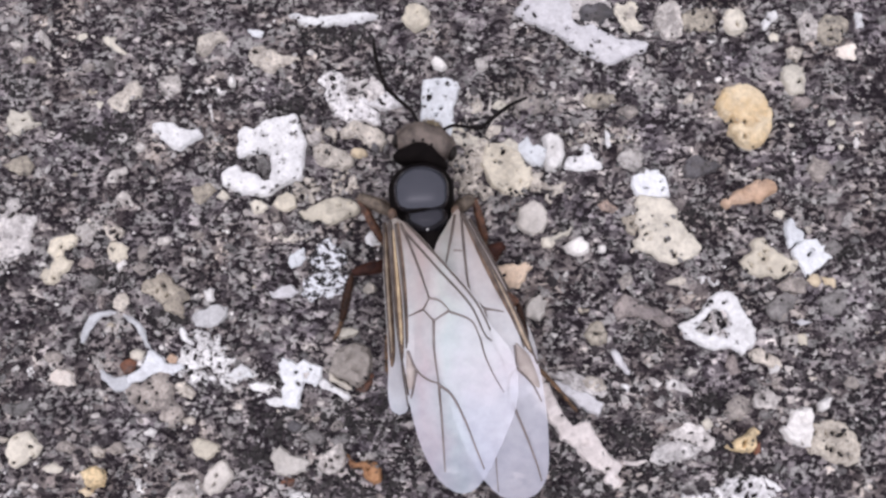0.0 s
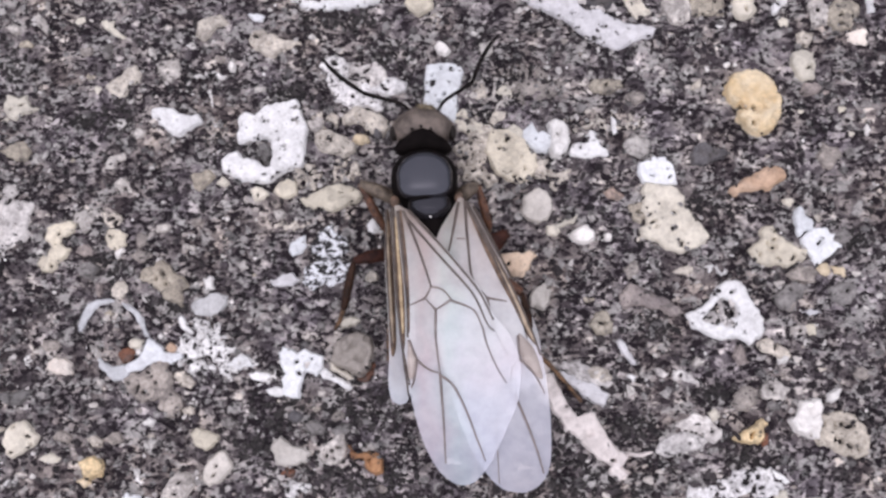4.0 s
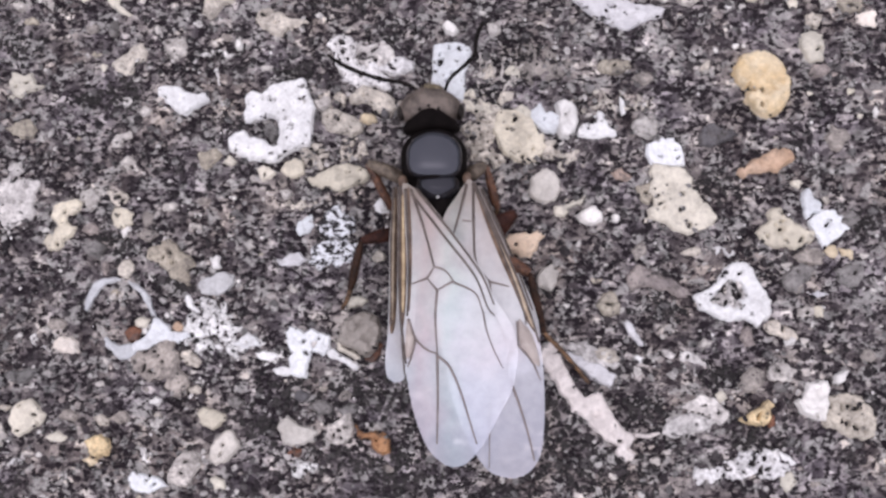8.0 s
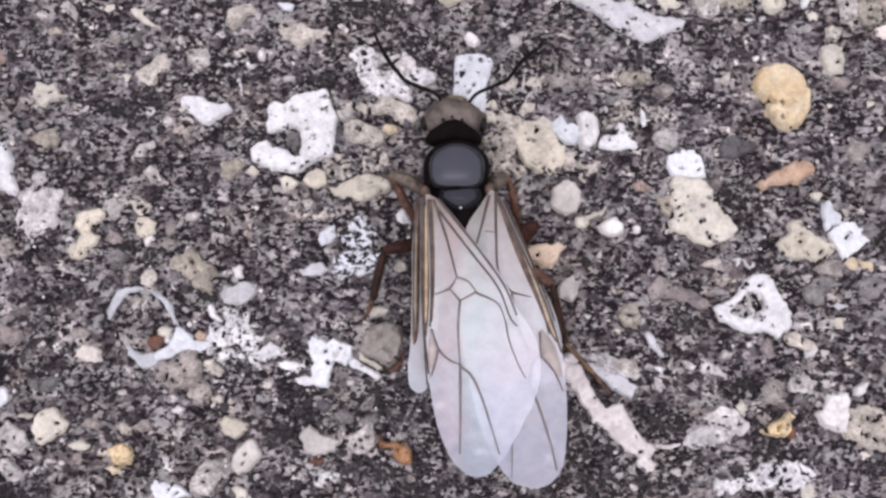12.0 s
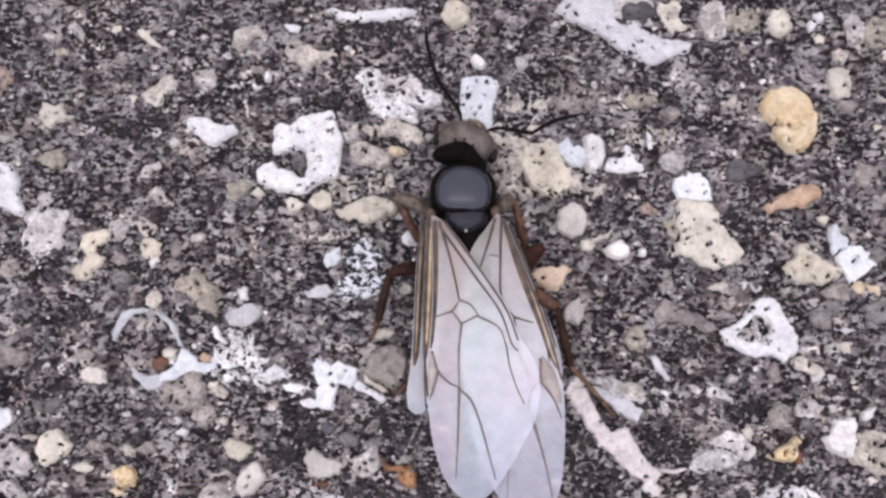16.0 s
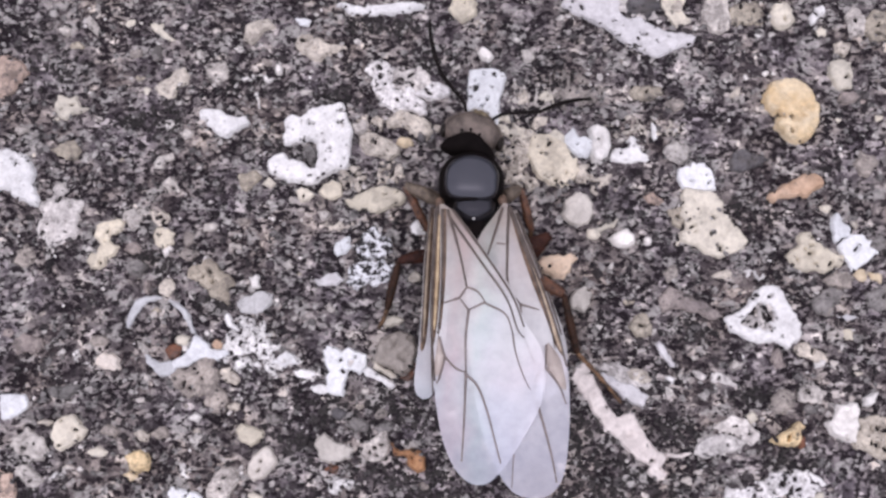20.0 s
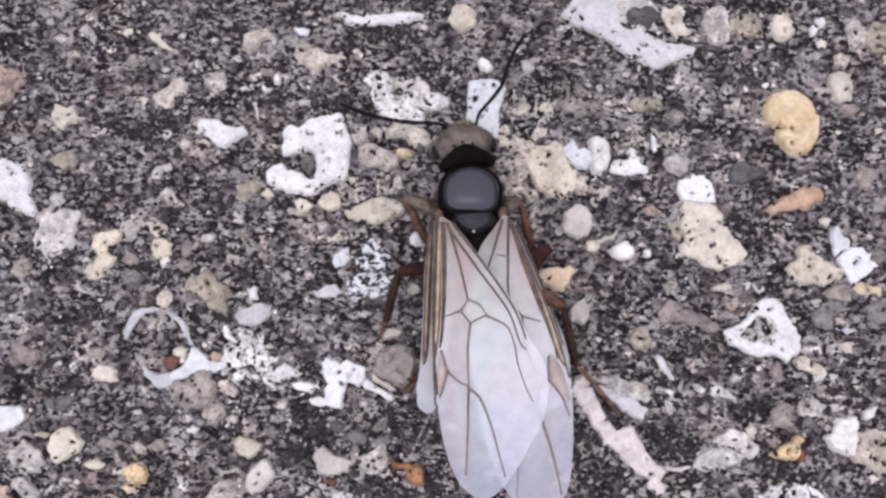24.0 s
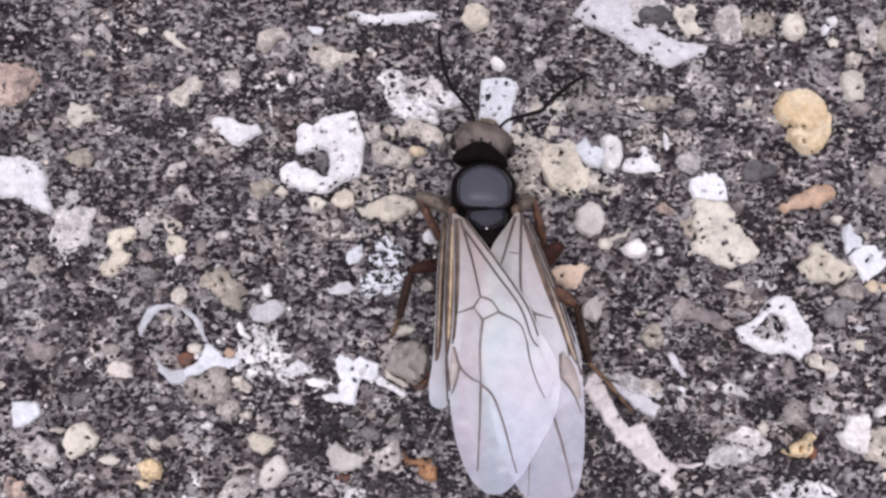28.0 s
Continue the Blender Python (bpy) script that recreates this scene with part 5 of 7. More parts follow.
crust([(-8.11, -3.22), (-7.92, -3.09), (-7.7, -3.04), (-7.55, -2.93), (-7.27, -2.86), (-7.04, -2.89), (-6.94, -3.08), (-6.77, -3.34), (-6.82, -3.59), (-6.62, -3.75), (-6.66, -4.22), (-6.94, -4.33), (-7.14, -4.14), (-7.22, -3.85), (-7.48, -3.75), (-7.66, -3.88), (-7.89, -3.75), (-8.06, -3.53)], GREYTAN, 0.08, 'flat olive-tan crust on grey concrete', pits=[(-7.79, -3.47, 0.081), (-7.53, -3.09, 0.065), (-7.41, -3.23, 0.049), (-7.32, -3.43, 0.065), (-7.07, -3.91, 0.049), (-7.61, -3.66, 0.049)], ragged=0.8, rough=0.4)
crust([(-6.78, -3.19), (-6.56, -3.11), (-6.36, -3.27), (-6.2, -3.4), (-6.32, -3.53), (-6.54, -3.46), (-6.7, -3.4)], SAND, 0.06, 'pale mottled crust on grey concrete', ragged=0.8)
pebble([(-7.58, -4.49), (-7.44, -4.35), (-7.27, -4.44), (-7.37, -4.58)], QUARTZ, 0.15)
pebble([(-6.59, -4.13), (-6.45, -4.01), (-6.18, -4.09), (-6.24, -4.27), (-6.49, -4.27)], SAND, 0.074)
pebble([(-5.09, -3.74), (-4.95, -3.66), (-4.84, -3.77), (-4.97, -3.87)], PINKWHITE, 0.074)
stone(-6.44, -3.68, 0.10, 0.10, PALE)
pebble([(-6.3, -4.81), (-6.14, -4.66), (-5.92, -4.72), (-5.66, -4.78), (-5.49, -4.87), (-5.68, -5.07), (-5.86, -5.23), (-6.12, -5.14), (-6.23, -4.98)], BEIGE, 0.124, label='small yellowish-white pebble in grey concrete')
pebble([(-5.92, -5.77), (-5.79, -5.52), (-5.59, -5.34), (-5.39, -5.26), (-5.21, -5.49), (-5.14, -5.73), (-5.33, -5.93), (-5.51, -6.12), (-5.73, -6.18), (-5.94, -6.04)], CLOUDY, 0.124, pits=[(-5.58, -5.69, 0.038), (-5.65, -5.92, 0.025)], label='pale pinkish-grey stone in grey concrete')
pebble([(-7.01, -6.38), (-6.85, -6.08), (-6.65, -5.83), (-6.4, -5.86), (-6.21, -6.15), (-6.29, -6.46), (-6.47, -6.7), (-6.77, -6.76), (-7.03, -6.66)], PALE, 0.099, pits=[(-6.6, -6.15, 0.038), (-6.71, -6.46, 0.038)])
pebble([(-9.27, -5.57), (-9.07, -5.44), (-8.73, -5.47), (-8.62, -5.66), (-8.7, -5.93), (-8.97, -6.03), (-9.17, -5.91)], AMBER, 0.2, label='small amber-yellow stone in grey concrete')
pebble([(-9.36, -6.06), (-9.17, -5.95), (-8.99, -6.06), (-9.18, -6.2)], CREAMY, 0.062)
pebble([(-11.31, -4.68), (-11.12, -4.48), (-10.88, -4.41), (-10.67, -4.58), (-10.48, -4.83), (-10.5, -5.02), (-10.76, -5.14), (-10.93, -5.35), (-11.14, -5.41), (-11.33, -5.21), (-11.39, -4.9)], CREAM, 0.149, pits=[(-11.19, -5.24, 0.051), (-10.69, -4.83, 0.051), (-11.13, -4.57, 0.038), (-10.61, -5.02, 0.038)], label='knobbly cream pebble in grey concrete')
pebble([(-12.56, -5.34), (-12.46, -5.03), (-12.14, -4.82), (-11.81, -4.95), (-11.59, -5.18), (-11.47, -5.46), (-11.59, -5.69), (-11.91, -5.6), (-12.23, -5.54)], PALE, 0.074, pits=[(-11.91, -5.21, 0.038), (-12.22, -5.34, 0.038)], rough=0.25)
pebble([(-12.38, -5.83), (-12.06, -5.75), (-11.8, -5.95), (-11.53, -6.22), (-11.66, -6.39), (-12.01, -6.3), (-12.28, -6.08)], PALE, 0.074, pits=[(-11.86, -6.2, 0.038)])
crust([(-11.61, -5.83), (-11.35, -5.84), (-10.92, -6.04), (-11.05, -6.18), (-11.32, -6.12)], WEB, 0.06, 'pale mottled crust on grey concrete', ragged=0.5, net=1)
crust([(-12.92, -3.93), (-12.53, -3.9), (-12.24, -3.91), (-12.11, -4.18), (-12.3, -4.42), (-12.55, -4.54), (-12.87, -4.5)], BLUEFILM, 0.09, 'greyish-white lichen crust on grey concrete')
pebble([(-12.9, -5.96), (-12.42, -6.11), (-12.23, -6.44), (-12.28, -6.75), (-12.82, -6.82)], CLAY, 0.124)
pebble([(-10.38, -5.42), (-10.13, -5.31), (-9.81, -5.42), (-9.97, -5.56), (-10.24, -5.56)], CREAM, 0.074)
pebble([(-9.12, -4.92), (-8.93, -4.81), (-8.71, -4.95), (-8.73, -5.15), (-8.97, -5.12)], SAND, 0.074)
crust([(-7.86, -5.7), (-7.65, -5.75), (-7.47, -5.9), (-7.54, -6.11), (-7.39, -6.28), (-7.62, -6.28), (-7.73, -6.02)], WEB, 0.07, 'pale mottled crust on grey concrete', ragged=0.5, net=1)
crust([(-8.12, -6.49), (-7.96, -6.36), (-7.7, -6.43), (-7.54, -6.56), (-7.19, -6.62), (-7.09, -6.75), (-7.4, -6.9), (-7.86, -6.93), (-8.07, -6.75)], CHALK, 0.1, 'white crusty lichen patch on grey concrete', pits=[(-7.6, -6.64, 0.032), (-7.38, -6.74, 0.032)])
pebble([(-5.88, -6.57), (-5.71, -6.52), (-5.48, -6.63), (-5.5, -6.82), (-5.73, -6.85)], CREAM, 0.087)
crust([(-12.7, -2.34), (-12.36, -2.16), (-11.91, -2.25), (-11.8, -2.51), (-12.16, -2.71), (-12.59, -2.61)], PINKGREY, 0.06, 'pale mottled crust on grey concrete', ragged=0.5)
pebble([(-10.03, -2.33), (-10.04, -2.41), (-10.16, -2.46), (-10.35, -2.46), (-10.49, -2.41), (-10.49, -2.33), (-10.48, -2.27), (-10.37, -2.18), (-10.2, -2.22), (-10.1, -2.26)], GREYTAN, 0.124)
pebble([(-10.7, -3.77), (-10.89, -3.86), (-11.04, -3.94), (-11.32, -3.94), (-11.46, -3.85), (-11.57, -3.77), (-11.63, -3.64), (-11.35, -3.59), (-11.04, -3.56), (-10.76, -3.64)], GREY, 0.124)
stone(-8.92, -3.36, 0.10, 0.16, PALE)
stone(-9.01, -3.99, 0.16, 0.10, PALE)
pebble([(-9.52, -4.86), (-9.61, -4.92), (-9.69, -4.98), (-9.86, -5), (-9.96, -4.92), (-10.06, -4.86), (-9.98, -4.78), (-9.86, -4.73), (-9.7, -4.75), (-9.6, -4.8)], GREYTAN, 0.124)
pebble([(-11.44, -4.63), (-11.53, -4.68), (-11.59, -4.73), (-11.72, -4.71), (-11.88, -4.7), (-11.87, -4.63), (-11.87, -4.57), (-11.75, -4.56), (-11.62, -4.54), (-11.52, -4.59)], SAND, 0.124)
stone(-4.83, -2.47, 0.15, 0.11, PALE)
stone(-4.74, -1.66, 0.11, 0.10, PALE)
pebble([(-4.98, -4.53), (-5.06, -4.59), (-5.15, -4.65), (-5.31, -4.65), (-5.42, -4.61), (-5.44, -4.53), (-5.42, -4.45), (-5.32, -4.4), (-5.17, -4.43), (-5.03, -4.45)], GREY, 0.124)
stone(-7.42, -4.85, 0.15, 0.10, SAND)
pebble([(-8.18, -4.93), (-8.19, -5.02), (-8.3, -5.07), (-8.39, -5.07), (-8.51, -5.02), (-8.61, -4.93), (-8.55, -4.82), (-8.43, -4.76), (-8.29, -4.73), (-8.17, -4.82)], GREYTAN, 0.124)
crust([(-3.89, -2.62), (-3.78, -2.51), (-3.56, -2.56), (-3.37, -2.65), (-3.15, -2.51), (-2.95, -2.62), (-2.77, -2.78), (-2.74, -3.02), (-2.91, -3.21), (-3.15, -3.12), (-3.25, -3.27), (-3.3, -3.4), (-3.32, -3.65), (-3.35, -3.89), (-3.56, -3.84), (-3.73, -3.74), (-3.8, -3.42), (-3.7, -3.18), (-3.82, -2.94)], CHALK, 0.16, 'horn-shaped white lichen patch on concrete', pits=[(-3.39, -2.85, 0.057), (-3.01, -2.75, 0.049), (-3.37, -3.18, 0.041)], rough=0.2, ragged=0.3, hollows=[(-3.12, -2.94, 0.097)])
crust([(-3.33, -2.81), (-3.14, -2.75), (-2.98, -2.88), (-3.01, -3.1), (-3.23, -3.13), (-3.33, -2.97)], GREYWHITE, 0.05, 'greyish-white lichen crust on grey concrete', ragged=0.5)
crust([(-4.21, -3.64), (-3.97, -3.53), (-3.69, -3.61), (-3.64, -3.75), (-3.9, -3.78), (-4.11, -3.74)], WHITE, 0.1, 'white crusty lichen patch on grey concrete')
crust([(-2.75, -3.13), (-2.63, -3.02), (-2.4, -3.19), (-2.14, -3.38), (-1.87, -3.54), (-1.95, -3.65), (-2.21, -3.52), (-2.46, -3.37), (-2.7, -3.3)], WHITE, 0.1, 'white crusty lichen patch on grey concrete', rough=0.1, ragged=0.15)
crust([(-4.51, -3.18), (-4.26, -3.09), (-4.02, -3.02), (-3.9, -3.26), (-4.17, -3.41), (-4.44, -3.47)], WEB, 0.07, 'white crusty lichen patch on grey concrete', pits=[(-4.21, -3.23, 0.049)], ragged=0.5, net=1)
pebble([(-2.44, -2.59), (-2.32, -2.26), (-2.1, -2.14), (-1.72, -2.07), (-1.4, -2.2), (-1.27, -2.49), (-1.33, -2.93), (-1.45, -3.19), (-1.64, -3.28), (-1.89, -3.19), (-2.15, -3), (-2.41, -2.84)], CLEAR, 0.372, label='angular grey-brown stone beside the ant', rough=0.05)
# thin brown strip that stands in for the angular stone's shadow
pebble([(-1.8, -3.28), (-1.58, -3.32), (-1.39, -3.12), (-1.3, -2.87), (-1.22, -2.93), (-1.29, -3.22), (-1.51, -3.41), (-1.73, -3.41)], BROWN, 0.062)
pebble([(-2.6, -2.81), (-2.44, -2.87), (-2.25, -3.03), (-2.02, -3.19), (-1.86, -3.32), (-2.02, -3.32), (-2.28, -3.16), (-2.5, -3)], CREAM, 0.05)
pebble([(-4.05, -5.22), (-3.96, -4.99), (-3.81, -4.88), (-3.57, -5.11), (-3.25, -5.23), (-3.06, -5.32), (-3.15, -5.55), (-3.32, -5.68), (-3.63, -5.74), (-3.9, -5.64)], CLOUDY, 0.223, label='angular grey-tan stone in grey concrete')
pebble([(-3.39, -5.86), (-3.44, -5.92), (-3.5, -5.99), (-3.61, -5.96), (-3.67, -5.91), (-3.78, -5.86), (-3.71, -5.79), (-3.63, -5.73), (-3.52, -5.77), (-3.39, -5.79)], BROWN, 0.124)
pebble([(-2.8, -5.37), (-2.71, -5.14), (-2.47, -5.06), (-2.27, -4.95), (-2.12, -4.84), (-2.04, -5.1), (-2.03, -5.44), (-2.23, -5.64), (-2.46, -5.69), (-2.7, -5.63)], PALE, 0.099, pits=[(-2.55, -5.44, 0.051), (-2.39, -5.29, 0.038), (-2.31, -5.52, 0.038), (-2.64, -5.26, 0.025), (-2.18, -5.21, 0.038)])
pebble([(-2.42, -4.75), (-2.17, -4.53), (-1.95, -4.64), (-2.06, -4.87), (-2.32, -4.9)], GREY, 0.074)
crust([(-1.94, -5.23), (-1.74, -5.29), (-1.53, -5.38), (-1.36, -5.42), (-1.14, -5.42), (-1, -5.56), (-1.05, -5.81), (-1.23, -5.94), (-1.39, -5.91), (-1.51, -5.75), (-1.55, -5.56), (-1.77, -5.47)], FLAKE, 0.22, 'curled orange-brown plant flake on concrete', pits=[(-1.39, -5.62, 0.049)], ragged=0.5)
stone(-1.49, -5.28, 0.06, 0.06, QUARTZ)
stone(-1.38, -5.21, 0.15, 0.15, PALE)
crust([(-3.67, -6.34), (-3.38, -6.21), (-3.15, -6.14), (-2.95, -6.24), (-3.04, -6.47), (-3.29, -6.62), (-3.54, -6.53)], WEB, 0.07, 'greyish-white lichen crust on grey concrete', pits=[(-3.3, -6.37, 0.049)], ragged=0.6, net=1)
crust([(-3.69, -6.22), (-3.54, -6.1), (-3.23, -6.19), (-3, -6.4), (-3.3, -6.58), (-3.53, -6.48)], WEB, 0.06, 'pale mottled crust on grey concrete', ragged=0.6, net=1)
pebble([(-2.55, -4.67), (-2.62, -4.79), (-2.79, -4.83), (-2.96, -4.87), (-3.05, -4.75), (-3.2, -4.67), (-3.13, -4.55), (-2.97, -4.48), (-2.78, -4.5), (-2.66, -4.56)], GREY, 0.124)
pebble([(-3.23, -4.33), (-3.3, -4.42), (-3.41, -4.49), (-3.54, -4.49), (-3.65, -4.43), (-3.67, -4.33), (-3.64, -4.24), (-3.55, -4.19), (-3.42, -4.17), (-3.32, -4.24)], DARK, 0.124)
stone(-2.71, -3.73, 0.13, 0.13, PALE)
stone(-2.86, -4.14, 0.15, 0.10, SAND)
pebble([(-2.08, -4.32), (-2.1, -4.4), (-2.19, -4.47), (-2.31, -4.47), (-2.43, -4.4), (-2.4, -4.33), (-2.37, -4.26), (-2.3, -4.22), (-2.21, -4.23), (-2.13, -4.26)], GREYTAN, 0.124)
pebble([(-4.03, 2.33), (-3.78, 2.45), (-3.56, 2.3), (-3.5, 2), (-3.71, 1.84), (-3.97, 1.91), (-4.13, 2.1)], BEIGE, 0.136, label='small beige pebble in grey concrete')
pebble([(-3.36, 1.79), (-3.06, 1.93), (-2.8, 2.07), (-2.54, 2.17), (-2.18, 2.22), (-1.8, 2.07), (-1.67, 1.93), (-1.81, 1.71), (-2.04, 1.61), (-2.3, 1.51), (-2.52, 1.41), (-2.69, 1.54), (-2.98, 1.54), (-3.28, 1.61)], BEIGE, 0.161, pits=[(-2.5, 2.13, 0.025), (-1.88, 2.05, 0.038), (-2.21, 1.98, 0.019)], label='long beige pebble beside the ant in concrete')
crust([(-3.01, 0.57), (-2.8, 0.82), (-2.6, 1), (-2.43, 0.78), (-2.15, 0.65), (-2, 0.4), (-2.14, 0.14), (-2.5, 0.1), (-2.79, 0.13), (-3.07, 0.22)], SPECKLED, 0.1, 'black-speckled bluish-white lichen on concrete', pits=[(-2.67, 0.52, 0.041), (-2.42, 0.38, 0.049), (-2.31, 0.58, 0.032), (-2.79, 0.35, 0.032)], ragged=0.5)
crust([(-3.22, -0.27), (-2.98, -0.02), (-2.58, 0.05), (-2.2, 0.02), (-1.93, -0.14), (-1.95, -0.43), (-2.19, -0.66), (-2.48, -0.72), (-2.8, -0.69), (-3.03, -0.79), (-3.24, -0.61)], SPECKLED, 0.1, 'black-speckled bluish-white lichen on concrete', pits=[(-2.73, -0.18, 0.049), (-2.49, -0.34, 0.049), (-2.89, -0.48, 0.049), (-2.25, -0.26, 0.049), (-2.36, -0.54, 0.032), (-2.65, -0.51, 0.032), (-2.13, -0.46, 0.032)], ragged=0.5)
pebble([(-3.62, 0.51), (-3.45, 0.68), (-3.24, 0.7), (-3.2, 0.45), (-3.34, 0.2), (-3.57, 0.13), (-3.68, 0.31)], CHALK, 0.099, label='smooth bluish-white stone in grey concrete')
crust([(-4.19, -0.52), (-3.94, -0.4), (-3.62, -0.33), (-3.37, -0.55), (-3.61, -0.69), (-4, -0.7), (-4.19, -0.65)], FILM, 0.06, 'greyish-white lichen crust on grey concrete', ragged=0.4)
pebble([(-4.19, 1.45), (-3.96, 1.55), (-3.75, 1.38), (-3.89, 1.18), (-4.12, 1.25)], PALE, 0.074)
pebble([(-1.47, 1.02), (-1.31, 1.21), (-1.13, 1.02), (-1.03, 0.86), (-1.29, 0.8), (-1.46, 0.89)], WHITE, 0.099)
stone(-1.14, 0.34, 0.08, 0.11, QUARTZ)
pebble([(-1.16, -0.47), (-1.2, -0.57), (-1.29, -0.62), (-1.42, -0.62), (-1.53, -0.57), (-1.54, -0.47), (-1.47, -0.41), (-1.42, -0.31), (-1.3, -0.32), (-1.2, -0.39)], SAND, 0.124)
pebble([(-2.25, -1.73), (-2.11, -1.59), (-1.82, -1.55), (-1.71, -1.75), (-1.98, -1.89), (-2.22, -1.93)], CREAM, 0.124)
pebble([(-3.91, -1.33), (-3.76, -1.2), (-3.59, -1.4), (-3.75, -1.53)], PALE, 0.062)
pebble([(2.92, 1.59), (3.02, 1.85), (3.27, 2.02), (3.55, 1.98), (3.72, 1.75), (3.75, 1.41), (3.6, 1.12), (3.37, 1.02), (3.11, 1.15), (2.9, 1.3)], CLOUDY, 0.149, label='pale grey-tan pebble in grey concrete')
pebble([(2.14, -0.03), (2.35, 0.13), (2.75, 0.17), (3.13, 0.22), (3.3, 0.1), (3.09, -0.06), (3.02, -0.31), (2.83, -0.47), (2.58, -0.44), (2.34, -0.31)], PEACH, 0.136, pits=[(2.48, -0.16, 0.025)], label='pale orange stone chip on grey concrete')
pebble([(3.06, -1.06), (3.27, -0.82), (3.5, -0.7), (3.67, -0.85), (3.63, -1.22), (3.48, -1.48), (3.26, -1.45), (3.08, -1.31)], CLOUDY, 0.186, label='cloudy grey crystal chip in concrete')
pebble([(3.59, 0.8), (3.66, 0.97), (3.89, 0.97), (4.01, 0.81), (3.88, 0.64), (3.68, 0.67)], CREAM, 0.112)
crust([(1.24, 3.99), (1.65, 4.16), (2.07, 3.99), (2.15, 3.64), (1.98, 3.35), (1.65, 3.45), (1.37, 3.55)], SAND, 0.05, 'pale mottled crust on grey concrete', ragged=0.9, net=0.8)
crust([(1.1, 2.86), (1.4, 2.69), (1.81, 2.69), (2.08, 2.52), (2.29, 2.27), (1.97, 2.1), (1.56, 2.27), (1.23, 2.43)], SAND, 0.05, 'pale mottled crust on grey concrete', ragged=0.9, net=0.8)
crust([(-3.24, 4.32), (-2.83, 4.45), (-2.41, 4.2), (-2.49, 3.93), (-2.99, 3.96)], SAND, 0.05, 'pale mottled crust on grey concrete', ragged=0.9, net=0.8)
crust([(-3.98, 1.06), (-3.5, 1.23), (-3.09, 1.15), (-3, 0.9), (-3.49, 0.78)], SAND, 0.05, 'pale mottled crust on grey concrete', ragged=0.9, net=0.8)
crust([(-2.47, 2.94), (-1.98, 2.94), (-1.72, 2.68), (-1.88, 2.34), (-2.38, 2.37)], SAND, 0.05, 'pale mottled crust on grey concrete', ragged=0.9, net=0.8)
crust([(-3.62, 2.68), (-3.21, 2.85), (-2.79, 2.71), (-2.71, 2.37), (-3.03, 2.13), (-3.36, 2.25)], SAND, 0.05, 'pale mottled crust on grey concrete', ragged=0.9, net=0.8)
crust([(-4.82, 2.13), (-4.54, 2.21), (-4.32, 1.99), (-4.48, 1.81), (-4.71, 1.77)], CREAM, 0.1, 'cream crust on grey concrete', pits=[(-4.63, 1.96, 0.049)], ragged=0.4)
pebble([(-6.58, 2.53), (-6.37, 2.67), (-6, 2.67), (-5.82, 2.5), (-6.05, 2.28), (-6.23, 2.07), (-6.46, 2.22)], TAN, 0.112)
pebble([(-5.84, 2.33), (-5.67, 2.48), (-5.48, 2.3), (-5.6, 2.14)], CREAM, 0.093)
pebble([(-8.74, 2.29), (-8.53, 2.48), (-8.33, 2.36), (-8.26, 2.1), (-8.51, 2.03)], PALE, 0.087, pits=[(-8.42, 2.15, 0.038)])
pebble([(-10.59, 1.03), (-10.35, 1.16), (-10.03, 1.21), (-9.77, 1.06), (-9.78, 0.88), (-10, 0.76), (-10.18, 0.76), (-10.13, 0.56), (-9.92, 0.33), (-10, 0.11), (-10.24, 0.07), (-10.29, -0.16), (-10.41, -0.29), (-10.64, -0.22), (-10.8, -0.04), (-10.7, 0.12), (-10.51, 0.22), (-10.47, 0.46), (-10.6, 0.69)], BEIGE, 0.149, pits=[(-10.23, 0.83, 0.038), (-10.4, -0.08, 0.038), (-10.31, 0.54, 0.025)], label='knobbly yellowish pebble in grey concrete', rough=0.25)
pebble([(-9.8, 1.5), (-9.53, 1.59), (-9.3, 1.37), (-9.28, 1.06), (-9.52, 0.88), (-9.72, 1.01), (-9.82, 1.3)], PALE, 0.093)
pebble([(-8.91, 0.76), (-8.79, 0.93), (-8.46, 0.95), (-8.27, 0.77), (-8.35, 0.51), (-8.64, 0.38), (-8.86, 0.51)], BEIGE, 0.087, pits=[(-8.69, 0.73, 0.025)])
pebble([(-8.65, 0.3), (-8.38, 0.41), (-8.33, 0.3), (-8.53, 0.11)], QUARTZ, 0.18)
stone(-8.57, 0.92, 0.10, 0.08, QUARTZ)
crust([(-9.07, 1.37), (-8.74, 1.49), (-8.42, 1.3), (-8.53, 1.05), (-8.84, 1.08)], SAND, 0.07, 'pale mottled crust on grey concrete', pits=[(-8.76, 1.3, 0.049), (-8.62, 1.17, 0.049)], ragged=0.6)
pebble([(-7.81, -0.2), (-7.51, -0.03), (-7.22, 0.02), (-7.02, -0.1), (-6.93, -0.29), (-6.67, -0.43), (-6.56, -0.66), (-6.73, -0.84), (-6.7, -1.2), (-6.94, -1.1), (-7.14, -0.97), (-7.31, -0.74), (-7.58, -0.61), (-7.83, -0.43)], TAN, 0.112, pits=[(-7.24, -0.33, 0.025), (-7.13, -0.56, 0.038), (-7.41, -0.46, 0.025)], label='layered olive-tan stone in grey concrete', rough=0.2)
pebble([(-6.08, -0.49), (-5.81, -0.46), (-5.76, -0.77), (-6.02, -0.83)], QUARTZ, 0.18)
stone(-5.27, -1.16, 0.08, 0.08, QUARTZ)
pebble([(-5.16, -0.12), (-4.96, 0.03), (-4.8, -0.19), (-5.01, -0.27)], PALE, 0.074)
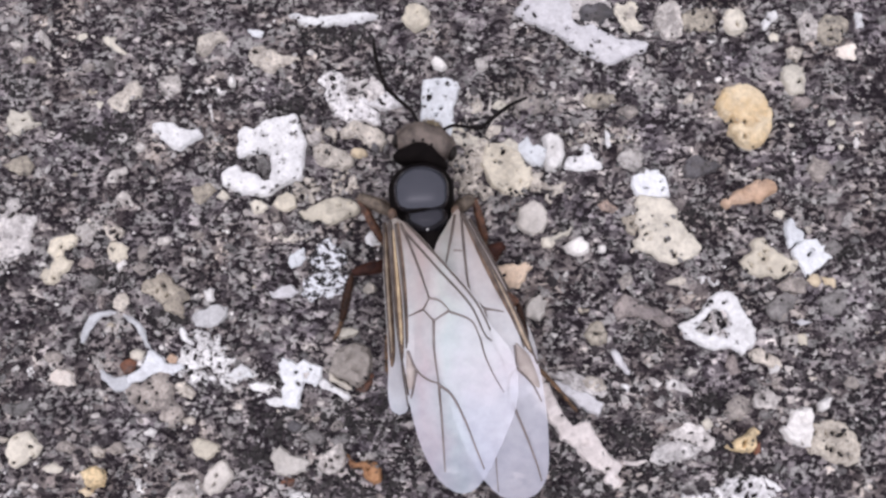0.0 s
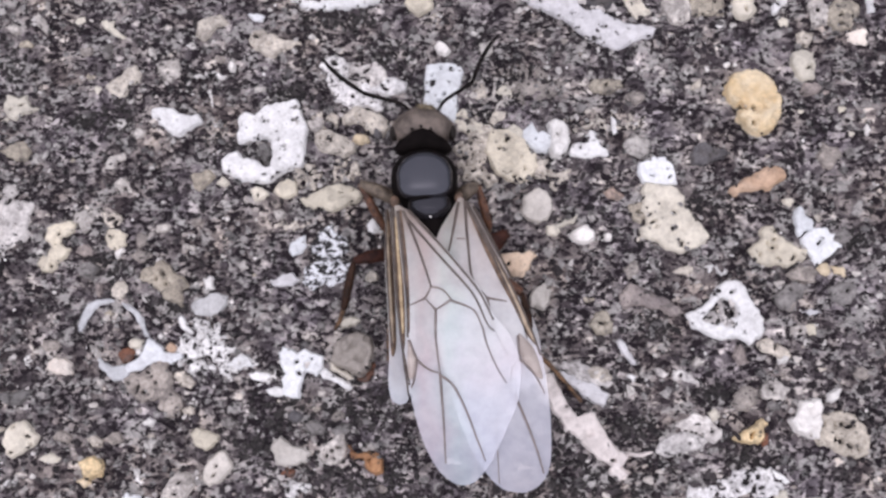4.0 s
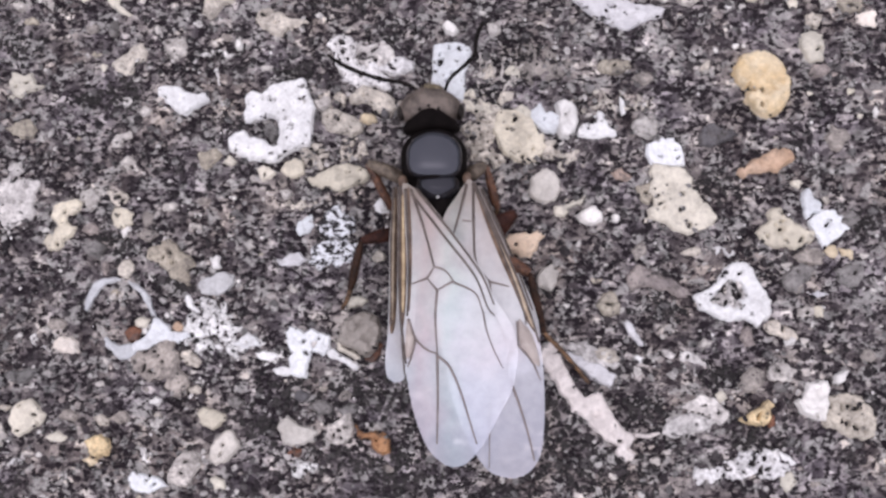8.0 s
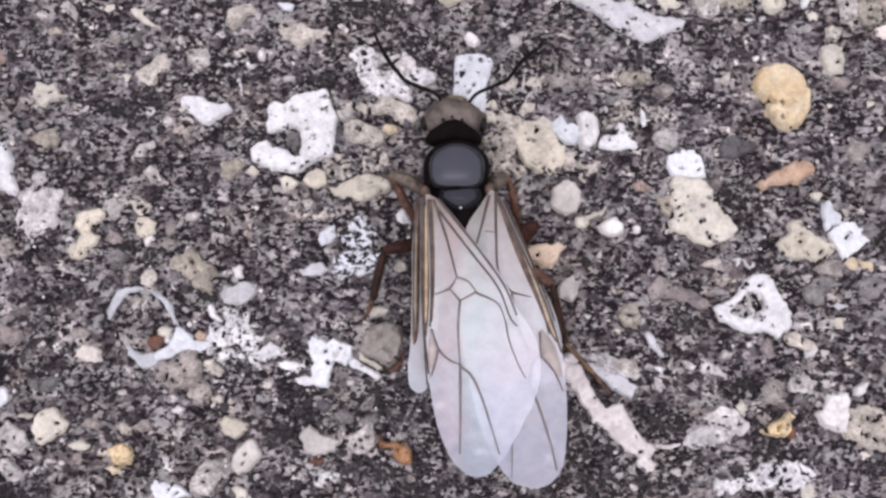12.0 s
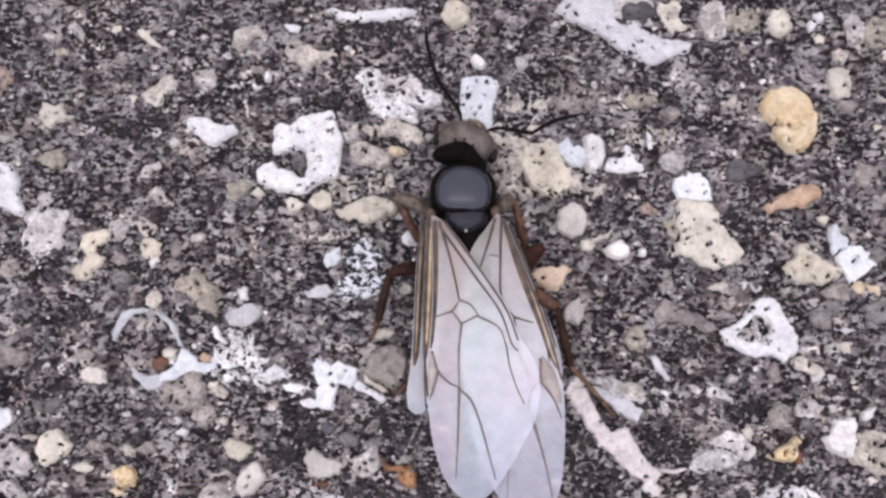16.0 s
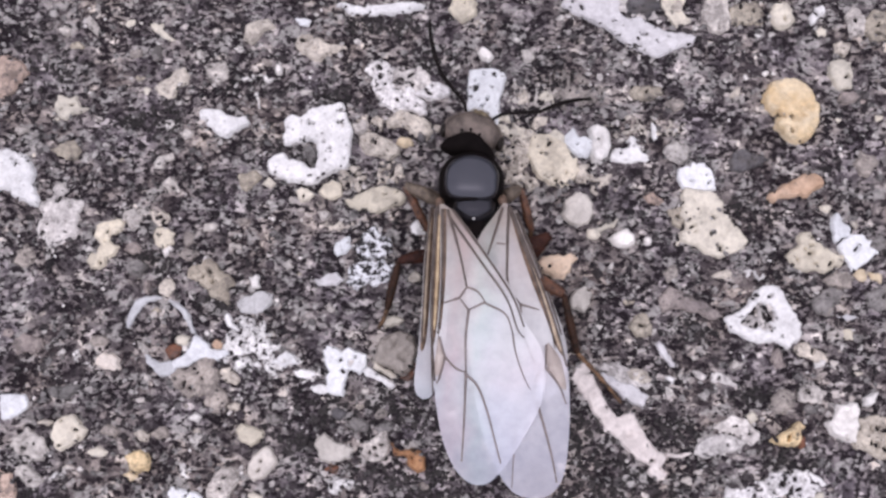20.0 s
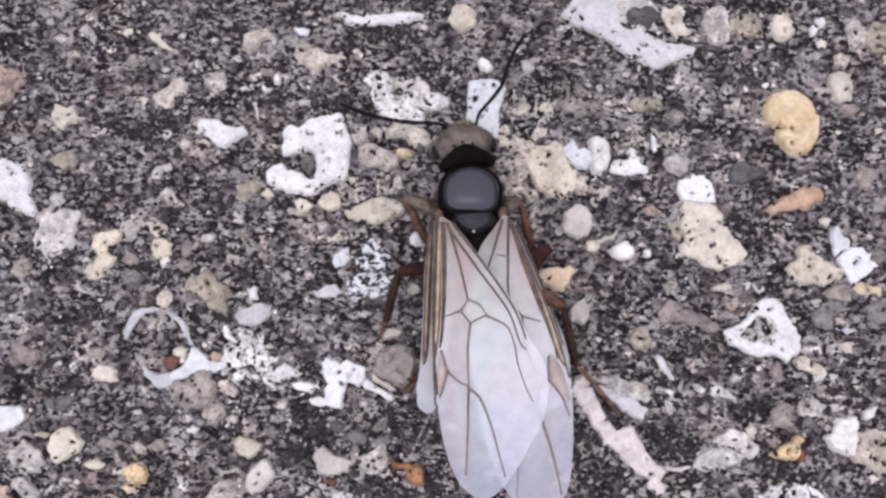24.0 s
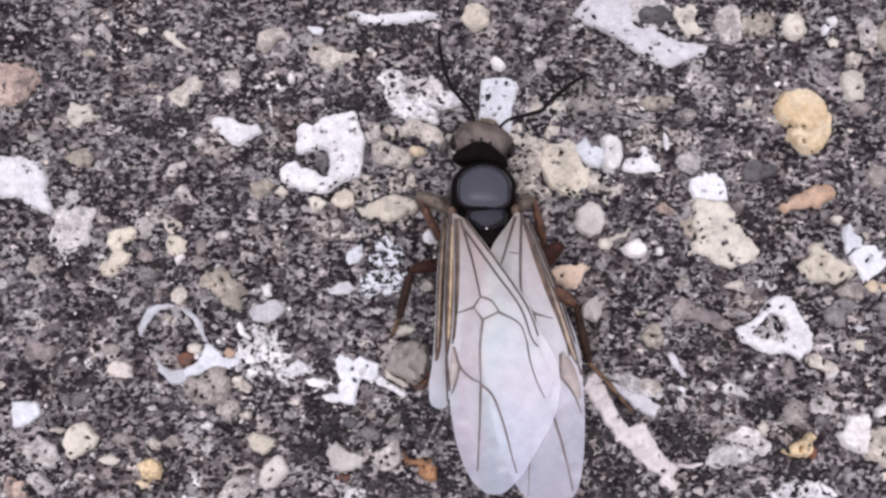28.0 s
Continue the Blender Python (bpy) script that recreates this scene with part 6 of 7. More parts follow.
pebble([(-6.4, -1.26), (-6.25, -1.05), (-5.98, -0.95), (-5.69, -0.9), (-5.42, -1.01), (-5.41, -1.21), (-5.67, -1.42), (-5.99, -1.52), (-6.3, -1.52)], CHALKGREY, 0.124, label='flat bluish-grey pebble in grey concrete')
pebble([(-8.66, -0.7), (-8.52, -0.5), (-8.29, -0.56), (-8.2, -0.83), (-8.39, -1.04), (-8.61, -0.93)], SAND, 0.087)
crust([(-12.85, 0.28), (-12.62, 0.5), (-12.36, 0.28), (-12.36, -0.07), (-12.63, -0.2), (-12.86, 0.02)], GREYTAN, 0.06, 'pale mottled crust on grey concrete', ragged=0.5)
pebble([(-7.74, 0.63), (-7.74, 0.52), (-7.83, 0.48), (-7.91, 0.43), (-8, 0.5), (-8.05, 0.63), (-7.98, 0.73), (-7.93, 0.85), (-7.84, 0.85), (-7.73, 0.78)], GREYTAN, 0.124)
stone(-8.17, 1.24, 0.06, 0.06, QUARTZ)
stone(-5.51, 1.28, 0.08, 0.08, QUARTZ)
stone(-4.64, 1.23, 0.08, 0.08, PALE)
stone(-8.66, -0.4, 0.08, 0.05, QUARTZ)
stone(-4.65, 0.09, 0.06, 0.06, QUARTZ)
pebble([(-6.38, 0.44), (-6.41, 0.39), (-6.49, 0.35), (-6.62, 0.35), (-6.71, 0.39), (-6.74, 0.44), (-6.78, 0.5), (-6.61, 0.52), (-6.52, 0.5), (-6.42, 0.49)], PALE, 0.124)
pebble([(-9.3, 0.34), (-9.36, 0.24), (-9.44, 0.18), (-9.57, 0.19), (-9.66, 0.26), (-9.74, 0.34), (-9.67, 0.43), (-9.57, 0.49), (-9.46, 0.53), (-9.33, 0.46)], PINKGREY, 0.124)
pebble([(-9.04, -0.2), (-9.15, -0.35), (-9.25, -0.48), (-9.45, -0.45), (-9.54, -0.32), (-9.62, -0.2), (-9.62, -0.04), (-9.48, 0.06), (-9.3, 0.03), (-9.18, -0.07)], GREY, 0.124)
pebble([(-8.93, -0.75), (-8.92, -0.86), (-8.96, -0.96), (-9.03, -0.93), (-9.07, -0.85), (-9.09, -0.75), (-9.1, -0.63), (-9.05, -0.57), (-8.99, -0.57), (-8.93, -0.63)], PINKGREY, 0.124)
stone(-4.99, 1.82, 0.10, 0.15, PALE)
pebble([(-7.51, 0.22), (-7.62, 0.1), (-7.74, 0), (-7.91, 0.07), (-8.06, 0.12), (-8.17, 0.21), (-8.05, 0.32), (-7.96, 0.42), (-7.78, 0.38), (-7.6, 0.35)], GREYTAN, 0.124)
pebble([(-6.15, 1.18), (-6.23, 1.12), (-6.28, 1.06), (-6.41, 1.04), (-6.53, 1.09), (-6.5, 1.17), (-6.48, 1.24), (-6.4, 1.28), (-6.29, 1.31), (-6.19, 1.26)], GREYTAN, 0.124)
pebble([(-7.04, 0.97), (-7.06, 0.9), (-7.18, 0.89), (-7.28, 0.89), (-7.41, 0.9), (-7.42, 0.97), (-7.42, 1.04), (-7.29, 1.05), (-7.18, 1.09), (-7.08, 1.04)], PALE, 0.124)


# ---- the winged ant ----
ant = tagged(new("winged_ant"), "winged black ant with long whitish veined wings on concrete", "ant")
ant.location = (0.2 * MM, 0, 0)


def part(name, bm, material, parent, label="", at=(0, 0, 0)):
    me = bpy.data.meshes.new(name)
    bm.to_mesh(me)
    bm.free()
    me.materials.append(material)
    me.polygons.foreach_set("use_smooth", [True] * len(me.polygons))
    ob = new(name, me)
    ob.parent, ob.location = parent, Vector(at) * MM
    return tagged(ob, label)


def rounded(centre, radii, square=2.0, sub=4, dent=None):
    """An egg form; square over 2 flattens its top and steepens its sides."""
    bm = bmesh.new()
    bmesh.ops.create_icosphere(bm, subdivisions=sub, radius=1)
    for v in bm.verts:
        flat = math.hypot(v.co.x, v.co.y)
        rim, up = flat ** (2 / square), math.copysign(abs(v.co.z) ** (2 / square), v.co.z)
        c = Vector((v.co.x / max(flat, 1e-6) * rim, v.co.y / max(flat, 1e-6) * rim, up))
        if dent:
            c = dent(c)
        v.co = Vector([(o + r * k) * MM for o, r, k in zip(centre, radii, c)])
    return bm


def smooth_line(points, n):
    """Points along a soft curve through those given."""
    p = [np.array(q, dtype=float) for q in points]
    p = [2 * p[0] - p[1]] + p + [2 * p[-1] - p[-2]]
    out = []
    for k in range(len(p) - 3):
        for s in np.arange(n) / n:
            a, b, c, d = p[k:k + 4]
            out.append(0.5 * (2 * b + (c - a) * s + (2 * a - 5 * b + 4 * c - d) * s ** 2 + (3 * b - a - 3 * c + d) * s ** 3))
    return out + [p[-2]]


def tube(points, radii, sides=8):
    bm = bmesh.new()
    rings = []
    for k, p in enumerate(points):
        way = Vector(points[min(k + 1, len(points) - 1)] - points[max(k - 1, 0)]).normalized()
        u = way.cross(Vector((0.13, 0.21, 0.97))).normalized()
        w = way.cross(u)
        r = radii(k / (len(points) - 1))
        rings.append([bm.verts.new((Vector(p) + (u * math.cos(2 * math.pi * s / sides) + w * math.sin(2 * math.pi * s / sides)) * r) * MM) for s in range(sides)])
    for a, b in zip(rings, rings[1:]):
        for s in range(sides):
            bm.faces.new((a[s], a[(s + 1) % sides], b[(s + 1) % sides], b[s]))
    bm.faces.new(rings[0][::-1])
    bm.faces.new(rings[-1])
    bmesh.ops.recalc_face_normals(bm, faces=bm.faces)
    return bm


def hairs(bm, count, length, seed, up_only=False):
    """Short bristles that stand on a mesh's faces."""
    pick = random.Random(seed)
    faces = [f for f in bm.faces if not up_only or f.normal.z > 0.1]
    for f in [pick.choice(faces) for _ in range(count)]:
        foot = f.calc_center_median()
        lean = (f.normal + Vector([pick.uniform(-0.6, 0.6) for _ in range(3)])).normalized()
        side = lean.orthogonal().normalized() * 0.007 * MM
        other = lean.cross(side)
        tip = bm.verts.new(foot + lean * length * pick.uniform(0.6, 1.2) * MM)
        ring = [bm.verts.new(foot + side), bm.verts.new(foot - side * 0.5 + other * 0.87), bm.verts.new(foot - side * 0.5 - other * 0.87)]
        for k in range(3):
            bm.faces.new((ring[k], ring[(k + 1) % 3], tip))
    return bm


NECK = Vector((-0.03, 2.85, 1.30))
PIVOT = Vector((0.04, 1.11, 0.0))


def from_neck(x, y, z):
    return Vector((x, y, z)) - NECK


def blunt(rear):
    """Squares off the rear or the front of a rounded plan."""
    def shape(c):
        flat = math.hypot(c.x, c.y)
        if flat < 1e-6 or (c.y > 0) == rear:
            return c
        u, v = abs(c.x) / flat, abs(c.y) / flat
        k = 1 + (1 / (u ** 3.4 + v ** 3.4) ** (1 / 3.4) - 1) * min(1, 3 * v)
        return Vector((c.x * k, c.y * k, c.z))
    return shape


# body
def on_thorax(x, y, z):
    return x - PIVOT.x, y - PIVOT.y, z


thorax = part("thorax", rounded(on_thorax(0.0, 2.07, 1.25), (0.92, 0.73, 0.82), 2.7, 5, blunt(True)), OCCIPUT, ant, "black thorax", PIVOT)
part("shield", rounded(on_thorax(0.01, 1.98, 1.76), (0.76, 0.66, 0.36), 2.75, 5, blunt(True)), BLACK, thorax, "polished black domed shield of the thorax")
part("suture", tube(smooth_line([on_thorax(-0.50, 1.29, 1.80), on_thorax(0.0, 1.36, 1.93), on_thorax(0.56, 1.42, 1.84)], 8), lambda s: 0.01 + 0.035 * math.sin(math.pi * s), 8), OCCIPUT, thorax, "black groove behind the shield")
part("scutellum", rounded(on_thorax(0.11, 1.13, 1.30), (0.60, 0.46, 0.60), 2.8, 5, lambda c: blunt(False)(Vector((c.x * (1 + 0.46 * min(0, c.y)), c.y, c.z - 0.55 * max(0, -c.y - 0.2) ** 1.3)))), SATIN, thorax, "polished black scutellum")
part("thorax_base", rounded((0.07, 1.44, 0.95), (0.78, 1.05, 0.60)), OCCIPUT, ant)
part("propodeum", rounded((0.14, 0.82, 1.00), (0.44, 0.62, 0.62)), OCCIPUT, ant)
part("gaster", rounded((0.39, -1.15, 0.62), (0.62, 1.55, 0.5)), BLACK, ant, "black abdomen under the wings")
part("neck", rounded(NECK, (0.36, 0.3, 0.32), sub=3), OCCIPUT, ant)
# the glint is a small pale bead
part("spot", rounded(on_thorax(0.12, 0.83, 1.72), (0.03, 0.032, 0.04), sub=2), GLINT_SPOT, thorax, "tiny pale spot on the thorax, a painted glint")
part("tegula", rounded((-0.84, 1.32, 1.55), (0.13, 0.17, 0.1), sub=2), TEGULA, ant)
part("tegula", rounded((0.91, 1.40, 1.55), (0.13, 0.17, 0.1), sub=2), TEGULA, ant)

# head
head = part("head", hairs(rounded(from_neck(-0.07, 3.52, 1.15), (0.89, 0.58, 0.56), 2.3, dent=lambda c: Vector((c.x * (1 - 0.3 * max(0, c.y - 0.1) ** 1.2), c.y, c.z))), 420, 0.08, 3, True), DULL, ant, "dull brown head", NECK)
# shade on the back of the head, put into a dark part
part("occiput", rounded(from_neck(-0.07, 3.04, 1.28), (0.70, 0.37, 0.54), 2.4, dent=lambda c: Vector((blunt(True)(c).x * (0.98 - 0.42 * c.y), blunt(True)(c).y * (1 if c.y < 0 else 0.6 + 0.44 * min(1, max(0, (0.95 - abs(c.x)) / 0.5))) + 0.05 * math.cos(11 * c.x) * max(0, c.y) + 0.08, c.z))), OCCIPUT, head, "back of the head, darkened in place of shade")
part("eye", rounded(from_neck(-0.87, 3.39, 1.20), (0.13, 0.24, 0.25), sub=3), EYE, head)
part("eye", rounded(from_neck(0.75, 3.36, 1.20), (0.13, 0.24, 0.25), sub=3), EYE, head)
part("face", hairs(rounded(from_neck(0.01, 3.97, 1.15), (0.34, 0.21, 0.42), sub=3), 160, 0.12, 5, True), FACE, head, "tan front of the head")
for spot in ((-0.36, 3.34, 1.66), (0.16, 3.34, 1.66), (-0.11, 3.41, 1.69)):
    part("ocellus", rounded(from_neck(*spot), (0.055, 0.05, 0.05), sub=2), EYE, head)

# legs
def leg(hip, knee, ankle, toe, thigh_stuff=FEMUR, shin_stuff=TIBIA, stout=1.0):
    hip, knee, ankle, toe = (np.array(q) for q in (hip, knee, ankle, toe))
    swell = lambda s: stout * (0.12 + 0.10 * math.sin(math.pi * min(1, 0.12 + s * 0.85)) - 0.03 * s)
    thigh = part("leg", hairs(tube(smooth_line([hip, hip * 0.45 + knee * 0.55 + (0, 0, 0.08), knee], 7), swell, 10), 110, 0.09, 1), thigh_stuff, ant, "red-brown leg")
    part("tibia", hairs(tube(smooth_line([knee, (knee + ankle) / 2 + (0, 0, 0.05), ankle], 7), lambda s: 0.07 + 0.055 * math.sin(math.pi * s * 0.9), 10), 150, 0.11, 2), shin_stuff, thigh, "amber-brown shin")
    foot = smooth_line([ankle, (ankle + toe) / 2 + (0.03, 0.03, -0.05), toe], 15)
    part("tarsus", tube(foot, lambda s: 0.062 - 0.018 * s + 0.014 * abs(math.sin(math.pi * s * 5)), 8), TIBIA, thigh)


leg((-0.73, 1.52, 0.80), (-1.83, 1.98, 1.00), (-1.18, 0.81, 0.45), (-0.93, 0.24, 0.10), FOREARM, REDSHIN)
leg((-0.81, 0.13, 0.60), (-1.98, -0.22, 1.00), (-2.31, -1.45, 0.40), (-2.57, -1.96, 0.06), RUSTLEG, FEMUR, 0.95)
leg((-0.50, -0.27, 0.60), (-0.95, -1.73, 0.80), (-0.99, -2.91, 0.40), (-0.88, -3.65, 0.06))
leg((0.84, 1.58, 0.80), (1.44, 1.90, 1.00), (1.76, 0.81, 0.45), (1.61, 0.16, 0.08), FOREARM, REDSHIN)
leg((1.07, -0.05, 0.60), (2.27, 0.56, 0.90), (1.70, -0.11, 0.45), (1.51, -0.72, 0.06), RUSTLEG, RUSTLEG, 1.2)
leg((1.38, -0.45, 0.60), (2.60, -1.12, 0.95), (2.98, -2.69, 0.50), (4.24, -4.04, 0.06), REDSHIN, FEMUR, 1.1)

# wings, which swing a little about the rear of the thorax
ROOT_Y = 1.12


def sag(x, y, lift):
    return lift + (y - ROOT_Y) * 0.118 + 0.05 * math.sin(2.1 * x + 0.5 * y) * min(1, max(0, (ROOT_Y - y) / 2))


def wing(name, lift, front, rear):
    """A membrane between its front and rear edges, both given from root to tip."""
    front, rear = (np.array(smooth_line([(*q, 0) for q in edge], 8)) for edge in (front, rear))
    top, tip = min(front[0][1], rear[0][1]), front[-1][1]
    bm = bmesh.new()
    rows = []
    for k in range(61):
        y = tip + (top - tip) * (1 - math.sin(math.pi / 2 * k / 60))
        xf, xr = (np.interp(-y, -edge[:, 1], edge[:, 0]) for edge in (front, rear))
        rows.append([bm.verts.new(Vector((x - PIVOT.x, y - PIVOT.y, sag(x, y, lift))) * MM) for x in np.linspace(xf, xr, 19)])
    for r, q in zip(rows, rows[1:]):
        for k in range(18):
            bm.faces.new((r[k], r[k + 1], q[k + 1], q[k]))
    bmesh.ops.remove_doubles(bm, verts=bm.verts, dist=1e-7)
    bmesh.ops.recalc_face_normals(bm, faces=bm.faces)
    return part(name, bm, MEMBRANE, ant, "whitish translucent wing with brown veins", PIVOT)


def vein(owner, lift, line, radius):
    pts = [np.array((x - PIVOT.x, y - PIVOT.y, sag(x, y, lift) + 0.012)) for x, y, _ in smooth_line([(*q, 0) for q in line], 6)]
    strong = line[0][1] > 0.8
    part("vein", tube(pts, lambda s: (1.0 if strong else 0.88) * radius * (1.2 - 0.6 * s), 6), VEIN if strong else PALE_VEIN, owner)


def stigma(owner, lift, rim, name="wing_spot", material=None, label="smoky brown spot on the wing's edge"):
    bm = bmesh.new()
    rim = smooth_line([(*q, 0) for q in rim + rim[:1]], 4)[:-1]
    for up in (0.008, 0.03):
        bm.faces.new([bm.verts.new(Vector((x - PIVOT.x, y - PIVOT.y, sag(x, y, lift) + up)) * MM) for x, y, _ in rim])
    bmesh.ops.bridge_loops(bm, edges=bm.edges)
    bmesh.ops.triangulate(bm, faces=bm.faces)
    bmesh.ops.recalc_face_normals(bm, faces=bm.faces)
    part(name, bm, material or STIGMA, owner, label)


hind_right = wing('hindwing', 1.28,
    [(1.31, 1.24), (1.97, -0.22), (2.42, -1.29), (2.73, -2.06), (2.87, -2.81), (2.71, -3.57), (2.41, -3.87)],
    [(0.97, 1.24), (0.82, -0.38), (1.12, -2.06), (1.57, -3.27), (2.02, -3.79), (2.41, -3.87)])
vein(hind_right, 1.28, [(1.31, 1.16), (1.94, -0.22), (2.39, -1.32), (2.68, -2.13)], 0.035)
hind_left = wing('hindwing', 1.40,
    [(-1.09, 1.21), (-1.20, -0.09), (-1.21, -1.47), (-1.24, -2.68), (-1.31, -3.43), (-1.26, -3.91), (-1.05, -4.09)],
    [(-0.80, 1.13), (-0.57, -0.40), (-0.49, -2.07), (-0.64, -3.28), (-0.81, -3.96), (-1.05, -4.09)])
vein(hind_left, 1.40, [(-1.08, 1.17), (-1.15, -0.09), (-1.16, -1.47), (-1.14, -2.53)], 0.035)
vein(hind_left, 1.40, [(-0.95, 1.13), (-0.84, -0.71), (-0.87, -2.68), (-0.79, -3.88)], 0.030)
stigma(hind_left, 1.38, [(-1.12, 1.10), (-1.00, 1.10), (-1.00, -0.40), (-1.01, -2.07), (-1.08, -2.68), (-1.19, -2.68), (-1.19, -1.47), (-1.18, -0.09)], "front_band", BAND, "dark brown band along the wing front")
stigma(hind_left, 1.40, [(-1.11, 1.10), (-1.06, 1.07), (-1.07, -0.40), (-1.09, -1.92), (-1.13, -2.45), (-1.16, -1.47), (-1.15, -0.09)], "front_edge", DULLEDGE, "amber-brown front edge of the wing")
fore_right = wing('forewing', 1.62,
    [(0.99, 1.36), (1.34, 0.77), (1.68, 0.01), (2.14, -1.05), (2.54, -2.11), (2.84, -3.01), (2.94, -4.05), (2.94, -5.09), (2.83, -5.98), (2.52, -6.45), (2.13, -6.62)],
    [(0.92, 1.34), (0.63, 0.90), (0.27, 0.32), (0.04, -0.75), (0.04, -2.11), (0.27, -3.46), (0.57, -4.79), (1.01, -5.83), (1.46, -6.42), (1.84, -6.58), (2.13, -6.62)])
vein(fore_right, 1.62, [(1.09, 1.23), (1.65, 0.01), (2.14, -1.08), (2.54, -2.14), (2.82, -3.04)], 0.045)
vein(fore_right, 1.62, [(1.24, 0.85), (1.87, -0.67), (2.32, -1.88), (2.49, -2.56)], 0.035)
vein(fore_right, 1.62, [(1.07, 1.23), (1.08, 0.01), (1.14, -0.90), (1.49, -1.43)], 0.035)
vein(fore_right, 1.62, [(1.49, -1.43), (2.02, -1.55)], 0.035)
vein(fore_right, 1.62, [(0.90, 1.20), (0.69, 0.39), (0.53, -0.17)], 0.035)
vein(fore_right, 1.62, [(0.78, 0.22), (1.07, 0.19)], 0.030)
vein(fore_right, 1.62, [(1.49, -1.43), (1.63, -2.26), (1.93, -3.01)], 0.030)
vein(fore_right, 1.62, [(2.24, -2.48), (2.25, -3.11)], 0.035)
vein(fore_right, 1.62, [(2.25, -3.11), (2.01, -3.38), (1.93, -3.98)], 0.030)
vein(fore_right, 1.62, [(2.03, -4.01), (2.30, -4.79), (2.52, -5.53), (2.66, -6.15)], 0.035)
vein(fore_right, 1.62, [(2.25, -3.11), (2.61, -3.53), (2.85, -4.05)], 0.035)
vein(fore_right, 1.62, [(1.49, -4.65), (1.46, -6.34)], 0.020)
stigma(fore_right, 1.60, [(1.05, 1.23), (1.27, 0.90), (1.75, -0.11), (2.17, -1.08), (2.56, -2.14), (2.74, -2.77), (2.50, -2.47), (2.17, -1.66), (1.79, -0.81), (1.42, 0.13)], "front_band", BAND, "dark brown band along the wing front")
stigma(fore_right, 1.62, [(1.36, 0.54), (1.94, -0.87), (2.41, -2.14), (2.68, -2.68), (2.50, -2.11), (2.10, -1.05), (1.61, 0.03)], "front_edge", DULLEDGE, "amber-brown front edge of the wing")
stigma(fore_right, 1.62, [(2.28, -2.41), (2.64, -2.86), (2.82, -3.68), (2.31, -3.13)])
fore_left = wing('forewing', 1.78,
    [(-0.82, 1.22), (-0.94, 0.58), (-0.97, -0.02), (-0.97, -1.23), (-0.92, -2.28), (-0.79, -3.33), (-0.68, -4.21), (-0.48, -5.10), (-0.14, -5.86), (0.26, -6.24), (0.52, -6.32)],
    [(-0.72, 1.19), (-0.34, 0.93), (0.50, -0.10), (1.25, -1.08), (1.63, -1.91), (2.07, -2.58), (2.24, -3.33), (2.11, -4.21), (1.78, -4.88), (1.38, -5.61), (1.05, -6.05), (0.78, -6.27), (0.52, -6.32)])
vein(fore_left, 1.78, [(-0.89, 1.12), (-0.93, -0.02), (-0.93, -1.23), (-0.88, -2.43), (-0.74, -3.62)], 0.045)
vein(fore_left, 1.78, [(-0.75, 1.04), (-0.69, -0.18), (-0.67, -1.38), (-0.71, -2.36)], 0.040)
vein(fore_left, 1.78, [(-0.61, 1.04), (-0.26, -0.02), (0.01, -1.05)], 0.035)
vein(fore_left, 1.78, [(0.01, -1.05), (0.31, -1.16), (0.53, -1.44)], 0.032)
vein(fore_left, 1.78, [(0.53, -1.44), (0.09, -1.67)], 0.032)
vein(fore_left, 1.78, [(0.09, -1.67), (-0.18, -1.35)], 0.032)
vein(fore_left, 1.78, [(-0.18, -1.35), (0.01, -1.05)], 0.032)
vein(fore_left, 1.78, [(-0.18, -1.35), (-0.59, -1.50)], 0.032)
vein(fore_left, 1.78, [(0.53, -1.47), (1.10, -1.76), (1.32, -2.28)], 0.032)
vein(fore_left, 1.78, [(1.32, -2.28), (1.40, -2.73), (1.62, -3.33), (1.84, -3.74)], 0.024)
vein(fore_left, 1.78, [(-0.47, 1.04), (0.50, -0.18), (1.25, -1.23), (1.61, -2.06)], 0.035)
vein(fore_left, 1.78, [(-0.60, 0.92), (0.35, -0.33), (1.10, -1.31), (1.43, -2.13), (1.62, -2.36)], 0.030)
vein(fore_left, 1.78, [(0.09, -1.67), (0.04, -2.43), (0.09, -3.35)], 0.035)
vein(fore_left, 1.78, [(-0.68, -2.43), (-0.49, -2.95), (-0.18, -3.25), (0.09, -3.35)], 0.038)
vein(fore_left, 1.78, [(-0.49, -2.95), (-0.61, -3.47), (-0.70, -3.70)], 0.035)
vein(fore_left, 1.78, [(0.09, -3.35), (0.10, -4.51), (0.08, -5.72)], 0.035)
vein(fore_left, 1.78, [(0.09, -3.40), (0.42, -3.70), (0.71, -4.36), (0.94, -5.10), (1.13, -5.72)], 0.035)
stigma(fore_left, 1.76, [(-0.93, 1.04), (-0.84, 1.04), (-0.78, 0.28), (-0.73, -0.93), (-0.74, -1.83), (-0.80, -2.58), (-0.86, -2.58), (-0.93, -1.53), (-0.94, -0.02)], "front_band", BAND, "dark brown band along the wing front")
stigma(fore_left, 1.76, [(-0.73, 1.01), (-0.66, 1.01), (-0.59, -0.18), (-0.59, -1.23), (-0.64, -2.13), (-0.68, -2.13), (-0.65, -1.23), (-0.67, -0.18)], "front_band", BAND, "dark brown band along the wing front")
stigma(fore_left, 1.78, [(-0.85, 0.86), (-0.81, 0.83), (-0.78, -0.18), (-0.77, -1.38), (-0.80, -2.16), (-0.85, -2.16), (-0.85, -1.23), (-0.85, -0.02)], "front_edge", EDGE, "amber-brown front edge of the wing")
stigma(fore_left, 1.78, [(-0.71, -2.40), (-0.53, -2.91), (-0.64, -3.44), (-0.77, -3.33)])

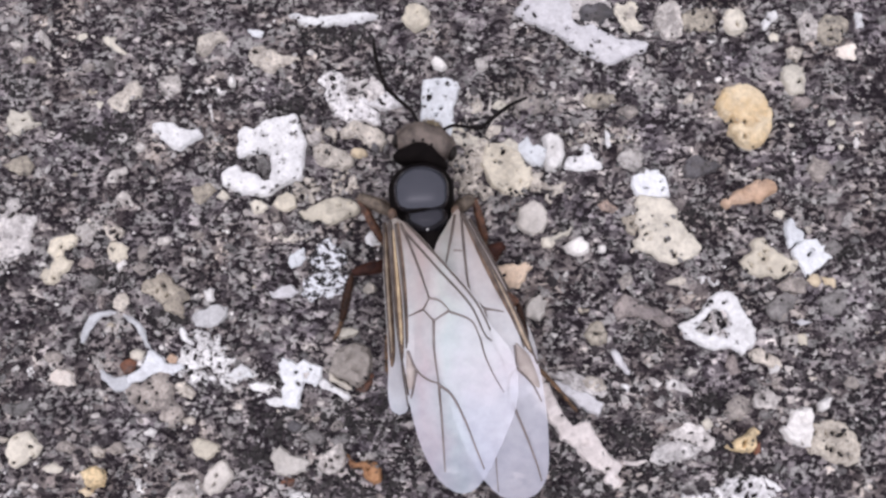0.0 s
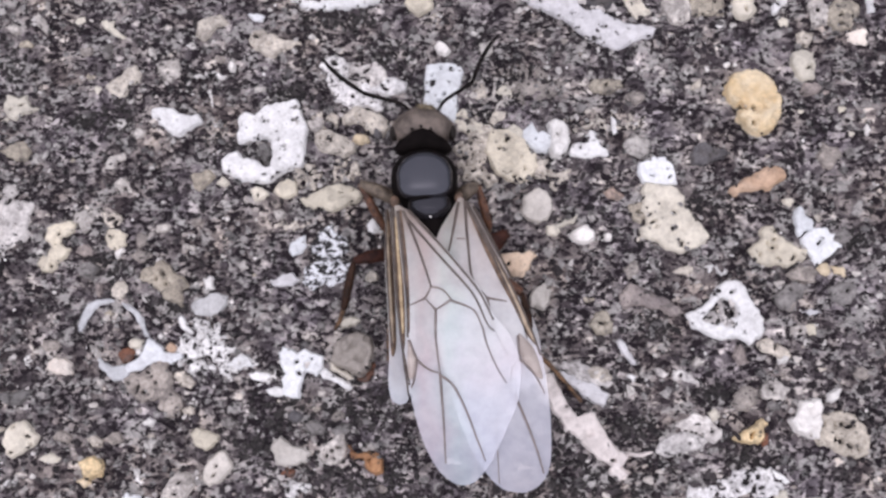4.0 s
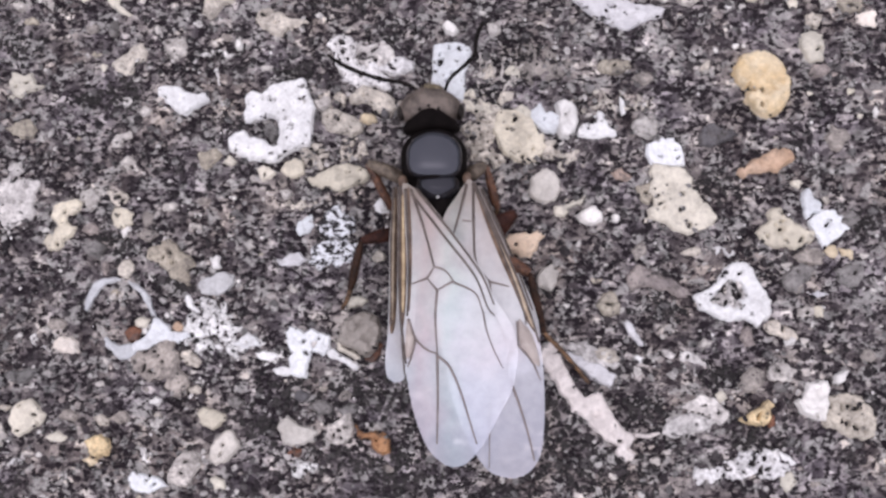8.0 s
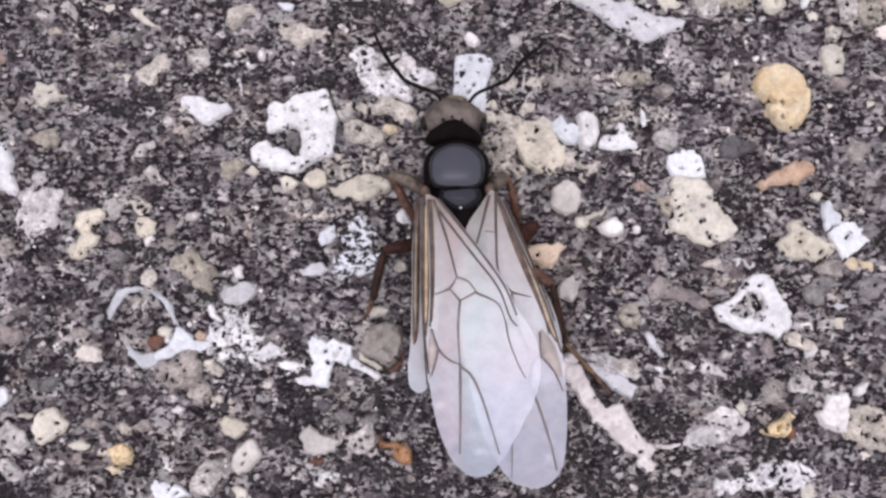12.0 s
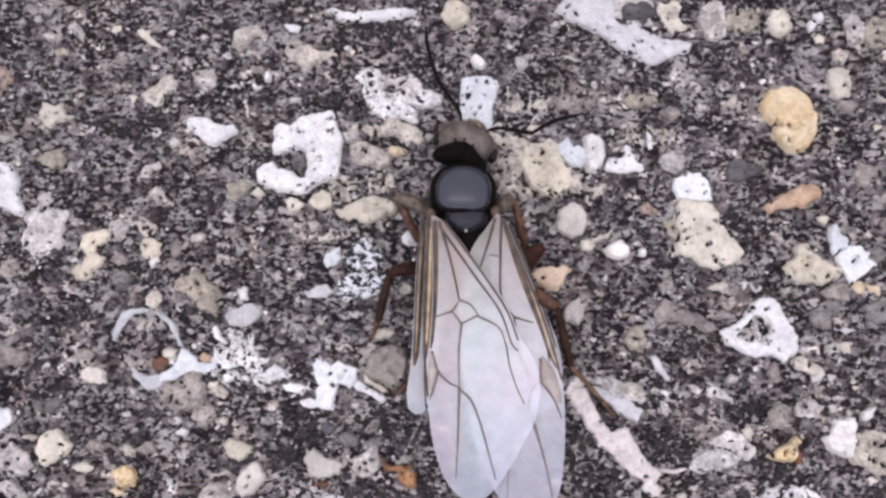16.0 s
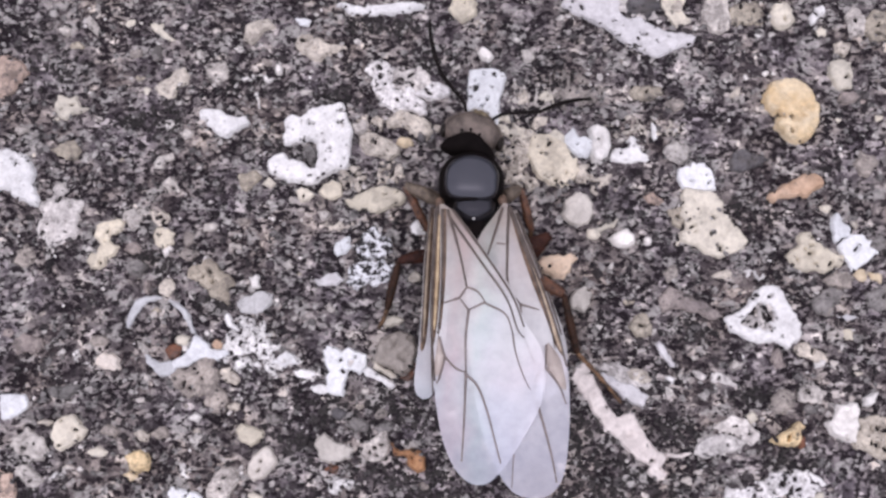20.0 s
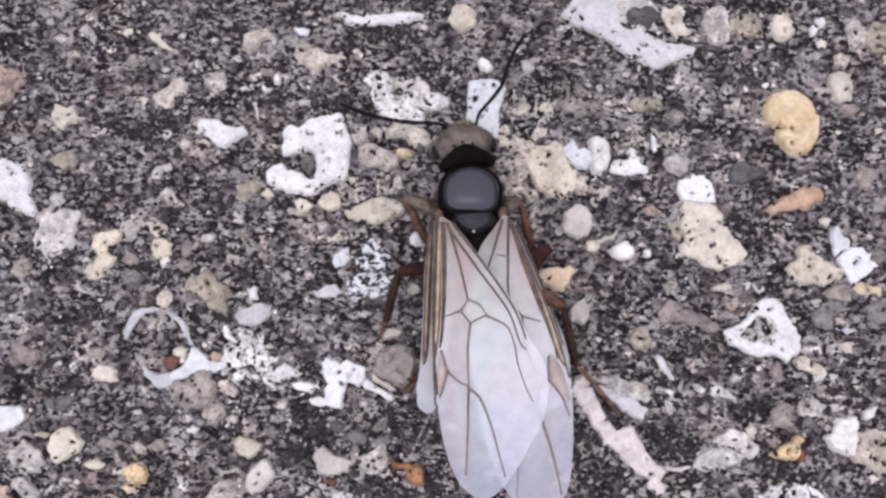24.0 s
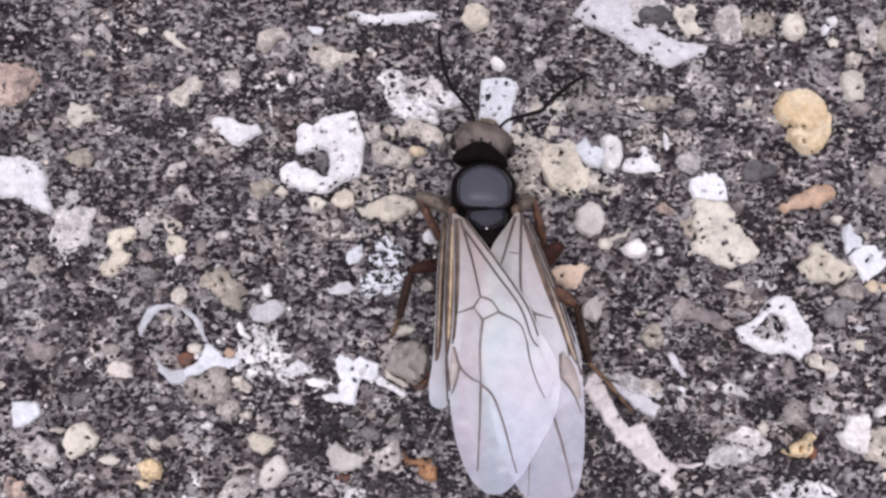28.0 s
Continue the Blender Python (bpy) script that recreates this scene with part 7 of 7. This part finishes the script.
# antennae: a stem hinged on the head, and a lash of short joints hinged on the stem
STEM, LASH = 1.44, 1.84


def antenna(side):
    stem = part("antenna", tube(smooth_line([(0, 0, 0), (STEM * 0.28, side * 0.10, 0.05), (STEM * 0.7, side * 0.03, 0.04), (STEM, 0, 0)], 8), lambda s: 0.042 + 0.022 * s, 8), FEELER, ant, "dark jointed antenna")
    beads = lambda s: 0.046 + 0.018 * math.sin(math.pi * min(1, s * 1.05)) + 0.007 * abs(math.sin(math.pi * s * 11)) - 0.012 * s
    lash = part("flagellum", tube(smooth_line([(0, 0, 0), (LASH * 0.35, 0.07, 0.03), (LASH * 0.7, 0.07, 0.03), (LASH, 0, 0)], 15), beads, 8), FEELER, stem, "", (STEM, 0, 0))
    return stem, lash


stem_left, lash_left = antenna(-1)
stem_right, lash_right = antenna(1)

# ---- grit: small stones, crumbs and black specks ----
rs = np.random.RandomState(11)


def depth(x, y):
    """How deep points lie in pebbles or lichen, and the height of what is on top there."""
    deep, z = np.full(len(x), -9.0), relief(x, y)
    for tp in tops:
        k = np.nonzero((x > tp.x0) & (x < tp.x1) & (y > tp.y0) & (y < tp.y1))[0]
        if len(k):
            f = tp.inside(x[k], y[k])
            deep[k] = np.maximum(deep[k], f)
            z[k] = np.where(f > 0, np.maximum(z[k], tp.height(x[k], y[k], f)), z[k])
    return deep, z


def scatter(name, count, sizes, flat, material, label, where, zones=None):
    x, y = rs.uniform(-15, 15, count), rs.uniform(-9.2, 10.8, count)
    if zones:
        spot = np.array(zones)[rs.randint(0, len(zones), count)]
        x, y = spot[:, 0] + 0.75 * spot[:, 2] * rs.normal(size=count), spot[:, 1] + 0.5 * spot[:, 2] * rs.normal(size=count)
    deep, z = depth(x, y)
    keep = where(deep, soft_noise(x, y, 0.9, 9), soft_noise(x, y, 1.6, 12))
    x, y, z = x[keep], y[keep], z[keep]
    n = len(x)
    bm = bmesh.new()
    bmesh.ops.create_icosphere(bm, subdivisions=1, radius=1)
    base = np.array([v.co[:] for v in bm.verts])
    faces = np.array([[v.index for v in f.verts] for f in bm.faces])
    bm.free()
    r = sizes[0] + (sizes[1] - sizes[0]) * rs.rand(n) ** 2.2
    v = base[None] * (1 + 0.22 * rs.normal(size=(n, len(base), 1)))
    v *= (r[:, None] * rs.uniform(0.65, 1.35, (n, 3)))[:, None]
    v[:, :, 2] *= flat
    a = rs.uniform(0, 6.28, n)
    c, s = np.cos(a)[:, None], np.sin(a)[:, None]
    v = np.stack([v[:, :, 0] * c - v[:, :, 1] * s, v[:, :, 0] * s + v[:, :, 1] * c, v[:, :, 2]], -1)
    v += np.stack([x, y, z + 0.15 * r * flat], -1)[:, None]
    f = (faces[None] + (np.arange(n) * len(base))[:, None, None]).reshape(-1, 3)
    ob = new(name, mesh_of(name, v.reshape(-1, 3) * MM, f, material, False))
    ob.parent = ground
    tagged(ob, label, kind="stuff")
    return ob


KINDS = [GREYTAN, PALE, GREY, PINKGREY, TAN, GREYTAN, PALE, GREY, SAND, GREYTAN, PINKGREY, GREY]
made = 0
while made < 100:
    x, y = rs.uniform(-14, 14), rs.uniform(-8.5, 10)
    r = 0.07 + 0.15 * rs.rand() ** 1.8
    if depth(np.array([x]), np.array([y]))[0][0] < -0.35:
        stone(x, y, r, r * rs.uniform(0.6, 1.0), KINDS[made % len(KINDS)], made)
        made += 1
scatter("cement_grit", 8000, (0.05, 0.14), 0.5, GRIT, "fine grey cement grit", lambda d, n, m: (d < 0.05) & (m > -0.12))
scatter("edge_grit", 14000, (0.03, 0.09), 0.45, GRIT, "grit lodged round the pebbles", lambda d, n, m: (d > -0.15) & (d < 0.11 + 0.3 * m))
scatter("black_specks", 14000, (0.022, 0.075), 0.4, SOOT, "tiny black lichen specks", lambda d, n, m: (d > -0.05) & (d < 0.06 + 0.28 * m))
scatter("dark_dots", 6000, (0.05, 0.115), 0.35, DUSK, "small dark lichen dots", lambda d, n, m: (d < 0.0) & (n + m > 0.0))
scatter("lichen_crumbs", 4000, (0.03, 0.10), 0.4, CRUMB, "pale crumbs of lichen", lambda d, n, m: (d > -0.9) & (d < 0.05) & (m > 0.05))
# places with black lichen, or painted shade by the wings: x, y and reach
DARK_ZONES = [(-11.97, 5.82, 0.56), (-8.69, 4.33, 0.47), (-5.54, 3.54, 0.54), (-3.9, 5.05, 0.47), (-2.93, 7.24, 0.43), (-1.17, 6.03, 0.43), (8.12, 1.49, 0.5), (12.16, 0.49, 0.43), (-8.98, -0.11, 0.45), (-6.95, -1.17, 0.36), (8.92, -5.61, 0.58), (8.04, -3.86, 0.39), (-1.72, -4.21, 0.69), (-1.04, -6.36, 0.67), (-3.65, -4.14, 0.48), (-11.81, -6.63, 0.65), (2.92, 5.6, 0.42), (6.56, -2, 0.48), (-9.74, 4.2, 0.28), (-1.79, 7.25, 0.32)]
# these zones darken the ground round the wings in place of their shadow
DARK_ZONES += [(-1.37, -6.13, 0.9), (3.29, -5.65, 0.9), (3.15, -4.72, 0.5), (-1.63, -4.28, 0.9), (-0.51, -6.73, 0.9), (4.28, -6.4, 0.8), (2.27, -6.79, 0.9), (5.35, -6.55, 0.8), (-2.53, -6.06, 0.7), (-4.43, -5.14, 0.6), (5.88, -4.79, 0.6)]
scatter("lichen_and_shade", 3300, (0.03, 0.10), 0.35, SOOT, "spreading black lichen, and painted shade around the wings", lambda d, n, m: d < 0.0, DARK_ZONES)
scatter("bright_grains", 700, (0.018, 0.05), 0.6, GLINT, "tiny bright quartz grains", lambda d, n, m: (d < 0.0) & (m > -0.1))


# ---- what moves ----
def nod(turn):
    return pose(*NECK * MM, 0, 0, turn)


def fan(turn):
    return pose(*PIVOT * MM, 0, 0, turn)


def stem_at(socket, turn, heading, rise):
    """A stem's pose, its socket carried round by the head's turn."""
    at = NECK + Matrix.Rotation(radians(turn), 3, "Z") @ (Vector(socket) - NECK)
    return pose(*at * MM, 0, -rise, heading)


def lash_on(heading, rise, lash_heading, lash_rise):
    """A lash's pose on the end of a stem with that heading and rise."""
    flick = pose(0, 0, 0, 0, -rise, heading).to_3x3().inverted() @ pose(0, 0, 0, 0, -lash_rise, lash_heading).to_3x3()
    return Matrix.Translation((STEM * MM, 0, 0)) @ flick.to_4x4()


SOCKET_LEFT, SOCKET_RIGHT = (-0.36, 3.93, 1.35), (0.35, 3.92, 1.35)


def motions():
    walk(head, [
        (0, nod(-13)),
        (0.5, nod(-6)),
        (1, nod(5)),
        (1.5, nod(9)),
        (2, nod(8)),
        (2.5, nod(-2)),
        (4.5, nod(1)),
        (5, nod(-11)),
        (5.5, nod(-16)),
        (6, nod(-23)),
        (6.5, nod(-23)),
        (7, nod(-18)),
        (7.5, nod(-2)),
        (8, nod(2)),
        (8.5, nod(-3)),
        (9, nod(10)),
        (9.5, nod(9)),
        (10, nod(1)),
        (10.5, nod(3)),
        (11, nod(-3)),
        (11.5, nod(-0)),
        (13.5, nod(-6)),
        (14, nod(-11)),
        (14.5, nod(-6)),
        (15, nod(-18)),
        (15.5, nod(-8)),
        (16, nod(-18)),
        (16.5, nod(-23)),
        (17, nod(-10)),
        (17.5, nod(-3)),
        (18, nod(-16)),
        (18.5, nod(-23)),
        (19, nod(-2)),
        (19.5, nod(-4)),
        (20, nod(-14)),
        (20.5, nod(-14)),
        (21, nod(-20)),
        (21.5, nod(-14)),
        (23.5, nod(18)),
        (24, nod(9)),
        (24.5, nod(0)),
        (25, nod(-2)),
        (25.5, nod(-16)),
        (26, nod(-11)),
        (26.5, nod(-7)),
        (27, nod(-7)),
        (27.5, nod(-19)),
        (28, nod(-7)),
    ])
    sway = [(0, 3.9), (0.5, 3.8), (1, 4.0), (1.5, 4.0), (2, 3.9), (2.5, 3.6), (4.5, 3.3), (5, 2.7), (5.5, 1.5), (6, 0.1), (6.5, -1.5), (7, -1.8), (7.5, -0.8), (8, -0.1), (8.5, -0.6), (9, 0.5), (9.5, 0.7), (10, 0.2), (10.5, 0.4), (11, 0.0), (11.5, 0.1), (13.5, -0.6), (14, -1.2), (14.5, -1.0), (15, -1.3), (15.5, -0.7), (16, -1.9), (16.5, -3.5), (17, -3.0), (17.5, -2.0), (18, -2.9), (18.5, -3.3), (19, -2.1), (19.5, -2.1), (20, -2.5), (20.5, -2.6), (21, -1.9), (21.5, -2.1), (23.5, -1.8), (24, -1.3), (24.5, -1.2), (25, -1.1), (25.5, -1.2), (26, -1.7), (26.5, -1.0), (27, -1.5), (27.5, -1.7), (28, -1.6)]
    for wing_part in (fore_left, fore_right, hind_left, hind_right):
        walk(wing_part, [(t, fan(turn)) for t, turn in sway])
    walk(thorax, [(t, fan(0.85 * turn - 0.8)) for t, turn in sway])
    walk(stem_left, [
        (0, stem_at(SOCKET_LEFT, -13, 137, 35)),
        (0.5, stem_at(SOCKET_LEFT, -6, 157, 10)),
        (1, stem_at(SOCKET_LEFT, 5, 165, 10)),
        (1.5, stem_at(SOCKET_LEFT, 9, 176, 10)),
        (2, stem_at(SOCKET_LEFT, 8, 171, 10)),
        (2.5, stem_at(SOCKET_LEFT, -2, 157, 40)),
        (4.5, stem_at(SOCKET_LEFT, 1, 162, 10)),
        (5, stem_at(SOCKET_LEFT, -11, 149, 40)),
        (5.5, stem_at(SOCKET_LEFT, -16, 134, 40)),
        (6, stem_at(SOCKET_LEFT, -23, 117, 40)),
        (6.5, stem_at(SOCKET_LEFT, -23, 110, 40)),
        (7, stem_at(SOCKET_LEFT, -18, 99, 40)),
        (7.5, stem_at(SOCKET_LEFT, -2, 172, 40)),
        (8, stem_at(SOCKET_LEFT, 2, 171, 29)),
        (8.5, stem_at(SOCKET_LEFT, -3, 155, 40)),
        (9, stem_at(SOCKET_LEFT, 10, 168, 37)),
        (9.5, stem_at(SOCKET_LEFT, 9, 169, 10)),
        (10, stem_at(SOCKET_LEFT, 1, 139, 40)),
        (10.5, stem_at(SOCKET_LEFT, 3, 155, 36)),
        (11, stem_at(SOCKET_LEFT, -3, 149, 40)),
        (11.5, stem_at(SOCKET_LEFT, -0, 163, 40)),
        (13.5, stem_at(SOCKET_LEFT, -6, 143, 40)),
        (14, stem_at(SOCKET_LEFT, -11, 112, 40)),
        (14.5, stem_at(SOCKET_LEFT, -6, 124, 40)),
        (15, stem_at(SOCKET_LEFT, -18, 125, 40)),
        (15.5, stem_at(SOCKET_LEFT, -8, 151, 34)),
        (16, stem_at(SOCKET_LEFT, -18, 125, 40)),
        (16.5, stem_at(SOCKET_LEFT, -23, 108, 40)),
        (17, stem_at(SOCKET_LEFT, -10, 128, 40)),
        (17.5, stem_at(SOCKET_LEFT, -3, 170, 40)),
        (18, stem_at(SOCKET_LEFT, -16, 128, 40)),
        (18.5, stem_at(SOCKET_LEFT, -23, 122, 40)),
        (19, stem_at(SOCKET_LEFT, -2, 181, 29)),
        (19.5, stem_at(SOCKET_LEFT, -4, 148, 40)),
        (20, stem_at(SOCKET_LEFT, -14, 130, 40)),
        (20.5, stem_at(SOCKET_LEFT, -14, 125, 40)),
        (21, stem_at(SOCKET_LEFT, -20, 162, 34)),
        (21.5, stem_at(SOCKET_LEFT, -14, 134, 40)),
        (23.5, stem_at(SOCKET_LEFT, 18, 198, 34)),
        (24, stem_at(SOCKET_LEFT, 9, 174, 10)),
        (24.5, stem_at(SOCKET_LEFT, 0, 152, 10)),
        (25, stem_at(SOCKET_LEFT, -2, 153, 17)),
        (25.5, stem_at(SOCKET_LEFT, -16, 132, 34)),
        (26, stem_at(SOCKET_LEFT, -11, 127, 40)),
        (26.5, stem_at(SOCKET_LEFT, -7, 158, 33)),
        (27, stem_at(SOCKET_LEFT, -7, 144, 40)),
        (27.5, stem_at(SOCKET_LEFT, -19, 128, 40)),
        (28, stem_at(SOCKET_LEFT, -7, 130, 40)),
    ])
    walk(lash_left, [
        (0, lash_on(137, 35, 103, -18)),
        (0.5, lash_on(157, 10, 136, -20)),
        (1, lash_on(165, 10, 141, -21)),
        (1.5, lash_on(176, 10, 150, -20)),
        (2, lash_on(171, 10, 147, -12)),
        (2.5, lash_on(157, 40, 111, -18)),
        (4.5, lash_on(162, 10, 139, -19)),
        (5, lash_on(149, 40, 110, -10)),
        (5.5, lash_on(134, 40, 96, -11)),
        (6, lash_on(117, 40, 89, -18)),
        (6.5, lash_on(110, 40, 90, -10)),
        (7, lash_on(99, 40, 90, -15)),
        (7.5, lash_on(172, 40, 148, -10)),
        (8, lash_on(171, 29, 144, -27)),
        (8.5, lash_on(155, 40, 114, -10)),
        (9, lash_on(168, 37, 131, -20)),
        (9.5, lash_on(169, 10, 146, -10)),
        (10, lash_on(139, 40, 98, -28)),
        (10.5, lash_on(155, 36, 120, -20)),
        (11, lash_on(149, 40, 119, -10)),
        (11.5, lash_on(163, 40, 120, -10)),
        (13.5, lash_on(143, 40, 104, -31)),
        (14, lash_on(112, 40, 101, -22)),
        (14.5, lash_on(124, 40, 104, -14)),
        (15, lash_on(125, 40, 103, -10)),
        (15.5, lash_on(151, 34, 122, -21)),
        (16, lash_on(125, 40, 102, -13)),
        (16.5, lash_on(108, 40, 95, -14)),
        (17, lash_on(128, 40, 114, -21)),
        (17.5, lash_on(170, 40, 145, -12)),
        (18, lash_on(128, 40, 100, -21)),
        (18.5, lash_on(122, 40, 101, -20)),
        (19, lash_on(181, 29, 162, -10)),
        (19.5, lash_on(148, 40, 127, -18)),
        (20, lash_on(130, 40, 101, -10)),
        (20.5, lash_on(125, 40, 102, -15)),
        (21, lash_on(162, 34, 128, -34)),
        (21.5, lash_on(134, 40, 108, -27)),
        (23.5, lash_on(198, 34, 180, -10)),
        (24, lash_on(174, 10, 160, -10)),
        (24.5, lash_on(152, 10, 127, -20)),
        (25, lash_on(153, 17, 124, -10)),
        (25.5, lash_on(132, 34, 107, -10)),
        (26, lash_on(127, 40, 104, -10)),
        (26.5, lash_on(158, 33, 120, -26)),
        (27, lash_on(144, 40, 115, -18)),
        (27.5, lash_on(128, 40, 96, -10)),
        (28, lash_on(130, 40, 100, -12)),
    ])
    walk(stem_right, [
        (0, stem_at(SOCKET_RIGHT, -13, -14, 40)),
        (0.5, stem_at(SOCKET_RIGHT, -6, 25, 40)),
        (1, stem_at(SOCKET_RIGHT, 5, 35, 40)),
        (1.5, stem_at(SOCKET_RIGHT, 9, 43, 40)),
        (2, stem_at(SOCKET_RIGHT, 8, 41, 40)),
        (2.5, stem_at(SOCKET_RIGHT, -2, 3, 40)),
        (4.5, stem_at(SOCKET_RIGHT, 1, 34, 40)),
        (5, stem_at(SOCKET_RIGHT, -11, 1, 40)),
        (5.5, stem_at(SOCKET_RIGHT, -16, -9, 40)),
        (6, stem_at(SOCKET_RIGHT, -23, -13, 40)),
        (6.5, stem_at(SOCKET_RIGHT, -23, -10, 31)),
        (7, stem_at(SOCKET_RIGHT, -18, 0, 35)),
        (7.5, stem_at(SOCKET_RIGHT, -2, 35, 40)),
        (8, stem_at(SOCKET_RIGHT, 2, 41, 40)),
        (8.5, stem_at(SOCKET_RIGHT, -3, 3, 36)),
        (9, stem_at(SOCKET_RIGHT, 10, 42, 40)),
        (9.5, stem_at(SOCKET_RIGHT, 9, 76, 40)),
        (10, stem_at(SOCKET_RIGHT, 1, 18, 35)),
        (10.5, stem_at(SOCKET_RIGHT, 3, 23, 40)),
        (11, stem_at(SOCKET_RIGHT, -3, -10, 21)),
        (11.5, stem_at(SOCKET_RIGHT, -0, 5, 40)),
        (13.5, stem_at(SOCKET_RIGHT, -6, 28, 35)),
        (14, stem_at(SOCKET_RIGHT, -11, 12, 28)),
        (14.5, stem_at(SOCKET_RIGHT, -6, 15, 10)),
        (15, stem_at(SOCKET_RIGHT, -18, -4, 30)),
        (15.5, stem_at(SOCKET_RIGHT, -8, 8, 35)),
        (16, stem_at(SOCKET_RIGHT, -18, -12, 28)),
        (16.5, stem_at(SOCKET_RIGHT, -23, -13, 10)),
        (17, stem_at(SOCKET_RIGHT, -10, 6, 10)),
        (17.5, stem_at(SOCKET_RIGHT, -3, 24, 35)),
        (18, stem_at(SOCKET_RIGHT, -16, 1, 23)),
        (18.5, stem_at(SOCKET_RIGHT, -23, 7, 22)),
        (19, stem_at(SOCKET_RIGHT, -2, 35, 40)),
        (19.5, stem_at(SOCKET_RIGHT, -4, 21, 38)),
        (20, stem_at(SOCKET_RIGHT, -14, 5, 18)),
        (20.5, stem_at(SOCKET_RIGHT, -14, 4, 10)),
        (21, stem_at(SOCKET_RIGHT, -20, 19, 40)),
        (21.5, stem_at(SOCKET_RIGHT, -14, 9, 27)),
        (23.5, stem_at(SOCKET_RIGHT, 18, 49, 32)),
        (24, stem_at(SOCKET_RIGHT, 9, 51, 40)),
        (24.5, stem_at(SOCKET_RIGHT, 0, 23, 40)),
        (25, stem_at(SOCKET_RIGHT, -2, 27, 40)),
        (25.5, stem_at(SOCKET_RIGHT, -16, 3, 40)),
        (26, stem_at(SOCKET_RIGHT, -11, 8, 10)),
        (26.5, stem_at(SOCKET_RIGHT, -7, 17, 40)),
        (27, stem_at(SOCKET_RIGHT, -7, 12, 40)),
        (27.5, stem_at(SOCKET_RIGHT, -19, -8, 32)),
        (28, stem_at(SOCKET_RIGHT, -7, 10, 37)),
    ])
    walk(lash_right, [
        (0, lash_on(-14, 40, 40, -20)),
        (0.5, lash_on(25, 40, 92, -45)),
        (1, lash_on(35, 40, 67, -19)),
        (1.5, lash_on(43, 40, 68, -22)),
        (2, lash_on(41, 40, 65, -21)),
        (2.5, lash_on(3, 40, 43, -17)),
        (4.5, lash_on(34, 40, 69, -19)),
        (5, lash_on(1, 40, 45, -19)),
        (5.5, lash_on(-9, 40, 27, -28)),
        (6, lash_on(-13, 40, 25, -19)),
        (6.5, lash_on(-10, 31, 35, -39)),
        (7, lash_on(0, 35, 32, -22)),
        (7.5, lash_on(35, 40, 77, -37)),
        (8, lash_on(41, 40, 79, -39)),
        (8.5, lash_on(3, 36, 31, -11)),
        (9, lash_on(42, 40, 64, -10)),
        (9.5, lash_on(76, 40, 86, -48)),
        (10, lash_on(18, 35, 49, -10)),
        (10.5, lash_on(23, 40, 63, -27)),
        (11, lash_on(-10, 21, 18, -17)),
        (11.5, lash_on(5, 40, 40, -28)),
        (13.5, lash_on(28, 35, 55, -14)),
        (14, lash_on(12, 28, 37, -17)),
        (14.5, lash_on(15, 10, 38, -10)),
        (15, lash_on(-4, 30, 14, -10)),
        (15.5, lash_on(8, 35, 42, -11)),
        (16, lash_on(-12, 28, 31, -29)),
        (16.5, lash_on(-13, 10, 5, -10)),
        (17, lash_on(6, 10, 30, -14)),
        (17.5, lash_on(24, 35, 50, -10)),
        (18, lash_on(1, 23, 37, -19)),
        (18.5, lash_on(7, 22, 30, -15)),
        (19, lash_on(35, 40, 62, -10)),
        (19.5, lash_on(21, 38, 56, -10)),
        (20, lash_on(5, 18, 23, -25)),
        (20.5, lash_on(4, 10, 20, -23)),
        (21, lash_on(19, 40, 46, -18)),
        (21.5, lash_on(9, 27, 42, -20)),
        (23.5, lash_on(49, 32, 73, -12)),
        (24, lash_on(51, 40, 68, -10)),
        (24.5, lash_on(23, 40, 64, -23)),
        (25, lash_on(27, 40, 59, -15)),
        (25.5, lash_on(3, 40, 44, -18)),
        (26, lash_on(8, 10, 29, -23)),
        (26.5, lash_on(17, 40, 55, -24)),
        (27, lash_on(12, 40, 47, -13)),
        (27.5, lash_on(-8, 32, 29, -21)),
        (28, lash_on(10, 37, 42, -10)),
    ])


motions()
